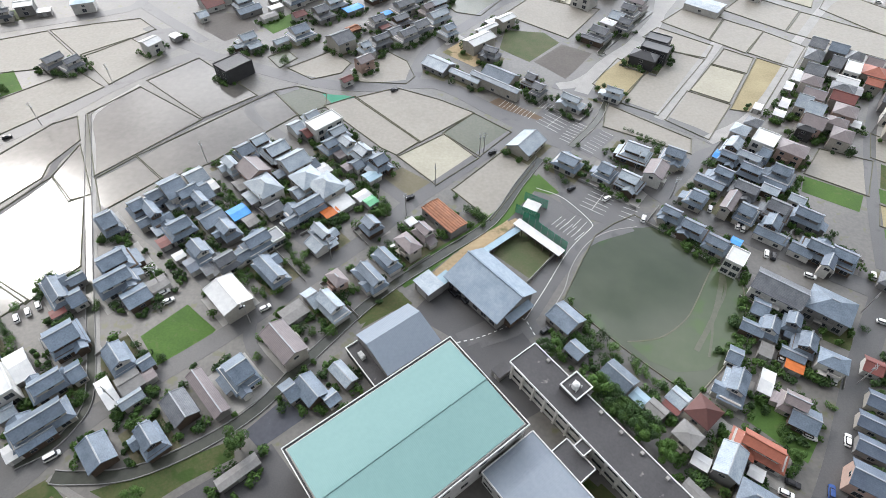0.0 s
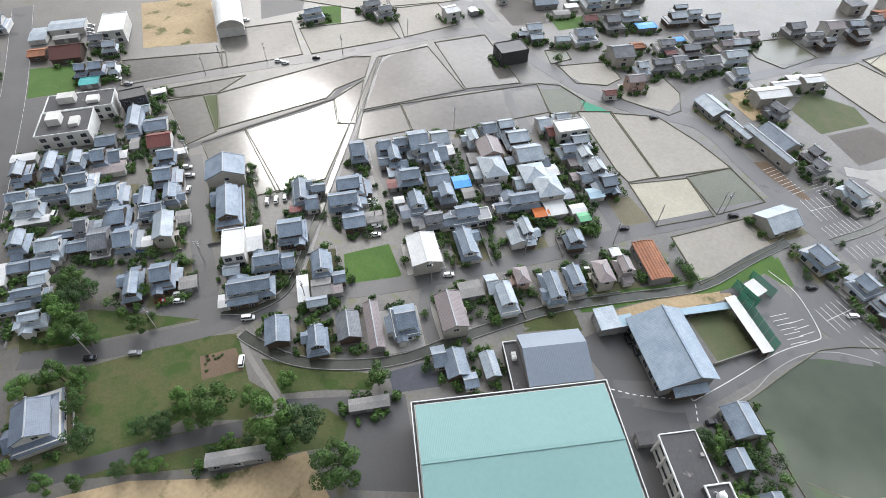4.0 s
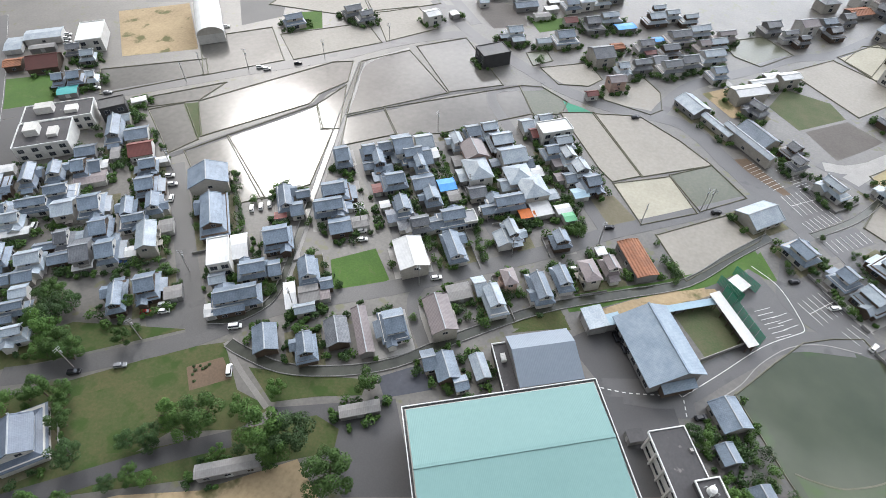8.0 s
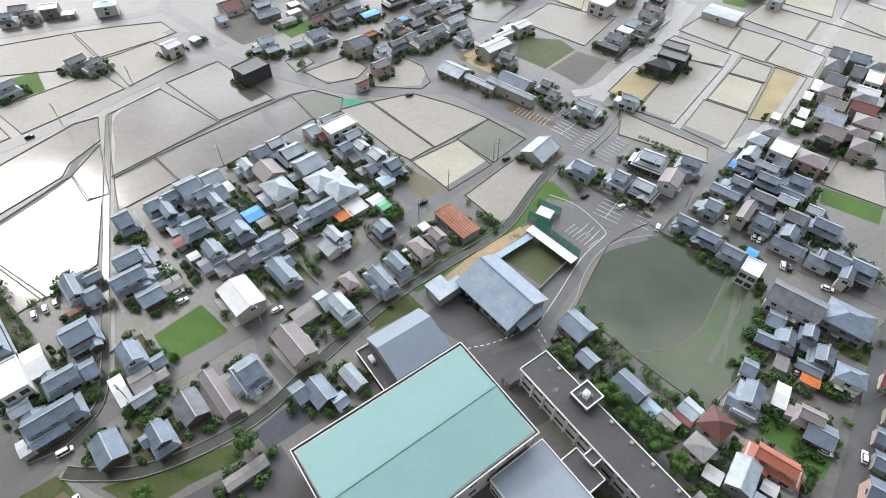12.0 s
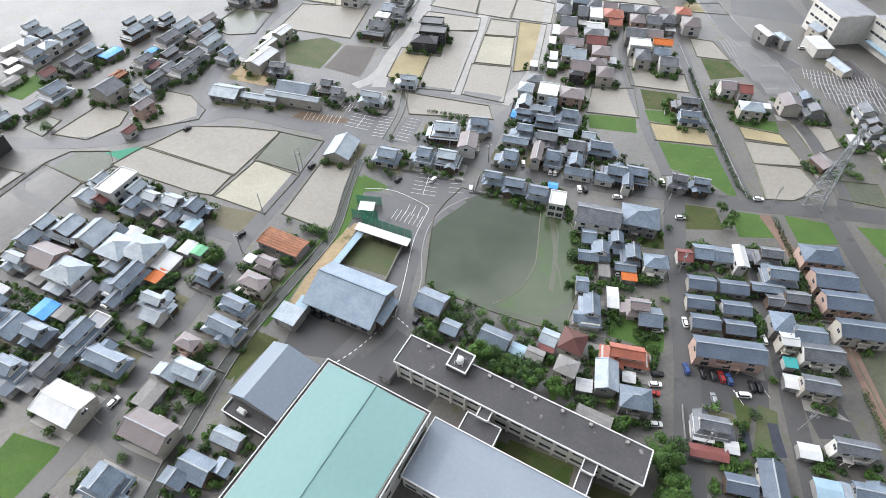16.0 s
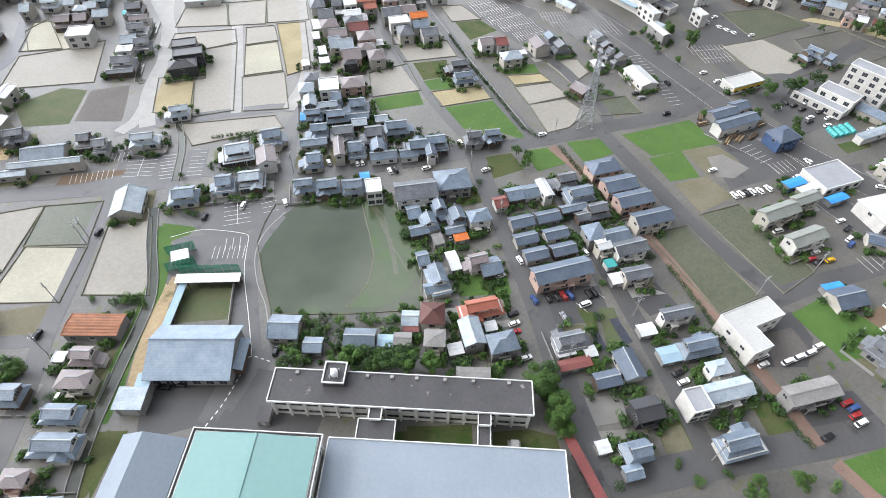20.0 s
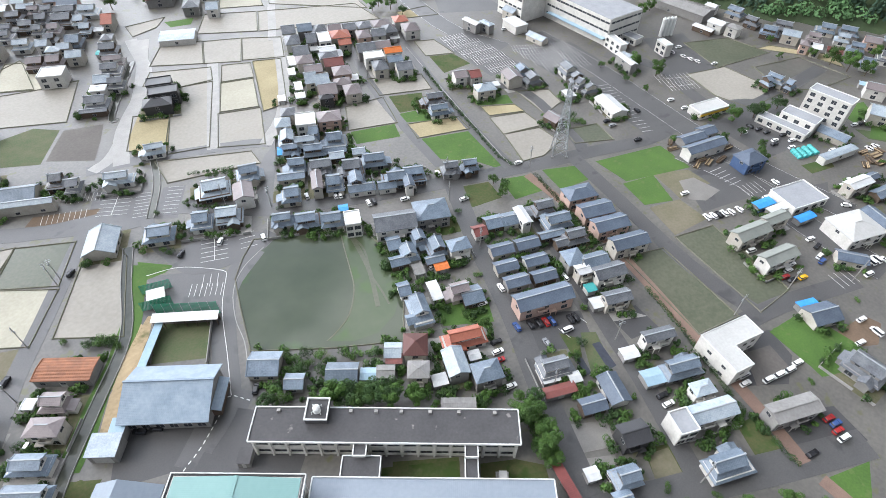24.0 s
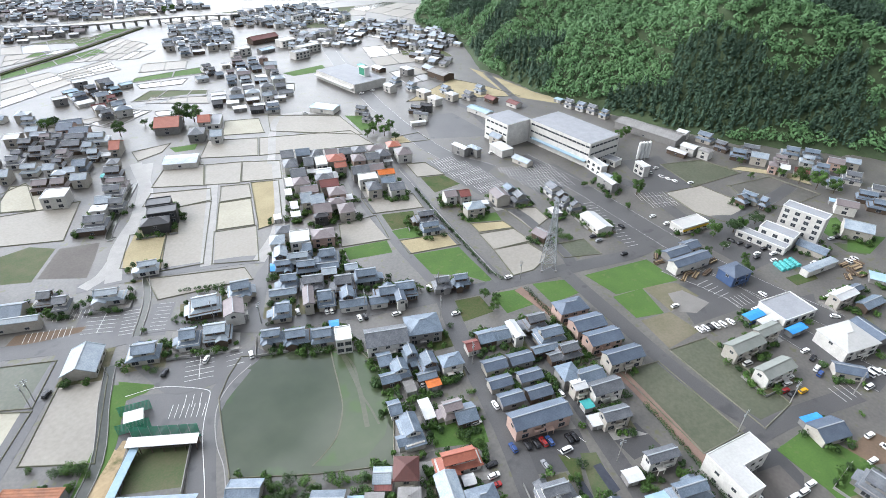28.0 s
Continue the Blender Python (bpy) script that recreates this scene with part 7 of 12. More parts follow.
house(483.4, 609.9, -2, 15.0, 4.0, "fp", 461)
house(498.0, 610.6, -2, 13.0, 6.0, "fp", 462)
house(-229.7, 306.1, 22, 7.3, 6.0, "kw", 464)
house(-145.8, 279.4, -36, 6.0, 5.1, "kw", 475)
house(298.1, 437.6, -24, 9.6, 9.5, "kw", 485)
house(333.8, 613.0, -24, 10.9, 7.5, "kw", 523)
house(329.5, 628.7, -25, 11.8, 9.5, "kw", 527)
house(374.8, 649.7, -27, 10.6, 8.9, "kw", 543)
house(401.5, 665.6, -25, 10.6, 8.4, "kw", 553)
house(164.3, 483.1, -4, 12.4, 9.8, "kw", 555)
house(235.8, 381.1, -28, 10.4, 8.3, "kw", 571)
house(239.8, 395.8, -33, 9.9, 8.2, "kw", 575)
house(213.4, 738.0, -27, 10.7, 8.3, "kw", 589)
house(206.7, 756.0, -24, 6.9, 8.2, "kw", 590)
house(226.5, 745.7, -29, 10.4, 8.6, "kw", 592)
house(237.7, 741.2, -24, 11.3, 9.4, "kw", 593)
house(217.6, 780.9, -26, 10.4, 8.8, "kw", 602)
house(246.7, 778.4, -30, 9.9, 8.5, "kw", 611)
house(329.9, 795.1, -31, 8.7, 8.2, "kw", 624)
house(342.2, 789.5, -31, 10.3, 9.2, "kw", 625)
house(276.7, 852.8, -25, 10.4, 9.5, "kw", 639)
house(410.0, 779.4, -25, 8.3, 9.5, "kw", 650)
house(269.1, 869.8, -30, 8.7, 8.7, "kw", 653)
house(346.9, 826.5, -29, 8.4, 8.8, "kw", 660)
house(436.1, 781.7, -33, 6.7, 8.0, "kw", 668)
house(385.8, 823.0, -30, 8.3, 8.8, "kw", 682)
house(282.4, 892.5, -28, 8.5, 7.8, "kw", 689)
house(262.9, 918.0, -32, 8.7, 9.3, "kw", 705)
house(352.6, 865.9, -31, 10.1, 7.8, "kw", 712)
house(271.3, 927.7, -31, 8.4, 7.9, "kw", 721)
house(327.3, 894.5, -26, 10.3, 7.9, "kw", 726)
house(347.1, 886.5, -31, 9.6, 8.1, "kw", 728)
house(402.4, 855.8, -30, 9.9, 7.6, "kw", 733)
house(434.9, 837.4, -31, 8.5, 8.3, "kw", 736)
house(342.0, 901.5, -29, 8.0, 7.8, "kw", 743)
house(269.8, 956.9, -30, 11.6, 8.4, "kw", 751)
house(359.7, 905.8, -31, 11.6, 9.3, "kw", 756)
house(393.6, 885.1, -27, 8.9, 9.0, "kw", 759)
house(378.2, 907.9, -26, 9.3, 7.6, "kw", 766)
house(316.5, 956.1, -30, 8.1, 9.6, "kw", 769)
house(340.9, 946.3, -33, 6.6, 8.9, "kw", 771)
house(288.9, 986.5, -31, 8.6, 9.7, "kw", 775)
house(473.3, 602.0, -12, 9.2, 7.8, "kw", 790)
house(460.3, 654.4, -12, 8.5, 8.6, "kw", 814)
house(509.6, 641.3, -11, 10.7, 8.5, "kw", 818)
house(459.1, 667.6, -13, 10.4, 8.9, "kw", 821)
house(503.2, 671.0, -17, 11.6, 7.2, "kw", 831)
house(482.0, 416.9, -77, 8.8, 7.9, "kw", 848)
house(500.4, 471.4, -77, 8.9, 8.2, "kw", 858)
house(517.4, 440.8, -80, 11.1, 8.0, "kw", 869)
house(482.9, 495.0, -69, 11.1, 8.6, "kw", 891)
house(484.8, 523.2, -65, 10.5, 9.6, "kw", 893)
house(492.7, 537.6, -63, 8.7, 9.9, "kw", 897)
house(501.4, 542.3, -66, 9.1, 7.9, "kw", 901)
house(461.6, 383.9, -78, 10.7, 8.6, "kw", 930)
house(430.8, 503.4, -74, 10.7, 7.6, "kw", 935)
house(436.1, 476.3, -72, 9.3, 8.7, "kw", 937)
house(451.4, 470.4, -75, 9.9, 9.3, "kw", 941)
house(458.4, 484.3, -78, 9.2, 9.1, "kw", 944)
house(407.6, 496.1, -70, 10.1, 8.8, "kw", 976)
house(530.7, 591.2, -20, 10.8, 8.2, "kw", 994)
house(541.7, 628.4, -25, 11.3, 8.1, "kw", 1002)
house(-331.0, 260.9, 30, 8.6, 7.8, "kw", 1021)

# the far town
far_house(17.6, 352.6, 42, 10.8, 9.8, "tg", 153)
far_house(28.6, 347.7, 42, 10.8, 5.8, "tg", 154)
far_house(35.2, 364.6, 42, 10.8, 9.8, "mn", 155)
far_house(45.3, 372.9, 42, 10.8, 8.8, "tb", 156)
far_house(35.1, 345.7, 42, 8.8, 4.4, "tg", 157)
far_house(50.3, 364.3, 42, 9.8, 8.8, "tg", 158)
far_house(54.8, 386.6, 42, 10.8, 8.8, "tg", 159)
far_house(61.2, 402.8, 42, 14.7, 9.8, "so", 160)
far_house(137.6, 442.4, -25, 14.4, 10.8, "sB", 356)
far_house(333.5, 93.0, -100, 8.8, 4.4, "sl", 368)
far_house(395.9, 112.3, -100, 50.0, 15.8, "sh", 370)
far_house(372.5, 84.2, -100, 13.7, 5.9, "sw", 371)
far_house(379.8, 78.7, -100, 10.5, 8.9, "mw", 372)
far_house(379.8, 68.3, -100, 8.5, 7.8, "mh", 373)
far_house(408.9, 76.2, -100, 11.8, 8.8, "tb", 374)
far_house(404.4, 91.0, -100, 7.8, 6.7, "mw", 375)
far_house(400.4, 62.5, -100, 9.8, 7.8, "tg", 376)
far_house(310.1, 189.2, -100, 9.8, 7.8, "ml", 378)
far_house(392.4, 49.6, -81, 11.5, 8.8, "tb", 390)
far_house(405.7, 45.5, -81, 11.8, 8.8, "tg", 391)
far_house(393.3, 37.9, -81, 10.5, 8.8, "ml", 392)
far_house(384.6, 27.8, -81, 5.7, 7.8, "mn", 393)
far_house(400.8, 25.5, -81, 9.8, 7.8, "tn", 394)
far_house(420.2, 23.8, -81, 11.8, 8.8, "tb", 395)
far_house(384.6, 21.2, -81, 5.7, 8.8, "mw", 396)
far_house(411.8, 12.3, -81, 8.8, 7.8, "tl", 397)
far_house(424.9, 10.9, -81, 11.8, 8.8, "tb", 398)
far_house(392.2, 12.2, -81, 8.8, 6.9, "sr", 399)
far_house(415.9, -3.0, -81, 9.5, 8.8, "mn", 400)
far_house(423.2, -11.7, -81, 8.5, 7.8, "ml", 401)
far_house(402.6, 2.9, -81, 9.8, 7.8, "tb", 402)
far_house(400.9, -14.2, -81, 11.8, 9.8, "tg", 403)
far_house(384.8, -7.0, -81, 8.8, 7.8, "tb", 404)
far_house(353.0, -15.8, -81, 10.8, 8.8, "mn", 405)
far_house(376.1, -25.1, -81, 12.7, 8.3, "tb", 408)
far_house(367.9, -31.1, -81, 12.7, 8.3, "tb", 409)
far_house(389.1, -29.7, -81, 11.8, 8.8, "tg", 410)
far_house(281.9, 287.0, -69, 7.8, 6.9, "tg", 427)
far_house(290.7, 301.7, -69, 9.8, 7.8, "tg", 428)
far_house(319.8, 271.8, -69, 10.8, 6.2, "tg", 429)
far_house(310.6, 258.5, -69, 11.8, 4.3, "mg", 430)
far_house(328.4, 267.5, -69, 9.8, 5.2, "mk", 431)
far_house(409.1, 316.2, -101, 24.0, 14.0, "sh", 432)
far_house(420.0, 338.6, -101, 13.7, 9.8, "sl", 433)
far_house(397.1, 347.5, -101, 12.7, 8.8, "mw", 434)
far_house(362.8, 311.4, -101, 9.8, 8.8, "tb", 435)
far_house(354.6, 291.9, -101, 11.8, 8.8, "mw", 436)
far_house(346.9, 273.6, -101, 10.8, 8.8, "mw", 437)
far_house(375.9, 284.1, -101, 9.8, 8.8, "tb", 438)
far_house(364.2, 269.2, -101, 9.8, 7.8, "mw", 439)
far_house(376.0, 260.3, -101, 10.8, 8.8, "tg", 440)
far_house(395.1, 261.9, -101, 9.8, 7.8, "tb", 441)
far_house(382.5, 241.7, -101, 10.8, 7.8, "sr", 442)
far_house(365.6, 333.6, -101, 9.8, 8.8, "tb", 443)
far_house(347.5, 323.9, -101, 10.8, 7.8, "mw", 444)
far_house(387.7, 375.3, -101, 13.7, 8.8, "sw", 445)
far_house(385.0, 221.3, -101, 11.8, 7.8, "sr", 447)
far_house(412.6, 184.5, -101, 8.8, 7.8, "tg", 449)
far_house(412.3, 174.3, -101, 8.8, 7.8, "tb", 450)
far_house(411.9, 164.3, -101, 8.8, 7.8, "tg", 451)
far_house(407.9, 152.9, -101, 7.8, 6.9, "tb", 452)
far_house(385.9, 551.1, -2, 34.0, 13.0, "sr", 453)
far_house(361.2, 513.4, -2, 17.6, 9.8, "sc", 457)
far_house(328.3, 520.1, -2, 7.9, 8.8, "mw", 458)
far_house(-240.2, 307.2, 22, 10.1, 8.8, "mw", 463)
far_house(-209.1, 311.7, 22, 12.7, 8.8, "mc", 465)
far_house(-260.8, 309.1, 22, 9.8, 7.8, "sg", 466)
far_house(-247.5, 298.3, 22, 8.5, 6.9, "tg", 467)
far_house(-258.3, 294.3, 22, 9.8, 7.8, "tb", 468)
far_house(290.9, 401.4, -25, 9.0, 9.8, "sg", 476)
far_house(287.9, 418.4, -31, 8.8, 8.7, "tl", 477)
far_house(298.6, 412.8, -28, 11.8, 8.8, "ml", 478)
far_house(269.5, 440.0, -30, 8.2, 9.1, "tb", 479)
far_house(279.9, 434.7, -27, 9.9, 8.0, "tl", 480)
far_house(289.7, 429.0, -30, 8.5, 7.7, "sl", 481)
far_house(303.7, 422.8, -26, 10.1, 7.6, "sb", 482)
far_house(277.3, 452.2, -26, 9.0, 9.9, "sb", 483)
far_house(287.3, 446.8, -30, 11.7, 8.2, "mn", 484)
far_house(310.0, 432.6, -27, 8.3, 9.3, "tg", 486)
far_house(282.6, 461.7, -26, 7.9, 8.8, "tn", 487)
far_house(292.7, 458.1, -30, 8.2, 8.6, "ml", 488)
far_house(313.3, 443.9, -29, 9.5, 9.7, "mn", 489)
far_house(310.0, 460.4, -25, 9.3, 8.7, "sb", 490)
far_house(322.0, 454.0, -31, 12.2, 9.9, "ml", 491)
far_house(304.6, 475.8, -28, 11.1, 8.7, "tb", 492)
far_house(315.6, 471.1, -29, 10.7, 8.1, "tb", 493)
far_house(298.9, 492.8, -27, 8.1, 7.6, "sw", 494)
far_house(310.1, 490.1, -32, 11.5, 8.8, "tn", 495)
far_house(322.8, 483.2, -30, 10.2, 8.3, "tl", 496)
far_house(332.2, 478.9, -28, 8.5, 9.3, "mn", 497)
far_house(316.7, 498.8, -28, 8.8, 7.9, "tn", 498)
far_house(297.8, 561.2, -23, 11.5, 10.0, "tb", 499)
far_house(310.5, 557.8, -25, 12.2, 8.8, "sw", 500)
far_house(304.2, 571.8, -28, 8.5, 8.3, "sb", 501)
far_house(314.5, 571.0, -23, 7.9, 10.0, "tg", 502)
far_house(329.0, 560.7, -23, 11.0, 9.4, "mb", 503)
far_house(341.4, 556.1, -26, 11.2, 8.3, "ml", 504)
far_house(297.8, 589.5, -27, 9.9, 7.5, "mg", 505)
far_house(308.4, 586.1, -20, 8.7, 7.7, "tl", 506)
far_house(322.3, 580.8, -24, 10.2, 9.1, "sg", 507)
far_house(342.2, 568.1, -27, 10.4, 7.9, "tg", 508)
far_house(302.7, 602.3, -24, 11.1, 9.3, "sg", 509)
far_house(313.0, 595.1, -26, 8.8, 9.7, "mg", 510)
far_house(325.9, 591.7, -21, 9.9, 7.6, "tl", 511)
far_house(337.4, 587.7, -21, 9.0, 7.5, "tb", 512)
far_house(350.0, 581.8, -23, 10.2, 9.0, "sl", 513)
far_house(359.6, 576.3, -24, 10.1, 8.0, "tl", 514)
far_house(307.8, 612.8, -21, 12.0, 9.7, "tb", 515)
far_house(319.8, 608.0, -24, 8.8, 7.6, "tb", 516)
far_house(332.3, 602.4, -20, 9.8, 7.8, "tb", 517)
far_house(342.5, 596.9, -28, 10.2, 9.9, "tg", 518)
far_house(352.1, 591.4, -25, 8.9, 8.5, "sb", 519)
far_house(361.7, 588.3, -25, 9.5, 9.3, "sg", 520)
far_house(312.8, 622.7, -26, 10.6, 8.0, "sl", 521)
far_house(322.2, 619.1, -27, 7.7, 9.9, "sb", 522)
far_house(346.6, 606.8, -27, 11.4, 9.0, "sb", 524)
far_house(361.2, 602.7, -23, 11.0, 8.2, "tb", 525)
far_house(373.6, 597.5, -28, 11.4, 7.6, "tb", 526)
far_house(342.2, 624.0, -27, 10.4, 7.6, "tl", 528)
far_house(351.6, 618.6, -21, 8.6, 9.3, "mb", 529)
far_house(363.5, 613.8, -22, 8.9, 9.6, "tb", 530)
far_house(379.2, 607.4, -24, 8.6, 8.4, "tl", 531)
far_house(331.2, 643.6, -21, 9.3, 8.9, "sg", 532)
far_house(345.4, 638.1, -28, 10.7, 7.4, "sl", 533)
far_house(365.6, 626.0, -21, 11.3, 9.8, "tb", 534)
far_house(379.3, 621.2, -27, 9.6, 9.7, "tb", 535)
far_house(338.5, 653.1, -24, 9.0, 9.0, "tg", 536)
far_house(346.5, 647.1, -22, 8.9, 7.0, "ml", 537)
far_house(371.9, 638.1, -22, 11.0, 9.5, "ml", 538)
far_house(382.7, 631.5, -27, 11.2, 9.4, "tb", 539)
far_house(342.2, 663.7, -27, 7.9, 8.6, "tb", 540)
far_house(352.2, 661.1, -23, 10.3, 7.8, "tg", 541)
far_house(363.7, 656.8, -27, 10.7, 7.8, "sl", 542)
far_house(390.1, 643.8, -20, 8.7, 7.9, "sw", 544)
far_house(347.3, 673.8, -26, 10.0, 9.9, "tl", 545)
far_house(359.6, 668.1, -23, 12.1, 6.3, "tb", 546)
far_house(372.7, 664.8, -28, 11.6, 7.7, "sg", 547)
far_house(384.5, 661.1, -23, 9.5, 8.4, "sl", 548)
far_house(395.0, 653.7, -22, 12.2, 8.6, "sw", 549)
far_house(362.9, 681.9, -22, 9.8, 8.3, "sl", 550)
far_house(378.3, 676.2, -22, 11.2, 8.6, "tl", 551)
far_house(390.3, 670.2, -21, 9.5, 7.6, "tg", 552)
far_house(412.0, 661.6, -22, 10.1, 8.7, "mb", 554)
far_house(177.4, 480.8, -9, 9.1, 9.1, "mb", 556)
far_house(152.5, 497.2, -10, 10.6, 8.2, "mw", 557)
far_house(165.7, 494.2, -5, 11.6, 7.7, "tB", 558)
far_house(179.2, 491.0, -8, 10.3, 8.3, "sB", 559)
far_house(192.1, 490.1, -2, 9.2, 7.6, "tc", 560)
far_house(167.9, 506.0, -5, 11.3, 9.6, "sc", 561)
far_house(180.7, 506.4, -3, 8.8, 8.6, "tg", 562)
far_house(194.8, 505.0, -7, 9.2, 7.5, "tB", 563)
far_house(207.3, 503.8, -3, 10.3, 8.0, "sc", 564)
far_house(168.3, 517.6, -6, 11.7, 7.6, "sc", 565)
far_house(184.1, 517.8, -7, 8.5, 8.1, "sB", 566)
far_house(194.8, 515.1, -3, 10.7, 9.3, "mg", 567)
far_house(182.3, 531.5, -8, 11.7, 8.6, "mw", 568)
far_house(242.1, 367.5, -33, 10.7, 8.3, "sk", 569)
far_house(250.7, 358.9, -33, 10.8, 8.5, "tb", 570)
far_house(248.8, 373.6, -30, 9.1, 7.4, "sw", 572)
far_house(257.5, 368.5, -26, 8.9, 9.3, "sw", 573)
far_house(229.9, 401.9, -27, 8.3, 9.2, "sk", 574)
far_house(253.7, 389.1, -27, 10.5, 8.6, "sw", 576)
far_house(263.4, 382.1, -31, 7.9, 7.6, "ml", 577)
far_house(271.3, 376.4, -33, 9.6, 8.1, "sw", 578)
far_house(237.1, 411.2, -30, 11.5, 8.8, "sw", 579)
far_house(248.4, 402.7, -33, 11.4, 8.0, "sb", 580)
far_house(260.4, 397.8, -30, 11.9, 9.3, "ml", 581)
far_house(271.7, 389.8, -29, 11.5, 8.7, "sg", 582)
far_house(282.6, 383.0, -30, 12.2, 8.6, "sg", 583)
far_house(243.6, 421.2, -28, 12.0, 9.5, "sw", 584)
far_house(255.1, 413.5, -26, 9.3, 7.7, "mg", 585)
far_house(264.2, 408.5, -31, 9.3, 7.7, "mg", 586)
far_house(278.2, 402.5, -28, 11.0, 8.8, "mg", 587)
far_house(202.2, 746.7, -27, 9.0, 10.0, "tb", 588)
far_house(215.8, 753.9, -28, 9.4, 7.8, "tl", 591)
far_house(249.9, 735.6, -29, 9.5, 7.6, "ml", 594)
far_house(261.1, 727.7, -30, 10.2, 7.6, "sw", 595)
far_house(210.8, 767.3, -26, 8.5, 9.7, "sw", 596)
far_house(225.0, 762.1, -29, 10.6, 8.1, "mb", 597)
far_house(235.4, 754.6, -29, 11.4, 8.2, "tn", 598)
far_house(248.9, 749.5, -29, 9.8, 8.6, "mg", 599)
far_house(272.2, 737.9, -29, 11.4, 9.9, "sn", 600)
far_house(206.8, 783.2, -29, 8.6, 8.4, "mn", 601)
far_house(228.7, 774.0, -30, 9.0, 9.6, "sw", 603)
far_house(241.2, 765.5, -31, 11.6, 8.2, "mg", 604)
far_house(251.3, 760.2, -28, 9.2, 9.5, "mn", 605)
far_house(264.8, 756.6, -29, 7.4, 9.1, "sb", 606)
far_house(273.0, 750.2, -24, 10.7, 8.9, "tn", 607)
far_house(212.1, 796.5, -29, 9.6, 9.9, "ml", 608)
far_house(226.1, 789.4, -25, 9.5, 8.6, "ml", 609)
far_house(237.2, 783.3, -28, 10.0, 8.8, "tb", 610)
far_house(257.6, 772.6, -24, 11.3, 8.0, "mn", 612)
far_house(268.0, 765.4, -30, 8.9, 7.6, "tg", 613)
far_house(281.8, 759.5, -29, 8.1, 8.7, "sw", 614)
far_house(216.9, 806.8, -23, 10.4, 9.3, "ml", 615)
far_house(229.0, 801.8, -28, 11.5, 9.7, "tg", 616)
far_house(243.6, 795.2, -25, 10.1, 9.1, "tl", 617)
far_house(255.2, 787.5, -28, 9.3, 8.0, "tl", 618)
far_house(264.3, 783.9, -23, 7.8, 9.7, "tg", 619)
far_house(274.8, 776.7, -30, 8.8, 8.9, "sw", 620)
far_house(288.8, 769.9, -24, 12.2, 9.9, "sw", 621)
far_house(311.0, 807.7, -32, 10.4, 8.3, "tb", 622)
far_house(319.8, 799.5, -33, 11.4, 7.8, "ml", 623)
far_house(269.8, 844.0, -33, 11.7, 9.4, "tl", 626)
far_house(291.4, 829.1, -33, 8.7, 8.7, "mn", 627)
far_house(302.2, 825.3, -29, 11.3, 9.8, "tb", 628)
far_house(315.6, 819.7, -27, 8.9, 7.3, "tl", 629)
far_house(326.5, 810.5, -25, 12.2, 8.4, "sg", 630)
far_house(337.4, 806.6, -28, 9.0, 8.2, "sn", 631)
far_house(347.3, 800.4, -31, 11.7, 7.9, "sb", 632)
far_house(358.7, 792.6, -27, 11.8, 9.8, "tl", 633)
far_house(373.7, 786.7, -31, 10.5, 9.8, "sn", 634)
far_house(383.2, 779.0, -28, 8.2, 8.9, "sw", 635)
far_house(238.4, 872.9, -30, 9.4, 8.8, "mn", 636)
far_house(250.7, 867.1, -30, 10.5, 9.2, "tl", 637)
far_house(266.2, 860.1, -32, 10.7, 7.6, "tb", 638)
far_house(297.3, 840.6, -25, 12.4, 8.5, "sw", 640)
far_house(309.6, 834.6, -31, 11.5, 9.1, "tl", 641)
far_house(318.8, 828.2, -31, 8.5, 8.8, "sg", 642)
far_house(331.0, 824.9, -30, 11.9, 8.5, "tg", 643)
far_house(341.8, 819.0, -31, 8.8, 7.8, "tn", 644)
far_house(354.6, 811.9, -28, 10.3, 8.1, "tn", 645)
far_house(363.9, 806.6, -31, 9.0, 9.2, "tl", 646)
far_house(374.9, 798.2, -31, 11.6, 8.6, "mb", 647)
far_house(386.7, 792.7, -25, 11.7, 8.9, "sw", 648)
far_house(398.0, 785.6, -27, 8.6, 8.4, "tn", 649)
far_house(245.4, 882.6, -28, 9.2, 9.9, "sb", 651)
far_house(258.7, 876.2, -27, 8.3, 8.6, "ml", 652)
far_house(279.5, 865.9, -27, 9.3, 9.3, "tl", 654)
far_house(290.5, 861.1, -33, 12.2, 9.0, "sn", 655)
far_house(301.3, 851.9, -28, 9.6, 7.9, "tb", 656)
far_house(311.0, 849.4, -33, 7.7, 7.5, "mg", 657)
far_house(325.2, 842.0, -26, 10.1, 8.6, "tg", 658)
far_house(333.6, 834.2, -25, 10.3, 7.7, "tn", 659)
far_house(356.3, 821.5, -30, 10.4, 8.6, "tl", 661)
far_house(369.6, 817.2, -30, 12.1, 9.6, "tg", 662)
far_house(379.2, 809.4, -32, 10.7, 8.2, "sg", 663)
far_house(390.7, 806.2, -27, 9.4, 7.7, "sw", 664)
far_house(401.8, 796.6, -26, 10.9, 7.8, "tn", 665)
far_house(414.1, 792.3, -27, 7.6, 8.2, "tl", 666)
far_house(422.5, 785.3, -30, 11.5, 8.9, "sg", 667)
far_house(443.8, 776.3, -31, 10.5, 9.7, "mb", 669)
far_house(454.2, 769.2, -33, 11.2, 7.8, "sl", 670)
far_house(251.9, 894.5, -29, 8.7, 8.1, "sn", 671)
far_house(274.9, 880.3, -29, 11.8, 9.6, "sw", 672)
far_house(286.8, 877.1, -28, 10.5, 9.5, "tn", 673)
far_house(299.2, 869.3, -29, 9.9, 7.8, "tn", 674)
far_house(310.2, 860.8, -26, 11.8, 7.7, "tg", 675)
far_house(321.9, 854.8, -26, 9.0, 7.9, "tl", 676)
far_house(333.1, 851.0, -32, 10.2, 7.7, "sg", 677)
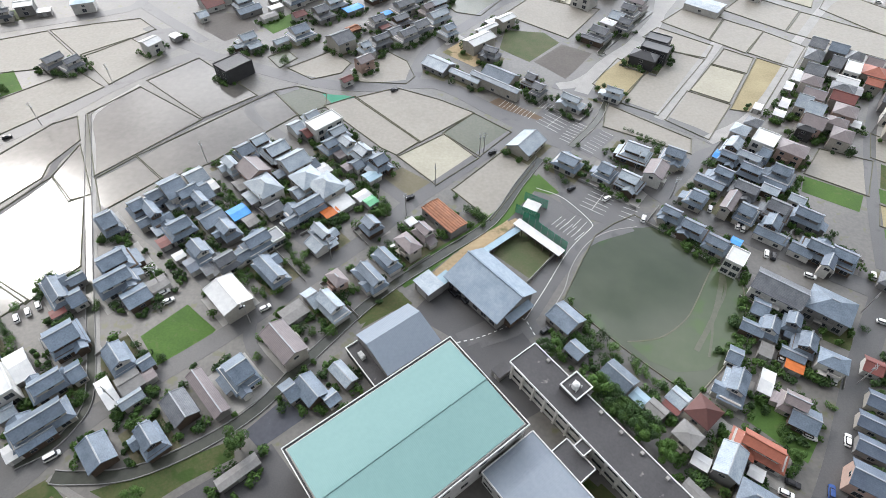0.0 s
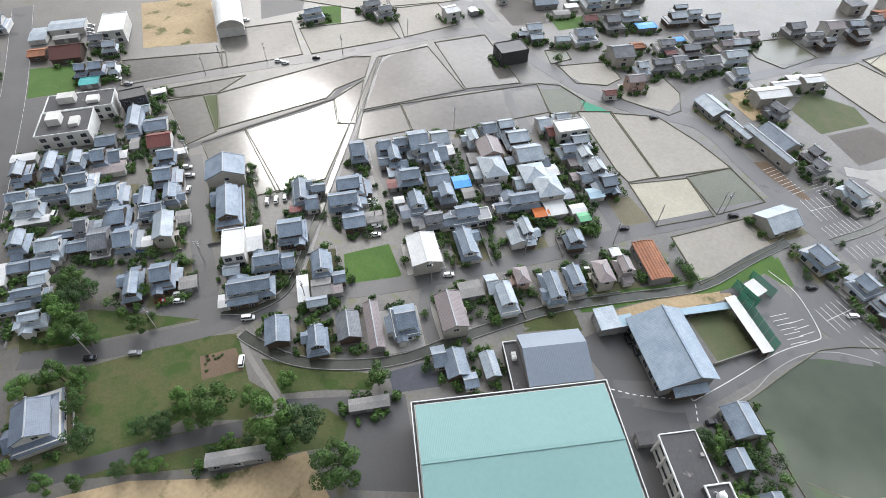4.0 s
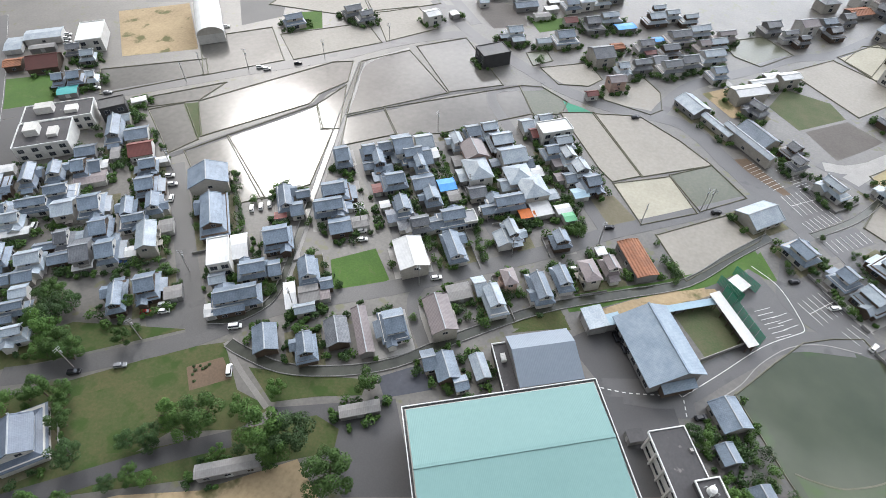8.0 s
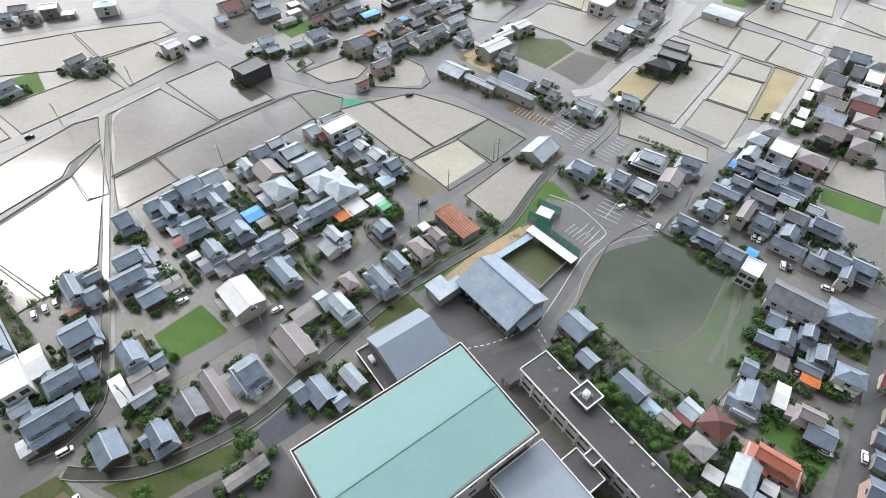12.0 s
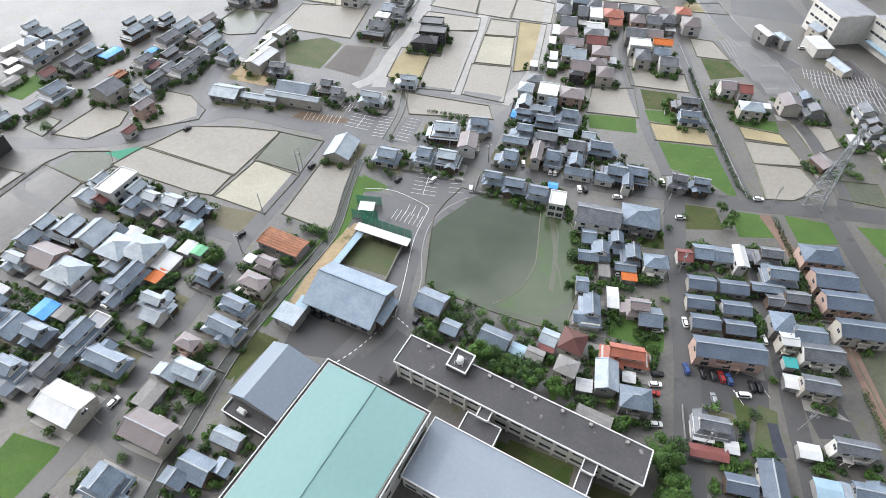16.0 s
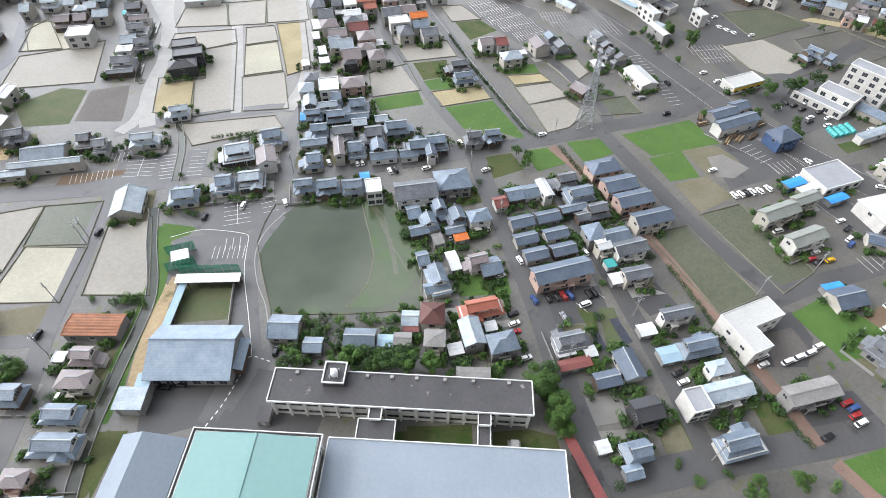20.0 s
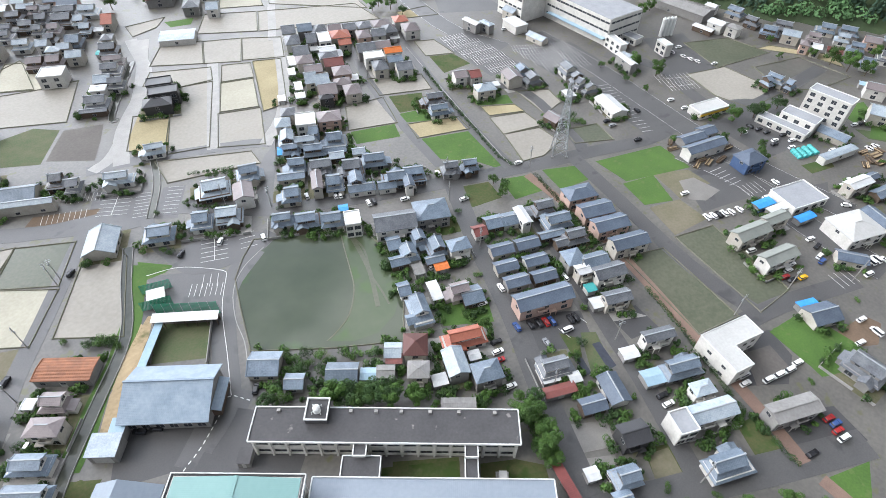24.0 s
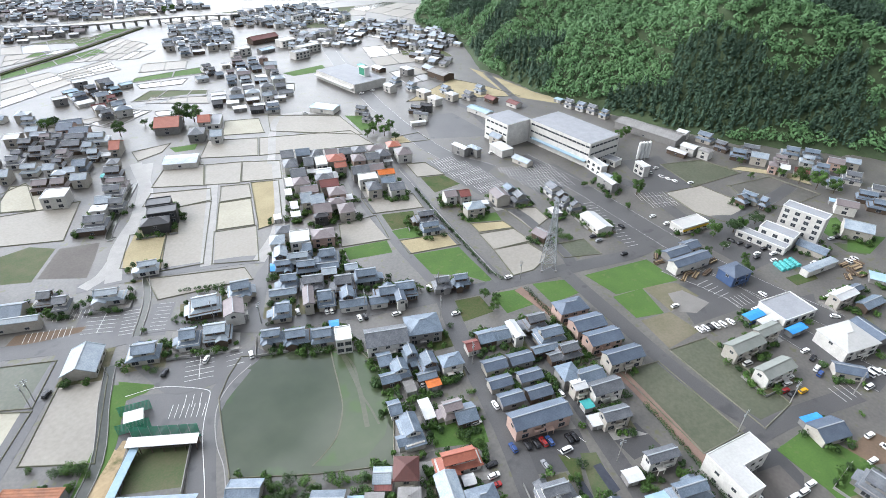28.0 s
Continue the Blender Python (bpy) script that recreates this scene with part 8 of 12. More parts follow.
far_house(343.9, 845.0, -30, 9.9, 9.8, "tn", 678)
far_house(352.6, 840.9, -33, 7.3, 10.0, "sw", 679)
far_house(363.1, 831.8, -29, 10.0, 8.4, "sn", 680)
far_house(376.3, 827.2, -31, 10.8, 7.8, "ml", 681)
far_house(407.3, 810.5, -26, 12.2, 9.7, "sb", 683)
far_house(419.2, 801.6, -31, 9.5, 8.2, "tg", 684)
far_house(432.7, 795.7, -31, 11.8, 8.0, "tg", 685)
far_house(444.5, 790.7, -26, 9.4, 8.8, "mb", 686)
far_house(455.4, 784.6, -30, 9.7, 8.9, "ml", 687)
far_house(255.7, 905.0, -29, 11.8, 9.8, "tn", 688)
far_house(291.6, 886.8, -28, 9.1, 8.2, "ml", 690)
far_house(304.4, 878.4, -27, 12.5, 8.7, "ml", 691)
far_house(317.9, 872.7, -25, 8.7, 9.8, "tg", 692)
far_house(328.9, 866.7, -32, 9.5, 8.4, "tb", 693)
far_house(338.5, 860.7, -25, 8.8, 8.3, "tg", 694)
far_house(349.0, 856.1, -31, 10.0, 8.1, "mb", 695)
far_house(359.9, 851.3, -28, 9.7, 9.3, "tn", 696)
far_house(371.6, 844.7, -26, 8.0, 8.3, "sg", 697)
far_house(384.9, 837.4, -29, 9.4, 8.4, "sn", 698)
far_house(395.4, 830.8, -30, 11.5, 8.6, "tl", 699)
far_house(405.9, 824.7, -33, 10.8, 8.0, "sw", 700)
far_house(417.9, 819.1, -28, 9.1, 8.2, "sw", 701)
far_house(426.2, 813.8, -26, 8.7, 9.7, "tl", 702)
far_house(436.1, 806.0, -32, 10.4, 9.0, "tn", 703)
far_house(448.3, 802.5, -25, 10.4, 8.7, "tl", 704)
far_house(274.8, 909.2, -29, 11.1, 10.0, "tn", 706)
far_house(285.1, 904.6, -26, 9.1, 9.9, "ml", 707)
far_house(307.8, 893.0, -26, 11.0, 9.7, "ml", 708)
far_house(317.7, 887.7, -29, 8.3, 8.7, "tl", 709)
far_house(330.8, 881.5, -31, 8.7, 8.5, "tg", 710)
far_house(341.6, 873.8, -29, 11.7, 7.8, "sw", 711)
far_house(376.2, 854.7, -32, 8.2, 9.2, "sn", 713)
far_house(387.6, 849.9, -28, 9.9, 9.0, "tl", 714)
far_house(398.0, 840.7, -28, 11.9, 8.2, "mn", 715)
far_house(410.5, 837.3, -30, 11.6, 7.5, "tb", 716)
far_house(419.7, 828.6, -27, 10.7, 8.4, "sb", 717)
far_house(431.5, 825.8, -31, 10.6, 8.2, "tb", 718)
far_house(443.1, 815.9, -30, 11.1, 8.5, "tn", 719)
far_house(257.6, 934.1, -25, 11.6, 8.2, "tl", 720)
far_house(281.8, 919.9, -30, 10.9, 8.0, "ml", 722)
far_house(292.9, 915.0, -25, 10.9, 9.4, "mn", 723)
far_house(305.3, 908.4, -31, 10.6, 10.0, "ml", 724)
far_house(315.3, 902.4, -32, 10.9, 8.9, "tn", 725)
far_house(338.0, 888.8, -28, 6.9, 8.1, "sb", 727)
far_house(360.3, 879.8, -25, 7.4, 9.5, "mg", 729)
far_house(368.3, 872.2, -29, 11.0, 8.3, "sl", 730)
far_house(380.0, 864.8, -30, 7.6, 8.2, "sb", 731)
far_house(389.1, 862.0, -27, 9.1, 7.9, "sg", 732)
far_house(413.4, 847.2, -33, 12.3, 8.3, "tg", 734)
far_house(425.6, 841.4, -29, 9.6, 8.2, "sn", 735)
far_house(264.2, 944.1, -33, 9.5, 8.7, "tb", 737)
far_house(274.1, 940.4, -25, 8.5, 8.0, "tg", 738)
far_house(286.1, 933.4, -28, 10.6, 9.5, "mg", 739)
far_house(308.7, 921.2, -26, 9.0, 9.9, "sb", 740)
far_house(321.0, 915.4, -29, 11.8, 9.9, "ml", 741)
far_house(333.2, 908.7, -28, 11.8, 8.2, "tb", 742)
far_house(355.5, 894.1, -30, 12.3, 7.7, "tb", 744)
far_house(373.7, 883.6, -27, 11.5, 9.8, "mg", 745)
far_house(387.8, 877.1, -26, 8.6, 7.9, "tl", 746)
far_house(397.4, 871.9, -26, 10.1, 9.8, "mg", 747)
far_house(408.7, 866.4, -29, 10.2, 7.9, "sw", 748)
far_house(418.7, 860.8, -32, 8.6, 8.2, "tl", 749)
far_house(431.2, 854.0, -26, 11.0, 9.4, "tl", 750)
far_house(280.5, 950.2, -31, 11.9, 8.1, "tb", 752)
far_house(291.1, 943.9, -26, 10.5, 8.6, "mb", 753)
far_house(303.4, 935.6, -28, 9.4, 9.7, "sg", 754)
far_house(347.5, 913.9, -27, 12.0, 8.3, "tl", 755)
far_house(371.8, 898.2, -26, 10.4, 8.6, "mn", 757)
far_house(382.5, 895.6, -33, 8.1, 8.0, "sg", 758)
far_house(405.5, 878.7, -25, 10.2, 7.8, "sw", 760)
far_house(319.4, 942.0, -31, 11.8, 7.7, "tb", 761)
far_house(330.9, 934.1, -28, 10.5, 7.6, "mn", 762)
far_house(344.6, 928.9, -26, 11.3, 7.9, "sw", 763)
far_house(356.3, 923.5, -30, 10.1, 9.3, "tn", 764)
far_house(366.1, 918.0, -30, 10.8, 8.8, "sw", 765)
far_house(282.5, 975.4, -25, 9.4, 8.8, "tn", 767)
far_house(303.8, 965.8, -29, 12.3, 8.7, "sw", 768)
far_house(327.6, 949.9, -31, 8.0, 8.4, "mb", 770)
far_house(347.6, 938.6, -28, 10.9, 7.9, "tn", 772)
far_house(360.6, 933.5, -26, 8.1, 8.6, "tg", 773)
far_house(278.8, 992.9, -25, 9.1, 8.0, "sw", 774)
far_house(299.9, 981.3, -29, 12.1, 9.2, "tl", 776)
far_house(312.6, 975.4, -29, 9.6, 9.2, "tl", 777)
far_house(319.2, 968.4, -26, 6.8, 8.0, "sw", 778)
far_house(283.0, 1002.6, -26, 9.6, 9.4, "ml", 779)
far_house(296.0, 997.6, -30, 11.3, 9.1, "tl", 780)
far_house(306.9, 990.4, -29, 8.6, 9.4, "sg", 781)
far_house(463.2, 576.5, -14, 9.0, 9.8, "sb", 782)
far_house(442.8, 595.7, -17, 11.3, 8.2, "ml", 783)
far_house(455.3, 593.1, -12, 7.4, 8.8, "tl", 784)
far_house(464.9, 588.9, -17, 10.6, 8.8, "sl", 785)
far_house(481.4, 586.7, -11, 11.5, 6.7, "tl", 786)
far_house(438.3, 607.5, -18, 9.1, 8.5, "sb", 787)
far_house(450.7, 604.6, -12, 9.1, 8.6, "tl", 788)
far_house(462.1, 603.2, -15, 11.3, 9.3, "ml", 789)
far_house(423.5, 627.0, -16, 9.1, 8.7, "sg", 791)
far_house(438.1, 620.7, -14, 8.0, 8.6, "mg", 792)
far_house(447.8, 621.0, -15, 9.2, 8.0, "mb", 793)
far_house(459.1, 614.5, -15, 8.5, 9.3, "ml", 794)
far_house(473.4, 614.6, -16, 10.9, 4.0, "sw", 795)
far_house(415.5, 638.6, -10, 10.2, 8.5, "tl", 796)
far_house(429.3, 634.9, -11, 8.8, 7.4, "tb", 797)
far_house(440.8, 633.1, -14, 8.3, 9.1, "tg", 798)
far_house(452.7, 629.7, -15, 10.4, 8.2, "ml", 799)
far_house(464.1, 628.4, -11, 9.6, 8.0, "tl", 800)
far_house(478.9, 624.1, -12, 8.7, 8.5, "sl", 801)
far_house(488.2, 620.8, -13, 9.2, 9.1, "tg", 802)
far_house(504.9, 618.9, -16, 9.9, 7.3, "tl", 803)
far_house(513.7, 616.2, -15, 6.7, 6.8, "tg", 804)
far_house(432.6, 650.3, -15, 10.1, 8.2, "ml", 805)
far_house(444.4, 647.4, -17, 9.6, 7.8, "sl", 806)
far_house(469.3, 639.5, -11, 7.8, 9.8, "ml", 807)
far_house(479.0, 638.2, -14, 9.8, 8.1, "mg", 808)
far_house(493.4, 633.4, -12, 11.2, 9.0, "tl", 809)
far_house(505.3, 630.0, -13, 9.6, 8.9, "mb", 810)
far_house(519.4, 626.6, -17, 6.6, 7.5, "ml", 811)
far_house(433.1, 662.5, -15, 12.2, 8.4, "sg", 812)
far_house(448.7, 656.9, -12, 9.0, 9.3, "tl", 813)
far_house(471.0, 652.7, -12, 8.5, 9.0, "sl", 815)
far_house(485.4, 649.2, -16, 8.9, 9.2, "mb", 816)
far_house(497.6, 644.1, -13, 10.6, 8.2, "tl", 817)
far_house(520.8, 639.5, -12, 8.0, 7.7, "sw", 819)
far_house(447.8, 669.4, -12, 9.4, 8.8, "tg", 820)
far_house(471.7, 665.5, -16, 8.2, 8.5, "tl", 822)
far_house(482.0, 661.4, -17, 9.4, 9.2, "tl", 823)
far_house(497.1, 659.5, -16, 8.6, 9.1, "tl", 824)
far_house(524.1, 653.2, -17, 10.0, 9.3, "ml", 825)
far_house(442.6, 685.1, -16, 12.1, 7.5, "tg", 826)
far_house(453.3, 680.4, -14, 9.4, 7.7, "tg", 827)
far_house(467.3, 676.7, -13, 9.2, 8.5, "sg", 828)
far_house(480.8, 675.3, -17, 9.8, 9.5, "sw", 829)
far_house(491.2, 671.1, -10, 9.9, 7.4, "tl", 830)
far_house(518.1, 667.1, -10, 8.0, 8.5, "tg", 832)
far_house(529.4, 663.1, -15, 8.4, 8.7, "tl", 833)
far_house(456.6, 691.0, -16, 9.1, 9.4, "tb", 834)
far_house(470.8, 689.6, -11, 8.7, 7.7, "mg", 835)
far_house(482.2, 685.7, -17, 9.1, 7.6, "mg", 836)
far_house(508.7, 681.5, -12, 7.3, 9.6, "tg", 837)
far_house(518.2, 676.6, -15, 9.2, 7.7, "tg", 838)
far_house(533.3, 674.4, -17, 9.6, 9.4, "tb", 839)
far_house(541.8, 670.3, -16, 6.3, 9.6, "ml", 840)
far_house(528.3, 687.2, -11, 11.1, 7.7, "tb", 841)
far_house(539.7, 683.5, -15, 10.4, 8.1, "sw", 842)
far_house(472.1, 417.5, -83, 11.4, 8.6, "tb", 843)
far_house(472.1, 402.2, -79, 9.5, 8.2, "mg", 844)
far_house(475.4, 391.4, -76, 9.8, 9.7, "tg", 845)
far_house(477.7, 444.3, -82, 8.9, 8.8, "tb", 846)
far_house(479.2, 432.7, -78, 11.7, 8.1, "sw", 847)
far_house(484.8, 402.8, -81, 9.6, 9.4, "tl", 849)
far_house(489.2, 393.4, -82, 8.5, 9.1, "sw", 850)
far_house(490.3, 381.8, -76, 10.9, 8.2, "sl", 851)
far_house(488.6, 459.0, -80, 12.1, 9.6, "tl", 852)
far_house(492.5, 430.7, -83, 9.9, 8.0, "ml", 853)
far_house(494.3, 419.1, -77, 10.5, 9.6, "ml", 854)
far_house(498.0, 409.3, -76, 8.6, 9.6, "sb", 855)
far_house(498.2, 396.1, -83, 12.2, 7.8, "sb", 856)
far_house(503.6, 384.4, -77, 8.7, 8.6, "tg", 857)
far_house(499.3, 458.2, -80, 10.9, 8.1, "tl", 859)
far_house(502.6, 447.7, -76, 8.9, 9.8, "sl", 860)
far_house(503.9, 433.2, -76, 8.9, 8.2, "tl", 861)
far_house(507.4, 418.6, -77, 8.6, 9.2, "tg", 862)
far_house(509.2, 408.1, -83, 10.5, 7.5, "sw", 863)
far_house(506.2, 498.7, -83, 7.1, 9.4, "sl", 864)
far_house(509.0, 487.3, -82, 9.0, 6.8, "sw", 865)
far_house(509.8, 477.9, -81, 8.1, 8.3, "sg", 866)
far_house(514.3, 463.6, -79, 10.6, 8.3, "tg", 867)
far_house(515.3, 453.2, -81, 8.2, 8.7, "tb", 868)
far_house(517.5, 427.3, -83, 10.3, 9.6, "sl", 870)
far_house(521.4, 414.0, -89, 10.9, 9.4, "ml", 871)
far_house(520.0, 400.8, -90, 10.3, 9.4, "tl", 872)
far_house(517.5, 386.8, -89, 9.2, 7.6, "tg", 873)
far_house(517.8, 376.1, -90, 10.5, 8.2, "sl", 874)
far_house(532.7, 444.7, -91, 10.1, 7.7, "mb", 875)
far_house(531.4, 420.0, -92, 8.4, 8.8, "tl", 876)
far_house(533.5, 410.0, -91, 9.9, 9.2, "tl", 877)
far_house(531.2, 394.5, -93, 11.3, 8.4, "tb", 878)
far_house(544.0, 472.6, -92, 11.9, 8.1, "mg", 879)
far_house(544.9, 459.2, -92, 12.3, 8.4, "tl", 880)
far_house(542.7, 445.0, -87, 12.0, 8.3, "sw", 881)
far_house(543.4, 432.1, -88, 10.2, 8.9, "sg", 882)
far_house(543.3, 422.1, -89, 8.3, 9.6, "tg", 883)
far_house(544.9, 405.1, -88, 8.3, 7.9, "sw", 884)
far_house(555.7, 446.6, -90, 11.2, 8.2, "sl", 885)
far_house(554.5, 434.2, -89, 12.1, 8.3, "ml", 886)
far_house(558.1, 421.4, -87, 8.6, 8.9, "tl", 887)
far_house(472.8, 488.1, -67, 10.3, 7.5, "sw", 888)
far_house(472.8, 517.2, -68, 8.4, 8.3, "tl", 889)
far_house(478.6, 504.4, -67, 8.1, 9.4, "sl", 890)
far_house(477.1, 533.5, -63, 11.4, 7.9, "ml", 892)
far_house(488.3, 508.1, -70, 10.3, 8.4, "sw", 894)
far_house(492.3, 498.7, -69, 8.4, 8.6, "tb", 895)
far_house(487.5, 549.4, -65, 8.1, 8.8, "tl", 896)
far_house(496.2, 524.9, -68, 12.4, 9.6, "ml", 898)
far_house(493.5, 565.5, -67, 5.6, 5.2, "tb", 899)
far_house(496.4, 553.9, -63, 9.3, 8.3, "tb", 900)
far_house(508.1, 531.5, -70, 8.7, 7.6, "ml", 902)
far_house(259.6, 471.1, -16, 11.0, 8.6, "sl", 903)
far_house(276.1, 469.9, -11, 7.6, 7.9, "sb", 904)
far_house(275.2, 481.8, -14, 9.3, 9.5, "tg", 905)
far_house(279.9, 494.5, -10, 11.3, 8.5, "tg", 906)
far_house(75.8, 408.8, -33, 11.0, 9.8, "tg", 911)
far_house(43.5, 402.5, 42, 11.7, 9.9, "mg", 920)
far_house(61.2, 418.2, 43, 8.7, 9.1, "mn", 921)
far_house(72.8, 426.8, 38, 10.0, 9.1, "tn", 922)
far_house(440.1, 366.2, -77, 9.8, 9.7, "sw", 923)
far_house(441.3, 350.9, -80, 8.1, 9.5, "sl", 924)
far_house(442.4, 338.4, -81, 8.2, 8.7, "sg", 925)
far_house(448.5, 381.2, -81, 10.9, 8.3, "sg", 926)
far_house(451.8, 368.5, -75, 9.7, 8.8, "mb", 927)
far_house(451.1, 356.2, -81, 10.5, 8.7, "sw", 928)
far_house(455.4, 342.9, -75, 8.4, 8.1, "sg", 929)
far_house(461.1, 373.2, -76, 8.4, 7.9, "ml", 931)
far_house(463.6, 362.3, -78, 10.8, 8.6, "tg", 932)
far_house(420.2, 484.3, -74, 8.3, 8.2, "sw", 933)
far_house(425.7, 473.7, -72, 9.8, 7.9, "sl", 934)
far_house(430.8, 488.7, -79, 10.3, 8.2, "tg", 936)
far_house(439.7, 466.4, -78, 9.3, 9.6, "tl", 938)
far_house(443.2, 490.6, -76, 9.2, 7.6, "tg", 939)
far_house(445.6, 481.5, -74, 7.8, 9.1, "sg", 940)
far_house(449.4, 521.6, -79, 12.1, 8.6, "mg", 942)
far_house(456.6, 497.3, -72, 8.5, 9.0, "sg", 943)
far_house(460.7, 522.4, -75, 7.7, 9.4, "mg", 945)
far_house(467.2, 498.1, -78, 9.1, 9.2, "sw", 946)
far_house(511.5, 507.6, -79, 7.1, 10.0, "tb", 947)
far_house(516.3, 497.7, -75, 9.9, 7.3, "tl", 948)
far_house(517.3, 483.4, -78, 10.4, 6.1, "mg", 949)
far_house(521.5, 521.5, -79, 8.5, 9.7, "mg", 950)
far_house(525.7, 509.4, -77, 11.3, 8.8, "sl", 951)
far_house(526.8, 497.2, -81, 9.9, 8.5, "ml", 952)
far_house(532.5, 484.3, -75, 10.4, 8.6, "tb", 953)
far_house(532.4, 539.2, -77, 4.2, 8.1, "tb", 954)
far_house(535.1, 525.4, -78, 12.5, 9.7, "tg", 955)
far_house(536.5, 512.3, -76, 9.3, 8.4, "sg", 956)
far_house(542.2, 500.5, -82, 12.3, 9.3, "tl", 957)
far_house(552.5, 504.6, -79, 11.6, 9.4, "tg", 958)
far_house(555.8, 491.7, -75, 10.3, 8.5, "tb", 959)
far_house(161.2, 440.0, -12, 9.6, 8.3, "tg", 960)
far_house(172.7, 436.5, -17, 12.2, 8.7, "mb", 961)
far_house(162.3, 451.1, -15, 8.4, 9.9, "mg", 962)
far_house(174.4, 449.6, -14, 8.1, 8.8, "mb", 963)
far_house(166.4, 463.0, -14, 10.0, 7.7, "sr", 964)
far_house(179.9, 459.0, -18, 9.8, 9.0, "sg", 965)
far_house(180.3, 470.0, -19, 8.4, 8.3, "tr", 966)
far_house(119.5, 465.6, -43, 10.0, 7.9, "tb", 968)
far_house(128.9, 457.2, -38, 10.4, 9.6, "sl", 969)
far_house(108.3, 489.7, -44, 8.9, 8.4, "sb", 970)
far_house(120.4, 479.3, -39, 9.8, 8.2, "ml", 971)
far_house(273.4, 422.0, -32, 10.2, 7.9, "sw", 972)
far_house(389.1, 502.4, -72, 10.7, 7.9, "tl", 973)
far_house(393.1, 491.1, -74, 7.5, 8.4, "tg", 974)
far_house(402.9, 505.2, -71, 8.7, 8.4, "ml", 975)
far_house(411.4, 514.7, -68, 11.9, 8.1, "tg", 977)
far_house(416.5, 499.4, -73, 9.9, 7.6, "sw", 978)
far_house(420.5, 526.0, -73, 10.5, 9.7, "tg", 979)
far_house(424.0, 515.2, -72, 9.9, 9.9, "mg", 980)
far_house(429.3, 545.0, -66, 8.1, 7.9, "tg", 981)
far_house(430.6, 534.3, -68, 9.4, 9.1, "ml", 982)
far_house(437.5, 523.4, -72, 8.1, 9.9, "ml", 983)
far_house(437.2, 560.3, -69, 9.1, 8.1, "tl", 984)
far_house(503.0, 563.8, -19, 4.4, 8.7, "sw", 985)
far_house(497.6, 577.9, -21, 12.3, 4.9, "sw", 986)
far_house(517.8, 568.9, -17, 8.3, 8.6, "mb", 987)
far_house(490.2, 594.0, -21, 11.6, 7.5, "tl", 988)
far_house(502.2, 587.5, -20, 11.3, 9.1, "sw", 989)
far_house(512.2, 584.9, -21, 7.6, 7.5, "tb", 990)
far_house(525.3, 581.2, -21, 11.4, 7.9, "sb", 991)
far_house(536.4, 574.0, -20, 9.3, 9.2, "ml", 992)
far_house(518.9, 597.3, -21, 9.7, 9.2, "sg", 993)
far_house(544.0, 586.8, -19, 11.8, 9.5, "tg", 995)
far_house(521.1, 606.2, -18, 12.1, 6.5, "tb", 996)
far_house(546.4, 598.6, -21, 12.4, 9.4, "sw", 997)
far_house(527.1, 620.5, -21, 9.8, 8.0, "tb", 998)
far_house(538.6, 614.8, -24, 9.4, 8.1, "sw", 999)
far_house(548.9, 609.0, -19, 10.7, 9.6, "tl", 1000)
far_house(530.0, 632.2, -22, 10.4, 7.0, "tl", 1001)
far_house(532.2, 643.5, -24, 8.4, 8.6, "tb", 1003)
far_house(542.1, 638.3, -19, 9.5, 7.8, "tb", 1004)
far_house(554.0, 636.6, -17, 12.3, 7.9, "sg", 1005)
far_house(538.1, 652.7, -19, 10.3, 8.0, "mb", 1006)
far_house(550.4, 650.8, -24, 10.8, 8.0, "sl", 1007)
far_house(498.2, 681.3, -22, 10.4, 7.1, "tb", 1008)
far_house(555.9, 660.5, -23, 9.7, 9.4, "tg", 1009)
far_house(503.0, 694.1, -23, 11.0, 9.2, "ml", 1010)
far_house(551.5, 674.7, -25, 7.1, 8.6, "mg", 1011)
far_house(-328.9, 233.1, 30, 9.0, 9.2, "tg", 1012)
far_house(-320.9, 237.6, 28, 7.7, 9.1, "sg", 1013)
far_house(-297.3, 251.7, 35, 8.2, 9.8, "sn", 1014)
far_house(-348.0, 235.8, 33, 12.1, 9.9, "sb", 1015)
far_house(-335.9, 241.5, 28, 10.4, 7.6, "mb", 1016)
far_house(-326.9, 250.1, 28, 11.7, 9.9, "mg", 1017)
far_house(-314.6, 255.6, 34, 11.3, 8.5, "sg", 1018)
far_house(-353.6, 245.7, 30, 11.3, 9.7, "mn", 1019)
far_house(-342.5, 253.7, 30, 10.2, 7.5, "mn", 1020)
far_house(-321.7, 263.8, 32, 8.3, 9.4, "tn", 1022)

house(-109.7, 152.1, 44, 9.6, 10.3, "tb", 1001)
house(-115.0, 146.2, 44, 7.1, 9.5, "tb", 1002)
house(-104.8, 156.5, 44, 8.4, 13.2, "mb", 1003)
house(-99.6, 165.6, 44, 8.0, 10.2, "sl", 1004)
house(-92.6, 161.0, 44, 4.9, 7.2, "kw", 1005)
house(-97.6, 153.6, 44, 11.3, 10.8, "tb", 1006)
house(-93.8, 157.4, 44, 4.7, 11.7, "sb", 1007)
house(-107.0, 143.8, 44, 8.0, 14.1, "tbv", 1008)
house(-104.6, 150.6, 44, 4.1, 7.8, "kb", 1009)
house(-110.3, 140.6, 44, 6.6, 5.7, "sb", 1010)
house(-92.1, 148.8, 44, 7.9, 13.2, "tbv", 1011)
house(-86.4, 142.6, 44, 9.2, 9.0, "sb", 1012)
house(-97.2, 137.4, 44, 10.5, 11.4, "tb", 1013)
house(-104.3, 136.7, 44, 4.3, 6.1, "kb", 1014)
house(-77.6, 146.3, 44, 7.2, 7.2, "ku", 1015)
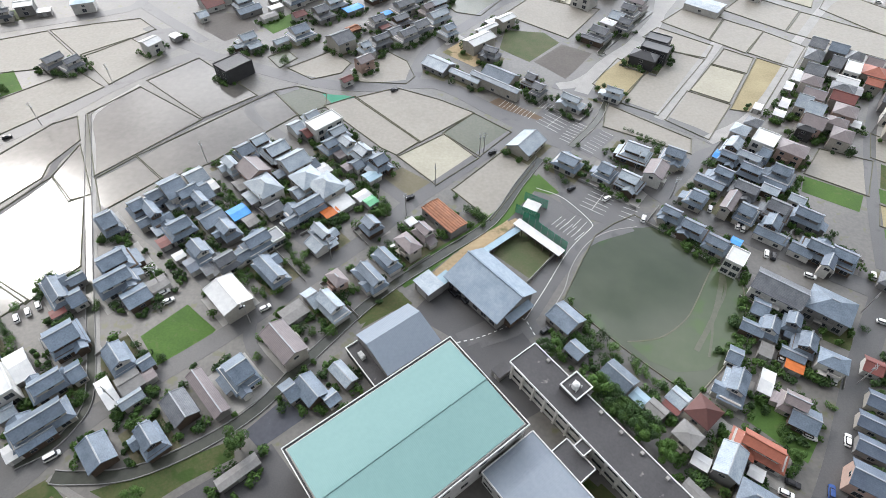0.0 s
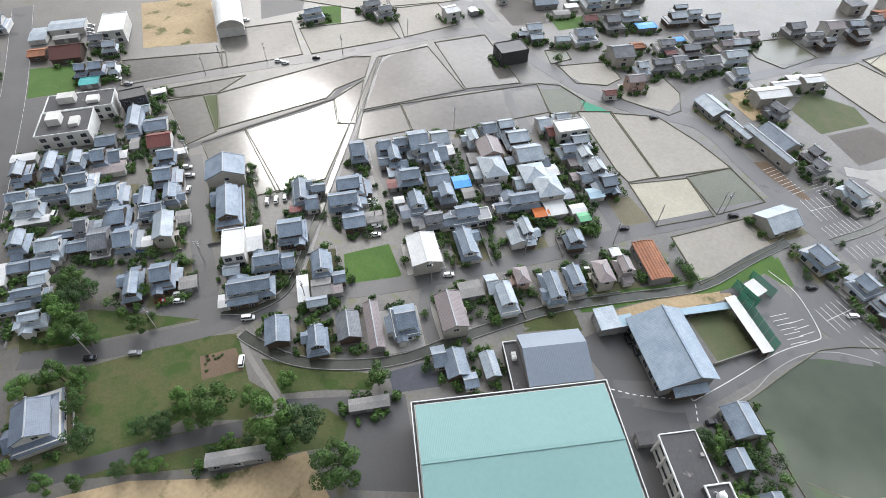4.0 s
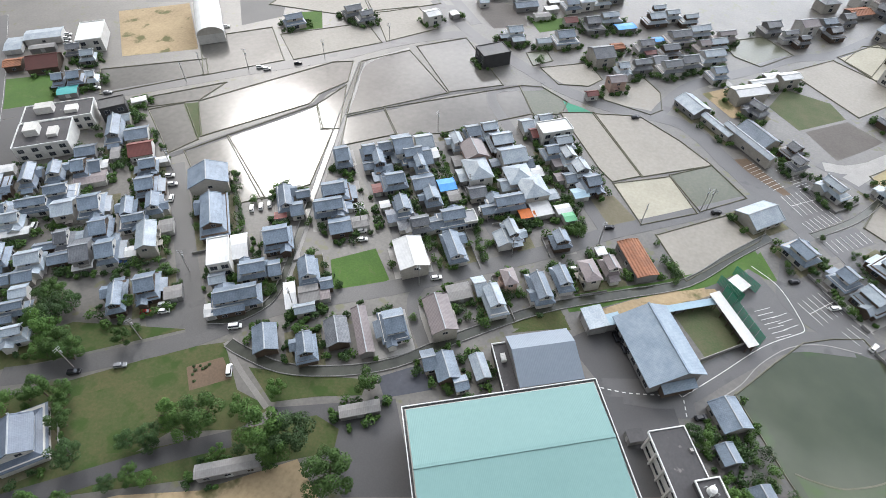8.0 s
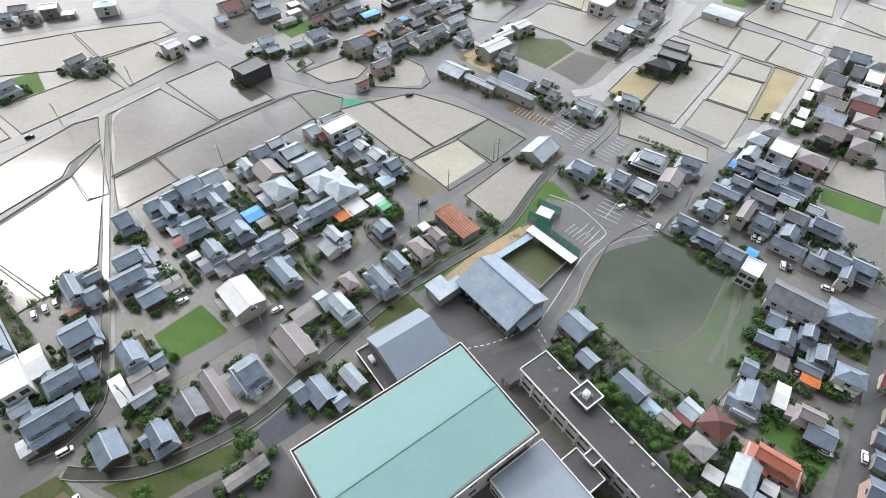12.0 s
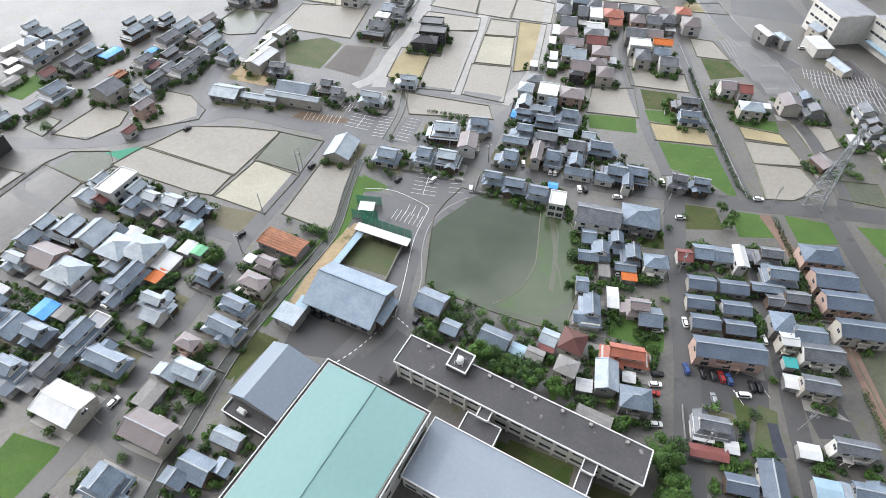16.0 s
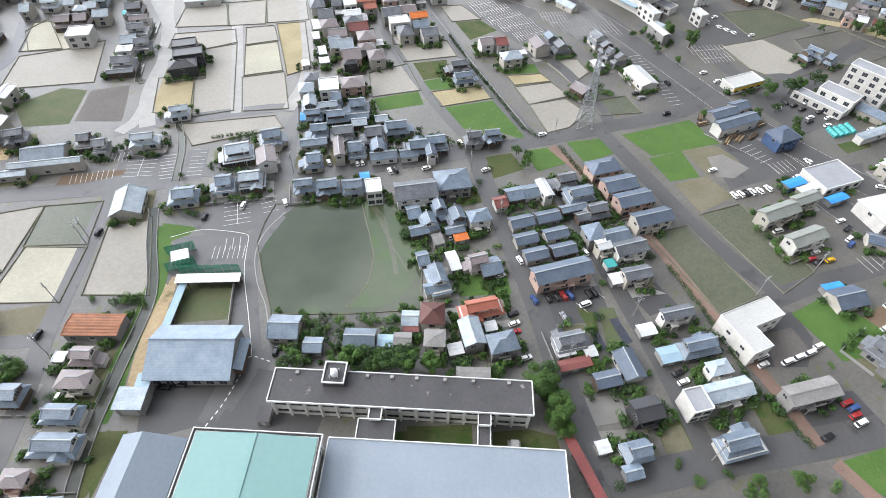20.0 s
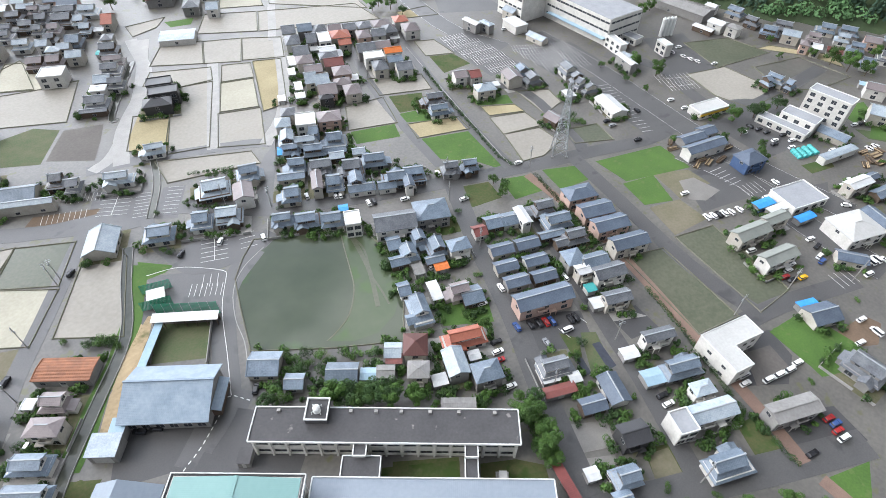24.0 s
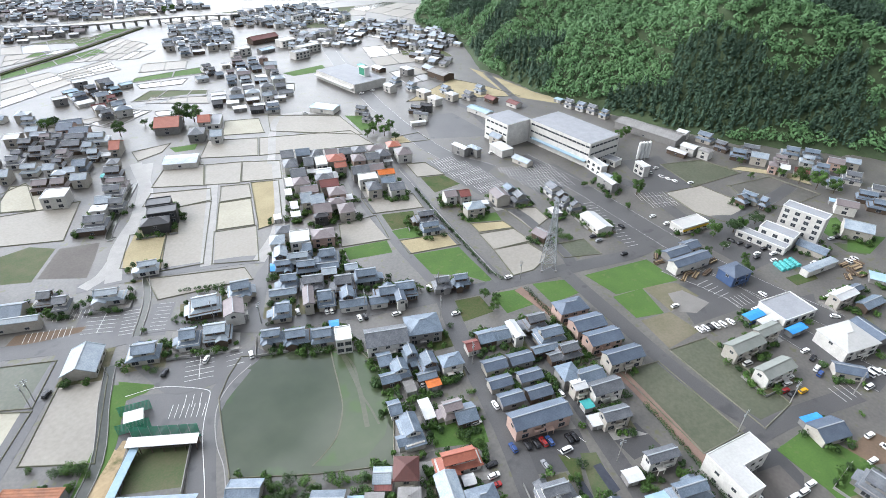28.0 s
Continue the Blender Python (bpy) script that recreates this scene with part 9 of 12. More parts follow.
house(-71.9, 142.0, 44, 5.0, 5.8, "kh", 1016)
house(-79.6, 135.9, 44, 9.0, 10.9, "tbv", 1017)
house(-100.6, 130.6, 44, 3.8, 5.3, "kr", 1018)
house(-85.0, 125.4, 44, 7.2, 10.5, "tbv", 1019)
house(-92.9, 124.4, 44, 4.1, 3.9, "kw", 1020)
house(-86.9, 120.5, 44, 4.8, 7.0, "kB", 1021)
house(-76.4, 121.3, 44, 10.5, 10.1, "tg", 1022)
house(-80.9, 118.4, 44, 3.7, 5.3, "kg", 1023)
house(-68.2, 129.4, 44, 13.7, 10.9, "tb", 1024)
house(-69.9, 125.0, 44, 7.0, 5.8, "sb", 1025)
house(-60.9, 133.8, 44, 4.9, 6.0, "fl", 1026)
house(-59.1, 119.2, 44, 9.4, 17.4, "tbv", 1027)
house(-69.7, 105.7, 44, 10.5, 14.4, "mwv", 1028)
house(-48.1, 101.3, 44, 8.3, 6.7, "kh", 1029)
house(-36.0, 103.1, 44, 7.0, 12.2, "tlv", 1030)
house(-42.8, 106.4, 44, 4.1, 8.6, "sl", 1031)
house(-42.6, 135.0, 44, 8.1, 12.8, "tlv", 1035)
house(-44.8, 130.7, 44, 7.5, 7.7, "slv", 1036)
house(-48.2, 88.3, 44, 8.6, 14.5, "mnv", 1038)
house(-77.3, 186.1, 44, 8.3, 10.1, "tl", 1039)
house(-83.1, 180.5, 44, 7.5, 10.8, "tb", 1040)
house(-80.7, 183.2, 44, 2.5, 6.2, "kr", 1041)
house(-87.8, 171.8, 44, 8.2, 12.9, "tlv", 1042)
house(-70.1, 180.7, 44, 11.0, 12.7, "tl", 1043)
house(-76.5, 168.0, 44, 10.1, 11.6, "mnv", 1044)
house(-80.2, 162.3, 44, 6.3, 7.0, "kh", 1045)
house(-69.9, 158.1, 44, 10.3, 13.5, "mlv", 1046)
house(-74.8, 154.6, 44, 4.4, 8.0, "kl", 1047)
house(-61.3, 173.4, 44, 11.1, 10.8, "ml", 1048)
house(-54.7, 174.8, 44, 4.5, 7.6, "sb", 1049)
# pale roof here is sun glare on the left slope, put into the tile
house(-54.0, 163.2, 44, 10.8, 11.4, "mlv", 1050)
house(-49.5, 172.0, 44, 5.0, 6.8, "kw", 1051)
house(-46.2, 159.2, 44, 10.8, 12.8, "mlv", 1052)
house(-38.9, 161.8, 44, 5.3, 5.8, "kl", 1053)
house(-66.9, 168.4, 44, 3.3, 5.1, "kb", 1054)
house(-56.4, 158.1, 44, 6.9, 7.7, "sl", 1055)
house(-53.1, 148.4, 44, 14.9, 10.7, "tb", 1056)
house(-65.0, 148.2, 44, 7.4, 7.6, "sg", 1057)
house(-54.9, 143.1, 44, 10.9, 5.6, "sb", 1058)
house(-40.1, 152.9, 44, 8.4, 9.5, "kw", 1059)
house(-31.8, 156.5, 44, 6.3, 5.0, "kw", 1060)
house(-28.3, 153.5, 44, 4.8, 4.9, "kG", 1061)
house(-43.1, 147.2, 44, 6.3, 5.0, "kO", 1062)
house(-60.2, 204.6, 44, 10.4, 9.5, "tl", 1064)
house(-65.4, 198.8, 44, 5.9, 9.9, "sl", 1065)
house(-52.7, 199.0, 44, 14.0, 8.2, "fw", 1066)
house(-60.3, 195.3, 44, 3.7, 7.6, "sr", 1067)
house(-46.9, 194.3, 44, 10.2, 9.7, "tl", 1068)
house(-48.7, 185.5, 44, 8.1, 8.7, "tb", 1069)
house(-40.8, 187.1, 44, 8.9, 10.7, "tlv", 1070)
house(-44.8, 182.9, 44, 5.2, 8.3, "kn", 1071)
house(-34.7, 180.9, 44, 9.9, 11.7, "tlv", 1072)
house(-36.0, 174.6, 44, 5.1, 6.6, "sb", 1073)
house(-27.3, 173.5, 44, 10.4, 11.2, "tb", 1074)
house(-29.3, 168.4, 44, 6.6, 5.8, "kc", 1075)
house(-39.7, 173.5, 44, 4.1, 4.9, "kn", 1076)
house(-112.0, 121.0, 44, 13.8, 12.9, "tb", 1077)
house(-108.3, 112.3, 44, 15.2, 11.0, "tb", 1078)
house(-100.8, 106.2, 44, 8.4, 8.3, "sb", 1079)
house(-95.8, 112.0, 44, 6.3, 5.8, "kh", 1080)
house(-123.5, 139.1, 44, 7.2, 13.7, "tb", 1081)
house(-127.4, 108.3, 44, 8.3, 15.6, "tbv", 1082)
house(-123.7, 113.1, 44, 5.7, 5.1, "sb", 1083)
house(-120.4, 105.3, 44, 5.2, 8.1, "sb", 1084)
house(-123.9, 99.8, 44, 4.7, 3.7, "kr", 1085)
house(-115.6, 88.9, 44, 10.6, 13.6, "tb", 1086)
house(-126.3, 80.2, 44, 6.1, 12.3, "kw", 1087)
house(-127.5, 72.6, 44, 7.3, 12.5, "fw", 1088)
house(-114.3, 75.3, 44, 12.2, 10.0, "tb", 1089)
house(-108.3, 78.4, 44, 3.7, 7.6, "sb", 1090)
house(-111.4, 63.1, 44, 16.4, 10.5, "tb", 1091)
house(-109.7, 58.0, 44, 9.9, 3.9, "sb", 1092)
house(-114.9, 54.6, 44, 3.6, 5.4, "kw", 1093)
house(-122.1, 65.2, 44, 5.8, 5.1, "sl", 1094)
house(-97.8, 83.6, 44, 7.3, 13.7, "tbv", 1095)
house(-88.7, 81.9, 44, 4.5, 5.3, "sb", 1096)
house(-96.3, 72.1, 44, 3.6, 11.4, "kw", 1097)
house(-91.0, 75.4, 44, 6.9, 7.2, "sh", 1098)
house(-88.5, 70.1, 44, 7.0, 4.1, "sl", 1099)
house(-86.9, 78.1, 44, 4.1, 4.7, "kn", 1100)
house(-92.0, 54.8, 44, 7.8, 10.2, "sbv", 1101)
house(-79.9, 58.5, 44, 8.5, 12.4, "tbv", 1102)
house(-74.0, 67.8, 44, 7.6, 10.5, "sgv", 1103)
house(-67.4, 72.4, 44, 5.0, 18.2, "snv", 1104)
house(-60.0, 77.2, 44, 10.6, 14.3, "tb", 1105)
house(-38.1, 74.0, 44, 7.2, 9.7, "sbv", 1106)
house(-43.7, 73.4, 44, 4.3, 7.5, "sb", 1107)
house(-29.1, 79.0, 44, 4.9, 9.0, "slv", 1108)
house(-31.5, 71.3, 44, 3.8, 5.0, "sb", 1109)
house(-220.0, 103.9, 46, 7.5, 24.2, "tbv", 1110)
house(-225.1, 112.9, 46, 5.4, 6.4, "sl", 1111)
house(-210.8, 107.8, 46, 9.6, 9.5, "sb", 1112)
house(-200.6, 101.2, 46, 9.8, 10.6, "sr", 1113)
house(-208.2, 94.2, 46, 3.7, 8.0, "kh", 1114)
house(-219.6, 88.9, 46, 8.3, 8.0, "sb", 1115)
house(-210.8, 80.7, 46, 6.9, 12.5, "tb", 1116)
house(-207.6, 84.3, 46, 4.5, 9.1, "sb", 1117)
house(-206.6, 86.7, 46, 3.2, 5.4, "kw", 1118)
house(-203.7, 78.3, 46, 12.3, 7.2, "kn", 1119)
house(-228.1, 57.0, 46, 8.5, 14.4, "tbv", 1120)
house(-239.2, 64.0, 46, 9.7, 5.1, "kw", 1121)
house(-222.3, 65.8, 46, 8.1, 15.8, "tbv", 1122)
house(-216.6, 73.4, 46, 8.8, 13.8, "tbv", 1123)
house(-204.6, 66.8, 46, 11.7, 9.9, "tb", 1124)
house(-208.1, 57.3, 46, 12.4, 9.4, "tb", 1125)
house(-215.2, 48.8, 46, 12.1, 9.1, "tb", 1126)
house(-193.9, 60.8, 46, 7.7, 9.6, "ml", 1127)
house(-187.5, 68.0, 46, 11.5, 15.4, "tb", 1128)
house(-188.5, 93.0, 46, 10.0, 10.1, "tb", 1129)
house(-178.8, 87.3, 46, 10.7, 13.6, "tb", 1130)
house(-169.1, 81.6, 46, 8.9, 13.5, "tbv", 1131)
house(-175.0, 71.9, 46, 7.8, 13.8, "tbv", 1132)
house(-187.9, 100.7, 46, 5.5, 3.9, "kw", 1133)
house(-167.1, 68.6, 46, 10.3, 8.3, "tb", 1134)
house(-175.9, 60.3, 46, 10.6, 13.5, "tb", 1135)
house(-163.9, 56.8, 46, 9.5, 14.1, "tb", 1136)
house(-156.1, 66.0, 46, 7.0, 13.5, "mlv", 1137)
house(-156.8, 74.5, 46, 5.3, 6.8, "kh", 1138)
house(-207.0, 45.1, 46, 12.3, 9.4, "tl", 1139)
house(-202.4, 44.1, 46, 11.8, 4.1, "kw", 1140)
house(-193.5, 33.6, 46, 7.0, 12.6, "tbv", 1141)
house(-182.1, 37.7, 46, 9.5, 10.8, "tl", 1142)
house(-179.9, 33.7, 46, 6.6, 6.7, "sb", 1143)
house(-185.3, 45.9, 46, 8.1, 4.0, "sb", 1144)
house(-181.2, 50.5, 46, 6.0, 10.4, "tg", 1145)
house(-180.9, 54.9, 46, 4.7, 4.2, "kl", 1146)
house(-176.2, 44.9, 46, 7.6, 6.1, "sb", 1147)
house(-169.9, 49.9, 46, 6.4, 11.1, "mg", 1148)
house(-166.7, 46.6, 46, 6.8, 2.7, "kw", 1149)
house(-188.0, 22.2, 46, 6.1, 10.3, "kw", 1150)
house(-184.9, 28.3, 46, 7.2, 5.6, "sb", 1151)
house(-174.8, 28.7, 46, 5.7, 5.9, "sl", 1152)
house(-170.4, 22.2, 46, 13.8, 5.7, "tb", 1153)
house(-171.4, 16.9, 46, 12.9, 3.1, "sb", 1154)
house(-159.8, 15.8, 46, 11.0, 7.7, "tl", 1155)
house(-146.6, 43.2, 46, 8.4, 16.1, "tbv", 1156)
house(-138.0, 51.2, 46, 10.2, 14.2, "tb", 1157)
house(-131.0, 53.8, 46, 5.9, 5.5, "kh", 1158)
house(-157.7, 59.3, 46, 3.9, 5.1, "kw", 1159)
house(-160.5, 100.5, 46, 15.4, 12.3, "mbv", 1160)
house(-144.9, 85.8, 46, 12.5, 25.6, "tbv", 1161)
house(129.4, 198.7, -38, 7.4, 8.4, "ml", 1162)
house(137.1, 204.2, -38, 7.1, 7.8, "mg", 1163)
house(137.0, 191.1, -38, 9.0, 10.5, "fw", 1164)
house(147.2, 186.0, -38, 11.5, 9.7, "mn", 1165)
house(122.5, 188.4, -38, 7.4, 13.0, "tlv", 1166)
house(118.5, 180.2, -38, 8.3, 8.2, "tb", 1167)
house(116.6, 184.9, -38, 3.0, 6.4, "ku", 1168)
house(127.8, 181.2, -38, 11.4, 8.6, "tl", 1169)
house(134.4, 183.7, -38, 5.9, 10.1, "tb", 1170)
house(125.4, 182.0, -38, 3.6, 5.7, "ku", 1171)
house(125.4, 172.4, -38, 10.1, 7.2, "tb", 1172)
house(137.0, 172.8, -38, 12.2, 12.0, "tb", 1173)
house(132.4, 166.5, -38, 10.2, 5.5, "sb", 1174)
house(111.3, 170.0, -38, 10.6, 9.5, "tb", 1175)
house(107.0, 166.9, -38, 11.7, 5.7, "sb", 1176)
house(118.4, 161.3, -38, 10.7, 11.3, "tg", 1177)
house(130.0, 163.1, -38, 7.0, 6.3, "sl", 1178)
house(127.1, 151.3, -38, 12.0, 11.3, "tg", 1179)
house(138.6, 147.1, -38, 14.1, 9.7, "tb", 1180)
house(138.5, 157.6, -38, 6.2, 5.4, "sl", 1181)
house(123.2, 143.8, -38, 7.4, 12.5, "tbv", 1182)
house(120.8, 138.2, -38, 11.7, 6.1, "sb", 1183)
house(109.9, 153.5, -38, 4.6, 12.5, "mnv", 1184)
house(115.2, 148.7, -38, 7.8, 10.5, "tb", 1185)
house(98.0, 158.2, -38, 10.4, 10.8, "tb", 1186)
house(135.2, 131.6, -38, 12.5, 11.5, "tb", 1187)
house(128.9, 131.2, -38, 8.1, 6.1, "sb", 1188)
house(141.4, 127.1, -38, 9.9, 10.6, "tb", 1189)
house(134.1, 123.6, -38, 3.3, 7.5, "mBv", 1190)
house(153.9, 116.3, -38, 8.5, 7.9, "tg", 1191)
house(160.0, 111.3, -38, 9.8, 7.8, "tb", 1192)
house(85.5, 146.7, -38, 8.8, 8.1, "tb", 1193)
house(92.1, 139.4, -38, 10.8, 9.6, "tb", 1194)
house(98.5, 132.5, -38, 9.0, 7.4, "tb", 1195)
house(107.0, 135.1, -38, 3.1, 3.5, "ku", 1196)
house(101.9, 124.1, -38, 5.9, 7.7, "fw", 1197)
house(112.2, 111.4, -38, 16.4, 10.8, "mg", 1198)
house(126.3, 104.8, -38, 14.0, 11.8, "mb", 1199)
house(104.6, 105.4, -32, 5.5, 7.5, "sb", 1200)
house(105.0, 98.4, -32, 6.5, 11.2, "tbv", 1201)
house(99.1, 97.5, -32, 7.3, 5.4, "sb", 1202)
house(100.8, 89.7, -32, 4.0, 5.6, "kh", 1203)
house(111.8, 98.2, -32, 5.3, 9.6, "tbv", 1204)
house(113.1, 92.0, -32, 7.1, 10.5, "tbv", 1205)
house(108.1, 87.9, -32, 7.5, 4.2, "sb", 1206)
house(117.7, 84.3, -32, 8.6, 6.5, "mb", 1207)
# orange racks, given the shape of a low shed
house(107.3, 84.2, -32, 5.4, 4.1, "kO", 1208)
house(90.0, 87.2, -32, 3.8, 6.7, "sb", 1209)
house(85.3, 77.1, -32, 9.3, 12.2, "tbv", 1210)
house(96.7, 78.7, -32, 3.1, 8.9, "kw", 1211)
house(100.5, 72.0, -32, 10.0, 7.2, "tn", 1212)
house(102.9, 67.2, -32, 7.8, 8.1, "sb", 1213)
house(130.9, 84.2, -32, 5.5, 6.2, "sr", 1214)
house(138.7, 82.7, -32, 8.0, 7.5, "sb", 1215)
house(144.2, 78.9, -32, 8.1, 7.5, "sb", 1216)
house(146.7, 74.7, -32, 4.3, 10.2, "mwv", 1217)
house(154.1, 75.1, -32, 5.5, 5.9, "kg", 1218)
house(157.3, 71.8, -32, 9.5, 7.1, "tg", 1219)
house(154.9, 64.1, -32, 12.0, 9.2, "tb", 1220)
house(147.5, 61.5, -32, 10.9, 3.7, "sb", 1221)
house(151.5, 53.6, -32, 9.6, 7.4, "tg", 1222)
house(146.0, 56.1, -32, 6.1, 5.0, "sg", 1223)
house(128.1, 72.0, -32, 9.3, 6.2, "sB", 1224)
house(136.9, 66.2, -32, 9.6, 6.2, "sB", 1225)
house(122.1, 65.7, -32, 9.0, 5.8, "sB", 1226)
house(131.6, 59.0, -32, 9.3, 5.8, "sB", 1227)
house(118.4, 58.7, -32, 9.1, 5.9, "sB", 1228)
house(126.9, 52.6, -32, 9.4, 5.9, "sB", 1229)
house(116.1, 46.6, -32, 20.9, 7.9, "mB", 1230)
house(173.8, 64.4, -32, 13.6, 8.8, "mB", 1231)
house(168.7, 54.4, -32, 13.7, 8.7, "mB", 1232)
house(164.8, 46.0, -32, 14.4, 8.1, "mB", 1233)
house(160.3, 35.9, -32, 15.0, 7.5, "mB", 1234)
house(139.3, 47.9, -32, 7.6, 7.9, "mb", 1235)
house(143.0, 41.2, -32, 9.9, 6.8, "mb", 1236)
house(136.0, 42.2, -32, 5.3, 4.8, "mw", 1237)
house(141.4, 34.7, -32, 12.0, 6.8, "mg", 1238)
house(132.7, 36.8, -32, 3.5, 2.9, "kt", 1239)
house(132.3, 27.1, -35, 9.9, 5.6, "mg", 1240)
house(128.7, 31.3, -35, 6.2, 4.8, "kw", 1241)
house(86.0, 57.4, -35, 15.0, 8.2, "tR", 1242)
house(76.6, 53.9, -35, 6.8, 10.1, "mlv", 1243)
house(70.1, 54.9, -35, 4.9, 4.3, "kw", 1244)
house(83.9, 52.0, -35, 4.1, 2.9, "kw", 1245)
house(80.1, 44.5, -35, 9.2, 7.3, "mb", 1246)
house(96.5, 30.0, -35, 12.3, 8.5, "tg", 1247)
house(92.6, 29.5, -35, 5.8, 4.9, "kw", 1248)
house(97.1, 23.2, -35, 3.3, 3.0, "kw", 1249)
house(90.4, 24.5, -35, 10.4, 3.6, "kr", 1250)
house(100.8, 12.0, -35, 6.9, 10.5, "sBv", 1251)
house(92.0, 14.4, -35, 8.1, 5.5, "sB", 1252)
house(89.7, 1.0, -35, 8.4, 7.0, "mk", 1253)
house(78.3, -2.7, -35, 8.2, 6.3, "tb", 1254)
house(72.7, -4.6, -35, 5.3, 3.8, "sb", 1255)
# small shed shape in place of a white box truck
house(73.6, 4.8, -35, 1.9, 3.5, "kw", 1256)
house(126.2, 9.5, -35, 11.0, 4.6, "mg", 1257)
house(116.1, 14.0, -35, 5.8, 4.5, "kw", 1258)
house(120.9, -0.7, -35, 13.1, 7.8, "tb", 1259)
house(112.5, 4.5, -35, 6.7, 5.6, "kc", 1260)
house(110.5, -13.6, -35, 14.9, 6.1, "ml", 1261)
house(116.0, -8.8, -35, 7.3, 4.9, "ml", 1262)
house(101.1, -8.4, -35, 5.9, 7.0, "fp", 1263)
house(99.4, -22.4, -35, 13.5, 9.2, "tb", 1264)
house(126.4, -32.0, -35, 16.4, 6.4, "mh", 1265)
house(172.2, -30.3, -35, 11.4, 8.6, "sB", 1266)
house(174.0, -25.7, -35, 7.6, 4.2, "ku", 1267)
house(241.9, 36.4, -26, 22.4, 6.9, "sB", 1268)
house(247.5, 44.1, -26, 14.3, 6.7, "sB", 1269)
house(258.0, 40.8, -26, 8.9, 7.3, "sB", 1270)
house(245.0, 17.0, -26, 12.4, 9.6, "mN", 1271)
house(234.0, -7.2, -29, 18.6, 13.2, "fl", 1272)
house(220.5, 2.8, -26, 9.6, 4.5, "ku", 1273)
house(221.4, -2.9, -26, 11.6, 3.5, "kw", 1274)
house(222.3, -12.9, -26, 9.7, 3.3, "ku", 1275)
house(209.8, -3.7, -26, 12.2, 5.4, "me", 1276)
house(195.4, 1.4, -26, 16.2, 6.9, "me", 1277)
house(188.6, -10.6, -26, 15.6, 6.7, "me", 1278)
house(225.2, -29.6, -33, 17.9, 14.4, "my", 1279)
house(239.0, -36.5, 57, 13.5, 10.0, "sB", 1280)
house(208.6, -32.6, -68, 11.0, 6.4, "sB", 1281)
house(278.9, -13.2, -26, 22.0, 4.4, "kl", 1282)
house(256.2, -24.8, -26, 13.1, 6.0, "mw", 1283)
house(267.6, -28.1, -26, 9.8, 4.4, "sB", 1284)
house(261.0, -35.2, -26, 13.3, 5.8, "sb", 1285)

far_house(197.5, 275.7, -34, 8.3, 12.1, "mg", 1401)
far_house(205.6, 270.2, -34, 9.1, 10.3, "mb", 1402)
far_house(210.1, 262.1, -34, 8.4, 11.8, "mg", 1403)
far_house(217.2, 256.4, -34, 7.8, 10.1, "mn", 1404)
far_house(224.2, 250.8, -34, 7.9, 10.0, "mg", 1405)
far_house(231.8, 245.9, -34, 8.7, 9.9, "mg", 1406)
far_house(240.7, 239.5, -34, 11.1, 9.8, "mn", 1407)
far_house(189.8, 263.1, -34, 8.7, 12.9, "mg", 1408)
far_house(198.4, 256.6, -34, 6.1, 12.9, "mg", 1409)
far_house(202.6, 249.5, -34, 6.8, 12.7, "fw", 1410)
far_house(213.4, 247.7, -34, 11.8, 11.3, "mR", 1411)
far_house(207.8, 237.9, -34, 7.5, 7.6, "mR", 1412)
far_house(222.4, 237.0, -34, 8.5, 11.0, "mn", 1413)
far_house(229.8, 232.1, -34, 8.6, 10.9, "mg", 1414)
far_house(238.2, 230.2, -34, 8.7, 10.9, "mg", 1415)
far_house(253.0, 234.9, -34, 9.1, 9.7, "mR", 1416)
far_house(248.4, 222.1, -34, 10.3, 12.2, "mn", 1417)
far_house(236.9, 225.4, -34, 5.8, 6.1, "kw", 1418)
far_house(184.2, 249.2, -34, 9.1, 12.1, "mg", 1419)
far_house(195.7, 251.7, -34, 4.7, 9.3, "kw", 1420)
far_house(195.5, 239.3, -34, 9.9, 7.5, "mw", 1421)
far_house(190.3, 232.7, -34, 11.0, 8.6, "mg", 1422)
far_house(200.4, 235.4, -34, 4.0, 8.9, "kw", 1423)
far_house(210.7, 223.5, -34, 10.8, 11.6, "mg", 1424)
far_house(219.4, 219.3, -34, 10.3, 10.1, "mn", 1425)
far_house(218.4, 209.6, -34, 10.2, 6.9, "mO", 1426)
house(205.3, 211.7, -34, 10.5, 8.2, "fw", 1427)
house(178.2, 239.2, -34, 9.5, 10.0, "mn", 1428)
far_house(176.9, 248.4, -34, 5.1, 11.7, "kw", 1429)
house(174.3, 227.6, -34, 9.9, 9.5, "mn", 1430)
house(186.6, 224.8, -34, 10.8, 9.7, "mr", 1431)
house(182.8, 214.3, -34, 10.0, 10.5, "mn", 1432)
house(200.5, 202.7, -34, 8.4, 11.7, "mg", 1433)
house(211.4, 201.8, -34, 8.6, 7.9, "mb", 1434)
house(208.4, 192.2, -34, 9.1, 10.1, "mg", 1435)
house(166.7, 221.2, -34, 6.6, 12.9, "ml", 1436)
house(169.2, 215.3, -34, 7.8, 12.7, "ml", 1437)
house(164.3, 205.6, -34, 9.4, 12.0, "mn", 1438)
house(174.8, 205.5, -34, 9.1, 7.4, "mn", 1439)
house(186.0, 208.3, -34, 4.4, 6.4, "kw", 1440)
house(172.5, 195.8, -34, 8.9, 10.6, "mn", 1441)
house(158.7, 200.3, -34, 7.5, 4.6, "mk", 1442)
house(160.3, 224.2, -34, 4.2, 8.9, "kw", 1443)
house(154.5, 215.9, -34, 5.2, 6.0, "kw", 1444)
house(168.3, 239.0, -34, 3.7, 8.3, "kw", 1445)
house(146.5, 220.9, -34, 4.0, 6.0, "kw", 1446)
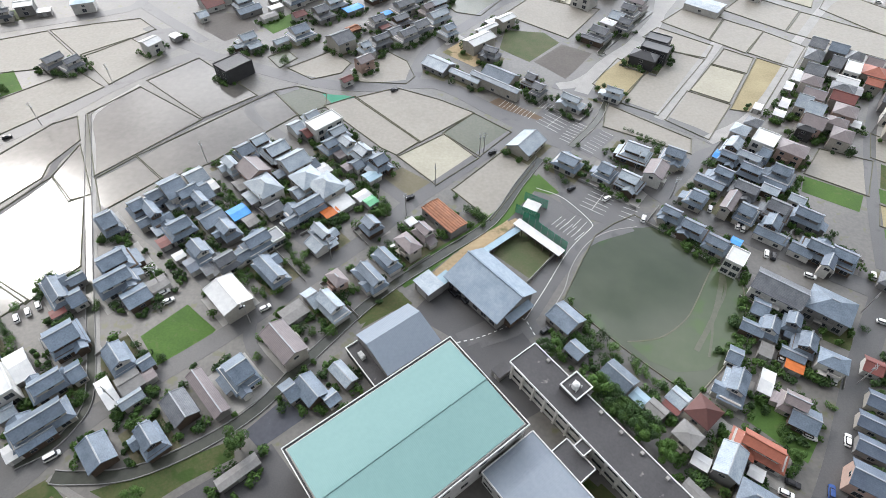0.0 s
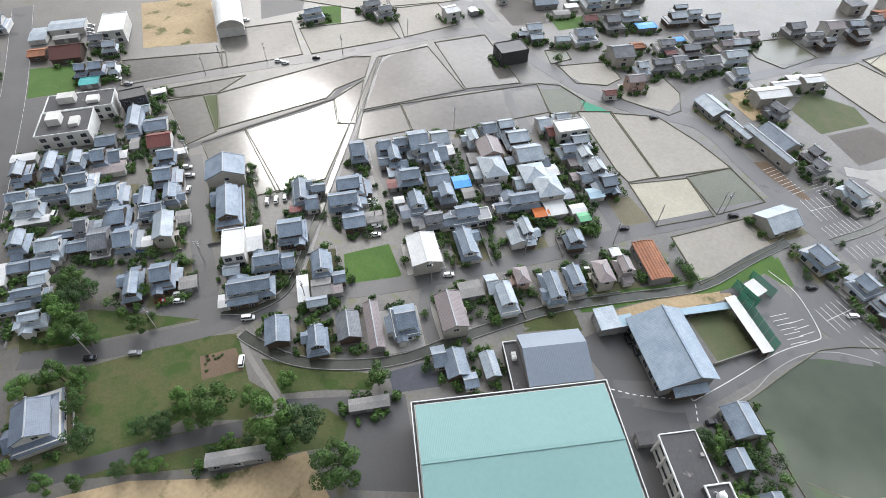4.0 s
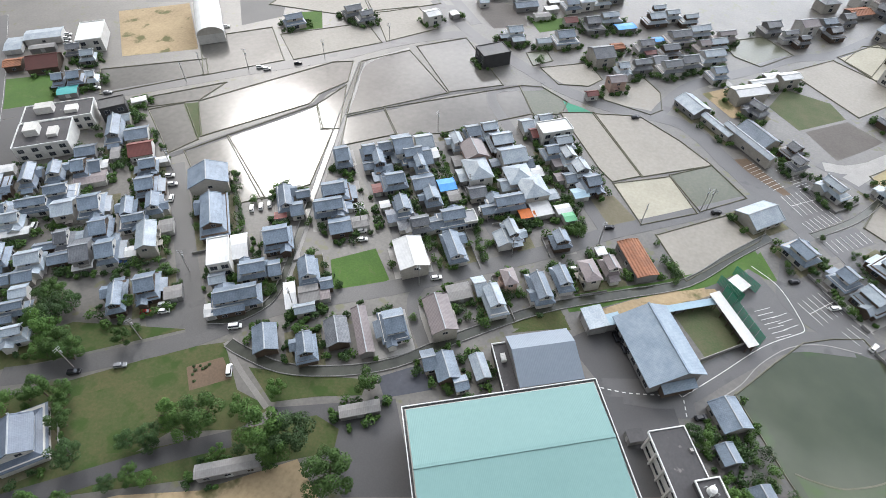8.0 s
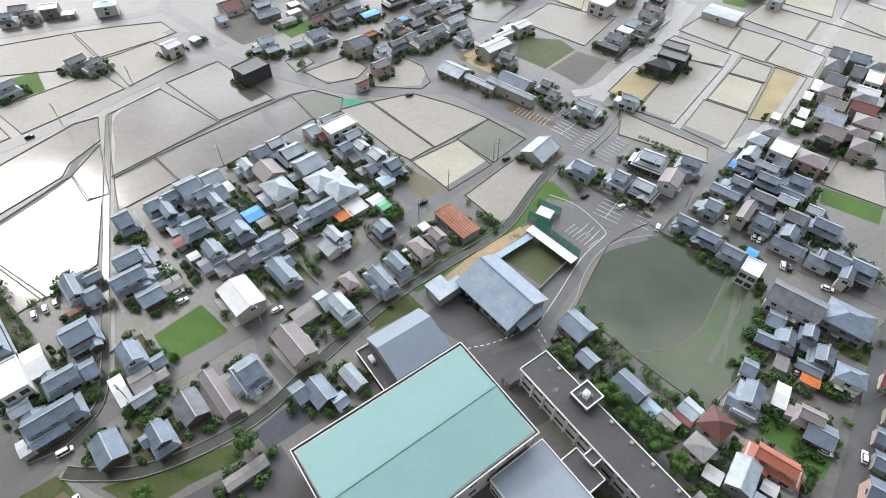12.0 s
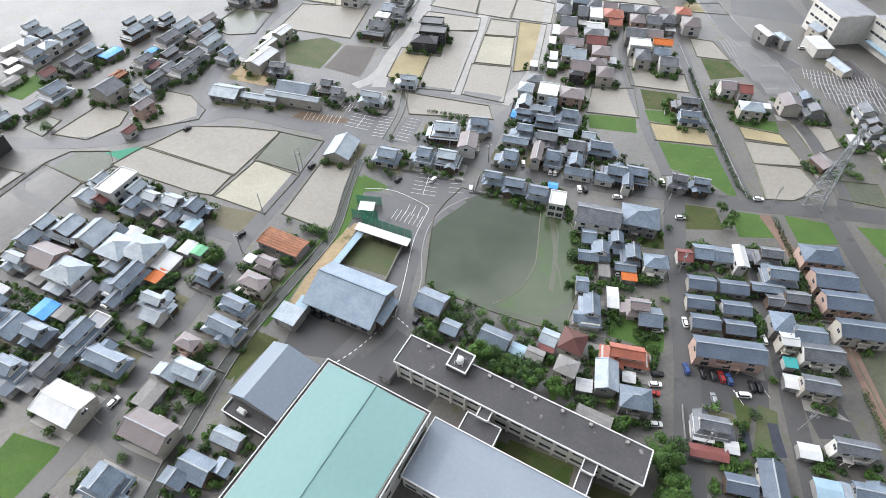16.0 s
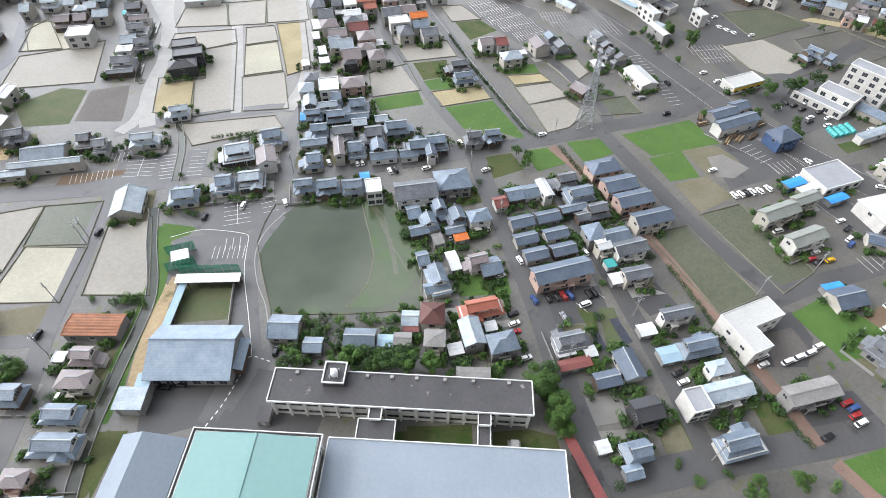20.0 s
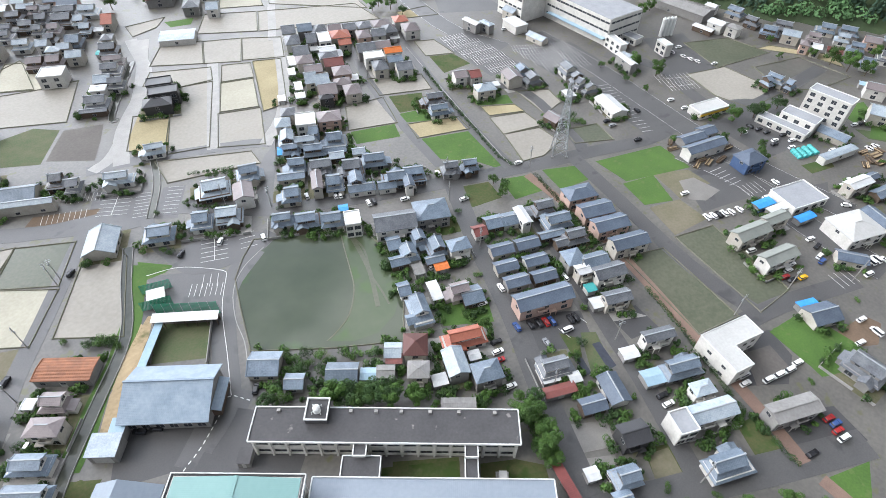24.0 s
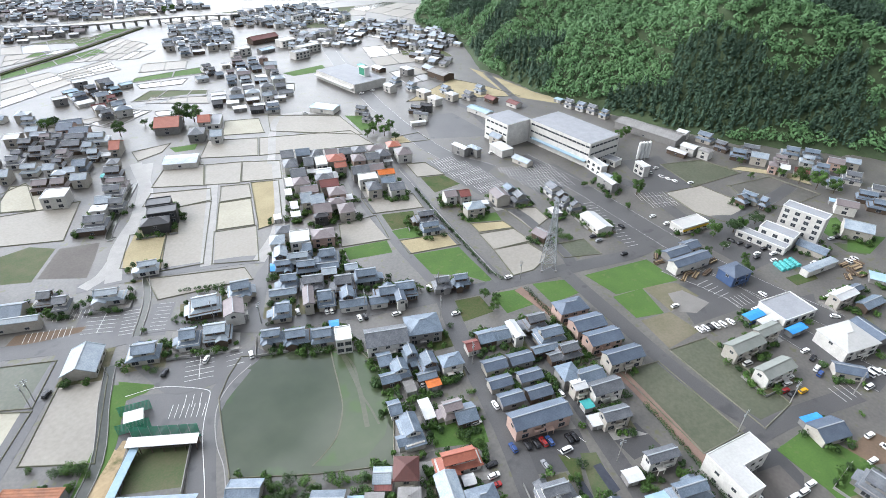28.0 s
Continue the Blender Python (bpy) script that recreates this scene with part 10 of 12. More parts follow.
far_house(86.5, 397.9, -38, 9.5, 9.9, "tg", 1447)
far_house(92.2, 406.6, -38, 8.4, 7.4, "tg", 1448)
far_house(87.9, 379.0, -38, 10.0, 9.7, "tl", 1449)
far_house(101.5, 402.2, -38, 10.6, 10.8, "tg", 1450)
far_house(102.5, 391.7, -38, 7.0, 9.2, "tg", 1451)
far_house(95.2, 368.2, -38, 6.6, 8.9, "ml", 1452)
far_house(95.5, 356.1, -38, 7.7, 7.6, "ml", 1453)
far_house(101.6, 374.9, -38, 8.2, 7.5, "tg", 1454)
far_house(118.9, 395.4, -38, 13.2, 13.6, "tg", 1455)
far_house(125.5, 407.8, -38, 16.6, 10.7, "tg", 1456)
far_house(124.9, 386.9, -38, 7.4, 10.4, "tl", 1457)
far_house(136.1, 396.8, -38, 13.0, 11.2, "tl", 1458)
far_house(108.8, 361.4, -38, 10.3, 13.8, "tb", 1459)
far_house(101.1, 355.3, -38, 7.2, 7.8, "ml", 1460)
far_house(100.4, 341.1, -38, 8.8, 8.9, "ml", 1461)
far_house(129.4, 428.5, -38, 10.4, 13.3, "mB", 1462)
far_house(132.7, 415.2, -38, 12.4, 10.0, "mB", 1463)
far_house(113.2, 441.2, -38, 8.1, 9.2, "ml", 1464)
far_house(112.3, 428.5, -38, 10.0, 7.5, "ml", 1465)
far_house(99.8, 437.3, -38, 9.8, 11.3, "mw", 1466)
far_house(135.6, 370.7, -38, 6.6, 14.5, "mR", 1467)
far_house(127.3, 367.4, -38, 5.8, 6.1, "sw", 1468)
far_house(122.6, 347.8, -38, 6.9, 8.7, "mg", 1469)
far_house(117.2, 336.9, -38, 10.2, 10.9, "tg", 1470)
far_house(114.6, 337.7, -38, 9.1, 5.5, "kt", 1471)
far_house(111.8, 321.6, -38, 11.9, 8.8, "tn", 1472)
far_house(105.7, 312.7, -38, 10.9, 9.8, "tg", 1473)
far_house(96.4, 302.8, -38, 8.3, 9.3, "ml", 1474)
far_house(99.2, 296.2, -38, 8.6, 9.1, "tg", 1475)
far_house(89.8, 295.4, -38, 8.0, 6.6, "mw", 1476)
far_house(83.1, 350.4, -38, 10.2, 10.4, "tn", 1477)
far_house(90.4, 345.0, -38, 9.6, 10.8, "tn", 1478)
far_house(81.9, 327.3, -38, 12.0, 11.1, "fw", 1479)
far_house(75.0, 378.2, -38, 5.7, 10.3, "ml", 1480)
house(83.7, 286.2, -38, 11.7, 11.6, "tg", 1481)
house(79.3, 281.5, -38, 12.8, 4.0, "sg", 1482)
far_house(178.8, 383.6, -38, 16.9, 20.4, "mR", 1483)
far_house(152.9, 324.0, -38, 20.4, 14.6, "kl", 1484)
far_house(182.5, 353.6, -38, 10.8, 13.9, "mg", 1485)
far_house(199.1, 369.9, -38, 9.1, 13.1, "mR", 1486)
far_house(205.9, 369.5, -38, 10.0, 22.3, "fl", 1487)
far_house(189.0, 339.9, -38, 7.9, 11.9, "ml", 1488)
far_house(110.5, 405.3, -38, 8.7, 9.8, "tg", 1489)
far_house(102.2, 422.3, -38, 9.4, 9.5, "tg", 1490)
far_house(109.2, 386.4, -38, 9.2, 9.5, "tn", 1491)
far_house(121.4, 372.0, -38, 7.2, 10.0, "tl", 1492)
far_house(114.2, 422.6, -38, 9.0, 8.5, "tn", 1493)
far_house(118.9, 417.1, -38, 8.3, 8.7, "tg", 1494)


house(73.6, 67.6, -50, 7.8, 8.5, "md", 1601)
house(68.7, 72.9, -50, 5.7, 6.0, "sl", 1602)
house(66.8, 70.7, -50, 5.3, 2.1, "kr", 1603)
house(61.5, 69.3, -50, 5.9, 4.8, "sh", 1604)
house(67.2, 60.9, -50, 6.8, 6.3, "mh", 1605)
house(57.8, 73.1, -50, 5.2, 4.4, "kc", 1606)
house(52.8, 79.4, -50, 10.0, 7.5, "sb", 1607)
house(41.6, 88.4, -50, 6.1, 5.7, "sb", 1608)
house(39.9, 100.3, -50, 10.0, 9.1, "sb", 1609)
house(67.4, 45.5, -50, 10.4, 1.5, "kh", 1610)
house(-53.1, 50.3, 41, 11.8, 3.5, "kh", 1611)
house(-73.8, 19.6, 41, 16.8, 3.7, "kh", 1612)

far_house(-147.3, 359.8, 42, 11.5, 14.7, "tg", 1701)
far_house(-139.1, 357.6, 42, 10.3, 11.1, "tl", 1702)
far_house(-124.9, 346.7, 42, 8.3, 10.7, "tg", 1703)
far_house(-119.2, 348.6, 42, 7.1, 8.6, "tg", 1704)
far_house(-120.0, 361.8, 42, 8.8, 7.7, "tl", 1705)
far_house(-130.8, 329.0, 42, 11.6, 14.8, "mh", 1706)
far_house(-125.1, 336.9, 42, 7.3, 8.4, "sl", 1707)
far_house(-138.1, 318.4, 42, 11.6, 14.6, "sr", 1708)
far_house(-138.5, 302.3, 42, 6.3, 8.8, "sl", 1709)
far_house(-118.3, 316.7, 42, 11.7, 9.0, "tl", 1710)
far_house(-113.8, 309.9, 42, 14.4, 7.9, "sb", 1711)
far_house(-100.8, 303.6, 42, 10.0, 6.0, "kh", 1712)
far_house(-103.8, 340.1, 42, 9.7, 4.6, "kw", 1713)
far_house(-101.9, 324.3, 42, 6.8, 6.3, "kw", 1714)
far_house(-99.4, 314.7, 42, 8.5, 5.2, "kw", 1715)
far_house(-90.4, 323.0, 42, 10.7, 11.8, "tb", 1716)
far_house(-93.3, 337.4, 42, 9.8, 8.2, "ml", 1717)
far_house(-83.2, 329.1, 42, 9.2, 8.0, "ml", 1718)
far_house(-86.4, 343.1, 42, 9.9, 8.2, "tl", 1719)
far_house(-77.0, 337.0, 42, 11.5, 10.0, "tl", 1720)
far_house(-93.6, 356.1, 42, 11.5, 7.4, "tl", 1721)
far_house(-71.6, 346.4, 42, 13.5, 7.1, "tl", 1722)
far_house(-64.3, 317.8, 42, 12.8, 7.6, "tl", 1723)
far_house(-54.4, 314.4, 42, 11.7, 6.7, "ku", 1724)
far_house(-83.9, 304.6, 42, 8.0, 6.7, "sr", 1725)
house(-78.7, 282.4, 42, 13.7, 11.5, "tb", 1726)
house(-88.0, 274.6, 42, 8.4, 5.5, "sl", 1727)
far_house(-70.5, 305.4, 42, 11.5, 12.0, "tg", 1728)
house(-55.6, 273.8, 42, 11.6, 12.8, "mg", 1729)
house(-40.3, 266.8, 42, 9.8, 9.8, "tl", 1730)
house(-35.1, 274.8, 42, 12.4, 7.5, "tg", 1731)
house(-41.1, 252.8, 42, 9.0, 7.0, "mn", 1732)
house(-48.4, 238.3, 42, 6.2, 4.8, "sr", 1733)
house(-105.7, 273.9, 42, 10.6, 9.7, "tl", 1734)
house(-108.5, 268.6, 42, 6.2, 4.7, "sl", 1735)
house(-100.9, 269.0, 42, 7.4, 5.5, "sl", 1736)
house(-51.3, 289.0, 42, 7.1, 6.3, "so", 1737)
far_house(-43.4, 340.9, 42, 10.1, 5.9, "tl", 1738)
far_house(-34.3, 339.9, 42, 11.2, 6.8, "tl", 1739)
far_house(-41.9, 330.2, 42, 14.1, 9.6, "tl", 1740)
far_house(-24.8, 338.8, 42, 10.6, 5.8, "tl", 1741)
far_house(-17.8, 327.2, 42, 14.9, 9.4, "tl", 1742)
far_house(-5.7, 316.7, 42, 12.4, 8.1, "tl", 1743)
far_house(-24.6, 314.9, 42, 16.7, 10.1, "tg", 1744)
far_house(-11.4, 311.3, 42, 8.6, 8.1, "tn", 1745)
far_house(-5.3, 302.9, 42, 14.6, 9.6, "tl", 1746)
far_house(-32.7, 310.4, 42, 10.2, 4.9, "ku", 1747)
house(-25.3, 297.3, 42, 13.6, 7.9, "tg", 1748)
house(-38.3, 296.5, 42, 11.5, 8.8, "tg", 1749)
house(-34.6, 293.1, 42, 6.9, 5.5, "kr", 1750)
house(-14.3, 291.1, 42, 13.0, 10.3, "tg", 1751)
house(-21.5, 280.9, 42, 12.3, 9.2, "tg", 1752)
house(-28.2, 286.8, 42, 8.3, 8.4, "sg", 1753)
house(0.9, 286.9, 42, 9.2, 9.2, "tb", 1754)
far_house(-3.5, 328.5, 42, 13.7, 7.4, "tn", 1755)
house(22.0, 286.9, 42, 14.3, 4.4, "mw", 1756)
house(17.5, 274.9, 42, 16.8, 9.3, "mw", 1757)
far_house(32.8, 298.6, 42, 11.0, 6.8, "mw", 1758)
far_house(25.6, 301.8, 42, 9.2, 3.1, "kw", 1759)
house(0.3, 145.2, -49, 17.5, 8.3, "ko", 1760)
house(-6.5, 135.5, -49, 10.6, 5.0, "tn", 1761)
house(-12.4, 129.3, -49, 9.7, 6.1, "mn", 1762)
house(-12.0, 142.7, -49, 2.4, 3.8, "kw", 1763)
house(-19.8, 123.3, -49, 11.5, 6.0, "tb", 1764)
house(-25.4, 115.3, -49, 13.7, 8.3, "tb", 1765)
house(-35.3, 113.1, -49, 7.2, 5.0, "mn", 1766)
house(-26.6, 139.6, -49, 7.2, 7.4, "tb", 1767)
far_house(-311.1, 117.2, 46, 8.7, 8.7, "so", 1768)
far_house(-299.0, 125.8, 46, 14.9, 14.6, "sd", 1769)
far_house(-314.7, 135.4, 46, 12.6, 4.8, "kh", 1770)
far_house(-323.9, 143.3, 46, 18.3, 11.3, "kl", 1771)
far_house(-329.3, 129.7, 46, 8.6, 14.3, "kl", 1772)
far_house(-298.3, 154.3, 46, 12.3, 20.6, "fw", 1773)
far_house(-294.2, 139.8, 46, 8.8, 8.0, "tg", 1774)
far_house(-283.9, 139.6, 46, 8.1, 7.9, "tl", 1775)
house(-276.0, 117.3, 46, 5.9, 9.3, "tb", 1776)
house(-270.6, 123.1, 46, 8.3, 9.5, "tb", 1777)
house(-264.5, 127.4, 46, 5.4, 7.2, "tl", 1778)
house(-266.9, 114.9, 46, 8.9, 7.0, "kt", 1779)
far_house(-362.6, 118.2, 46, 10.3, 10.4, "mG", 1780)
far_house(-355.6, 124.8, 46, 8.4, 13.3, "tb", 1781)
far_house(-312.2, 87.7, 46, 10.2, 12.5, "tl", 1782)
far_house(-295.4, 78.5, 46, 8.1, 11.6, "tb", 1783)

tagged(new("far_town", FAR_TOWN.data("far_town", *FAR_MATS)), "distant crowded town of tiled and sheet-roofed houses", "houses", "", "stuff")

# ---- plots ----
plot(-78.7, 282.4, 42, 16.6, 13.9, "garden", "")
plot(-55.6, 273.8, 42, 14.5, 15.1, "garden", "")
plot(-35.1, 274.8, 42, 14.7, 9.9, "concrete", "")
plot(-41.1, 252.8, 42, 12.3, 9.5, "concrete", "")
plot(-25.3, 297.3, 42, 17.0, 10.0, "garden", "")
plot(-38.3, 296.5, 42, 14.1, 12.0, "concrete", "")
plot(-14.3, 291.1, 42, 16.9, 13.2, "garden", "s")
plot(-21.5, 280.9, 42, 16.0, 12.3, "gravel", "")
plot(0.9, 286.9, 42, 13.1, 13.6, "concrete", "n")
plot(22.0, 286.9, 42, 16.5, 8.3, "concrete", "")
plot(-6.5, 135.5, -49, 13.8, 9.3, "garden", "")
plot(-12.4, 129.3, -49, 12.3, 10.1, "garden", "e")
plot(-19.8, 123.3, -49, 13.9, 8.1, "concrete", "")
plot(-35.3, 113.1, -49, 10.3, 9.0, "gravel", "sw")
plot(-26.6, 139.6, -49, 9.2, 10.6, "gravel", "sw")
plot(-276.0, 117.3, 46, 9.4, 11.5, "concrete", "")
plot(-270.6, 123.1, 46, 10.9, 12.6, "concrete", "w")
plot(73.6, 67.6, -50, 11.7, 12.4, "concrete", "")
plot(174.3, 227.6, -34, 13.8, 11.5, "gravel", "s")
plot(200.5, 202.7, -34, 11.5, 15.4, "concrete", "n")
plot(211.4, 201.8, -34, 12.4, 10.7, "concrete", "")
plot(208.4, 192.2, -34, 11.7, 12.9, "concrete", "")
plot(169.2, 215.3, -34, 11.5, 15.9, "concrete", "e")
plot(164.3, 205.6, -34, 11.8, 14.7, "gravel", "")
plot(158.7, 200.3, -34, 10.2, 8.1, "gravel", "w")
plot(-109.7, 152.1, 44, 13.5, 14.2, "concrete", "")
plot(-104.8, 156.5, 44, 10.9, 15.4, "garden", "")
plot(-97.6, 153.6, 44, 13.8, 14.2, "concrete", "")
plot(-107.0, 143.8, 44, 10.8, 16.6, "garden", "")
plot(-97.2, 137.4, 44, 13.4, 13.7, "garden", "")
plot(-85.0, 125.4, 44, 9.5, 12.9, "garden", "")
plot(-76.4, 121.3, 44, 13.9, 12.6, "garden", "")
plot(-59.1, 119.2, 44, 12.3, 21.7, "garden", "e")
plot(-69.7, 105.7, 44, 13.7, 17.9, "concrete", "")
plot(-36.0, 103.1, 44, 10.0, 15.0, "garden", "e")
plot(-42.6, 135.0, 44, 12.0, 17.1, "garden", "n")
plot(-48.2, 88.3, 44, 11.1, 17.6, "concrete", "")
plot(-77.3, 186.1, 44, 10.4, 14.5, "concrete", "")
plot(-83.1, 180.5, 44, 10.3, 13.2, "concrete", "")
plot(-87.8, 171.8, 44, 10.9, 16.8, "garden", "e")
plot(-70.1, 180.7, 44, 13.3, 14.8, "concrete", "")
plot(-69.9, 158.1, 44, 13.5, 17.5, "garden", "sw")
plot(-61.3, 173.4, 44, 13.2, 14.0, "garden", "sw")
plot(-46.2, 159.2, 44, 14.4, 15.0, "garden", "")
plot(-53.1, 148.4, 44, 17.5, 13.9, "garden", "w")
plot(-48.7, 185.5, 44, 10.8, 11.4, "garden", "")
plot(-40.8, 187.1, 44, 12.8, 14.3, "garden", "")
plot(-34.7, 180.9, 44, 12.5, 15.7, "concrete", "w")
plot(-112.0, 121.0, 44, 17.1, 16.8, "concrete", "")
plot(-108.3, 112.3, 44, 17.7, 15.4, "concrete", "")
plot(-123.5, 139.1, 44, 10.3, 15.7, "concrete", "")
plot(-127.4, 108.3, 44, 11.2, 19.6, "concrete", "e")
plot(-115.6, 88.9, 44, 13.2, 17.9, "concrete", "sw")
plot(-114.3, 75.3, 44, 15.6, 14.4, "garden", "")
plot(-97.8, 83.6, 44, 11.1, 16.9, "garden", "e")
plot(-79.9, 58.5, 44, 11.5, 16.7, "garden", "")
plot(-60.0, 77.2, 44, 12.6, 16.7, "concrete", "")
plot(-220.0, 103.9, 46, 9.8, 28.0, "garden", "sw")
plot(-222.3, 65.8, 46, 11.1, 19.1, "garden", "n")
plot(-216.6, 73.4, 46, 10.9, 16.3, "concrete", "")
plot(-204.6, 66.8, 46, 15.6, 14.0, "concrete", "w")
plot(-215.2, 48.8, 46, 15.2, 11.8, "concrete", "")
plot(-193.9, 60.8, 46, 10.3, 12.4, "concrete", "")
plot(-187.5, 68.0, 46, 14.8, 18.3, "garden", "")
plot(-188.5, 93.0, 46, 13.9, 14.6, "garden", "")
plot(-178.8, 87.3, 46, 14.0, 16.5, "concrete", "")
plot(-169.1, 81.6, 46, 11.7, 16.6, "garden", "")
plot(-175.0, 71.9, 46, 11.2, 16.7, "concrete", "")
plot(-175.9, 60.3, 46, 13.2, 16.2, "concrete", "")
plot(-163.9, 56.8, 46, 12.0, 17.3, "concrete", "")
plot(-156.1, 66.0, 46, 10.6, 17.6, "garden", "s")
plot(-207.0, 45.1, 46, 15.9, 12.0, "concrete", "w")
plot(-193.5, 33.6, 46, 9.6, 15.8, "garden", "")
plot(-181.2, 50.5, 46, 8.6, 13.7, "garden", "n")
plot(-169.9, 49.9, 46, 8.5, 14.0, "concrete", "")
plot(-170.4, 22.2, 46, 16.9, 9.4, "garden", "e")
plot(-159.8, 15.8, 46, 14.2, 11.4, "garden", "w")
plot(-138.0, 51.2, 46, 13.5, 18.0, "garden", "")
plot(-144.9, 85.8, 46, 15.9, 28.7, "garden", "s")
plot(129.4, 198.7, -38, 9.6, 11.6, "gravel", "")
plot(137.1, 204.2, -38, 10.1, 10.8, "gravel", "")
plot(147.2, 186.0, -38, 14.0, 11.9, "garden", "n")
plot(122.5, 188.4, -38, 11.3, 17.5, "garden", "w")
plot(118.5, 180.2, -38, 10.7, 11.8, "garden", "s")
plot(134.4, 183.7, -38, 9.3, 13.2, "garden", "")
plot(125.4, 172.4, -38, 12.2, 9.7, "garden", "n")
plot(137.0, 172.8, -38, 14.8, 15.4, "gravel", "")
plot(111.3, 170.0, -38, 12.9, 12.5, "gravel", "")
plot(118.4, 161.3, -38, 14.6, 14.3, "gravel", "")
plot(127.1, 151.3, -38, 15.4, 14.0, "concrete", "sw")
plot(123.2, 143.8, -38, 9.9, 16.5, "garden", "")
plot(109.9, 153.5, -38, 8.3, 15.6, "garden", "")
plot(115.2, 148.7, -38, 11.1, 12.7, "garden", "")
plot(98.0, 158.2, -38, 13.4, 14.0, "garden", "")
plot(135.2, 131.6, -38, 15.2, 15.5, "gravel", "")
plot(141.4, 127.1, -38, 13.8, 13.7, "gravel", "n")
plot(153.9, 116.3, -38, 11.8, 11.9, "garden", "")
plot(160.0, 111.3, -38, 12.4, 12.2, "gravel", "n")
plot(85.5, 146.7, -38, 12.5, 11.7, "gravel", "sw")
plot(98.5, 132.5, -38, 12.2, 10.8, "concrete", "")
plot(112.2, 111.4, -38, 18.5, 13.3, "gravel", "s")
plot(126.3, 104.8, -38, 16.7, 14.8, "gravel", "")
plot(105.0, 98.4, -32, 8.7, 13.6, "gravel", "w")
plot(111.8, 98.2, -32, 9.0, 12.8, "concrete", "")
plot(113.1, 92.0, -32, 10.6, 14.2, "garden", "n")
plot(117.7, 84.3, -32, 11.2, 8.6, "garden", "e")
plot(85.3, 77.1, -32, 13.2, 14.5, "gravel", "")
plot(100.5, 72.0, -32, 12.5, 11.6, "concrete", "")
plot(146.7, 74.7, -32, 7.6, 13.8, "garden", "")
plot(154.9, 64.1, -32, 14.6, 13.0, "concrete", "e")
plot(151.5, 53.6, -32, 11.9, 9.9, "garden", "")
plot(116.1, 46.6, -32, 23.4, 11.0, "gravel", "")
plot(173.8, 64.4, -32, 16.7, 13.3, "gravel", "s")
plot(168.7, 54.4, -32, 17.2, 11.3, "concrete", "")
plot(160.3, 35.9, -32, 18.2, 10.7, "gravel", "n")
plot(143.0, 41.2, -32, 12.0, 8.9, "gravel", "sw")
plot(141.4, 34.7, -32, 14.2, 9.6, "gravel", "n")
plot(132.3, 27.1, -35, 13.6, 8.1, "garden", "")
plot(86.0, 57.4, -35, 18.1, 11.1, "concrete", "")
plot(76.6, 53.9, -35, 9.4, 13.2, "garden", "")
plot(96.5, 30.0, -35, 14.5, 12.5, "garden", "w")
plot(78.3, -2.7, -35, 11.2, 10.1, "garden", "")
plot(110.5, -13.6, -35, 17.4, 9.9, "concrete", "sw")
plot(209.8, -3.7, -26, 14.2, 8.1, "concrete", "")
plot(188.6, -10.6, -26, 18.9, 11.0, "garden", "sw")
plot(256.2, -24.8, -26, 16.2, 8.8, "gravel", "w")
plot(-128.5, -2.7, 55, 17.7, 21.5, "garden", "e")
plot(156.4, -45.3, -104, 17.3, 14.8, "garden", "sw")
plot(74.0, 164.9, -38, 15.5, 15.9, "concrete", "s")
plot(65.5, 172.5, -38, 13.7, 16.4, "gravel", "s")
plot(51.5, 178.0, -38, 15.0, 13.5, "garden", "")
plot(85.8, 171.1, -32, 11.3, 14.4, "gravel", "")
plot(35.2, 190.4, -38, 16.3, 17.3, "garden", "")
plot(80.0, 184.9, -32, 19.0, 16.3, "garden", "")
plot(96.4, 181.0, -32, 15.7, 14.5, "concrete", "")
plot(58.6, 220.3, -38, 17.5, 12.8, "gravel", "se")
plot(44.5, 230.4, -38, 9.5, 11.7, "gravel", "s")
plot(41.4, 238.7, -38, 12.9, 13.7, "concrete", "")
plot(189.8, 150.6, -34, 15.6, 12.1, "garden", "")
plot(9.8, 242.7, -38, 21.1, 8.6, "garden", "")
plot(79.3, 229.7, -32, 17.3, 13.5, "garden", "")
plot(220.5, 103.5, -100, 12.0, 12.2, "garden", "s")
plot(27.2, 244.5, -38, 23.1, 15.2, "garden", "")
plot(193.8, 159.5, -34, 18.9, 11.9, "gravel", "w")
plot(-3.6, 253.5, -38, 17.9, 15.1, "garden", "")
plot(218.4, 144.5, -34, 14.4, 12.4, "garden", "")
plot(21.8, 263.5, -32, 14.3, 12.8, "garden", "")
plot(249.8, 87.3, -120, 20.3, 12.6, "garden", "sn")
plot(221.0, 163.1, -34, 13.0, 12.5, "garden", "nw")
plot(255.3, 102.6, -120, 9.5, 13.8, "gravel", "")
plot(226.2, 157.3, -34, 11.2, 12.4, "garden", "")
plot(238.7, 141.1, -120, 16.6, 11.7, "concrete", "")
plot(256.3, 109.2, -100, 10.3, 11.9, "garden", "")
plot(245.3, 132.2, -120, 11.0, 15.7, "garden", "n")
plot(101.6, 260.3, -32, 19.3, 13.3, "garden", "s")
lay_yards()

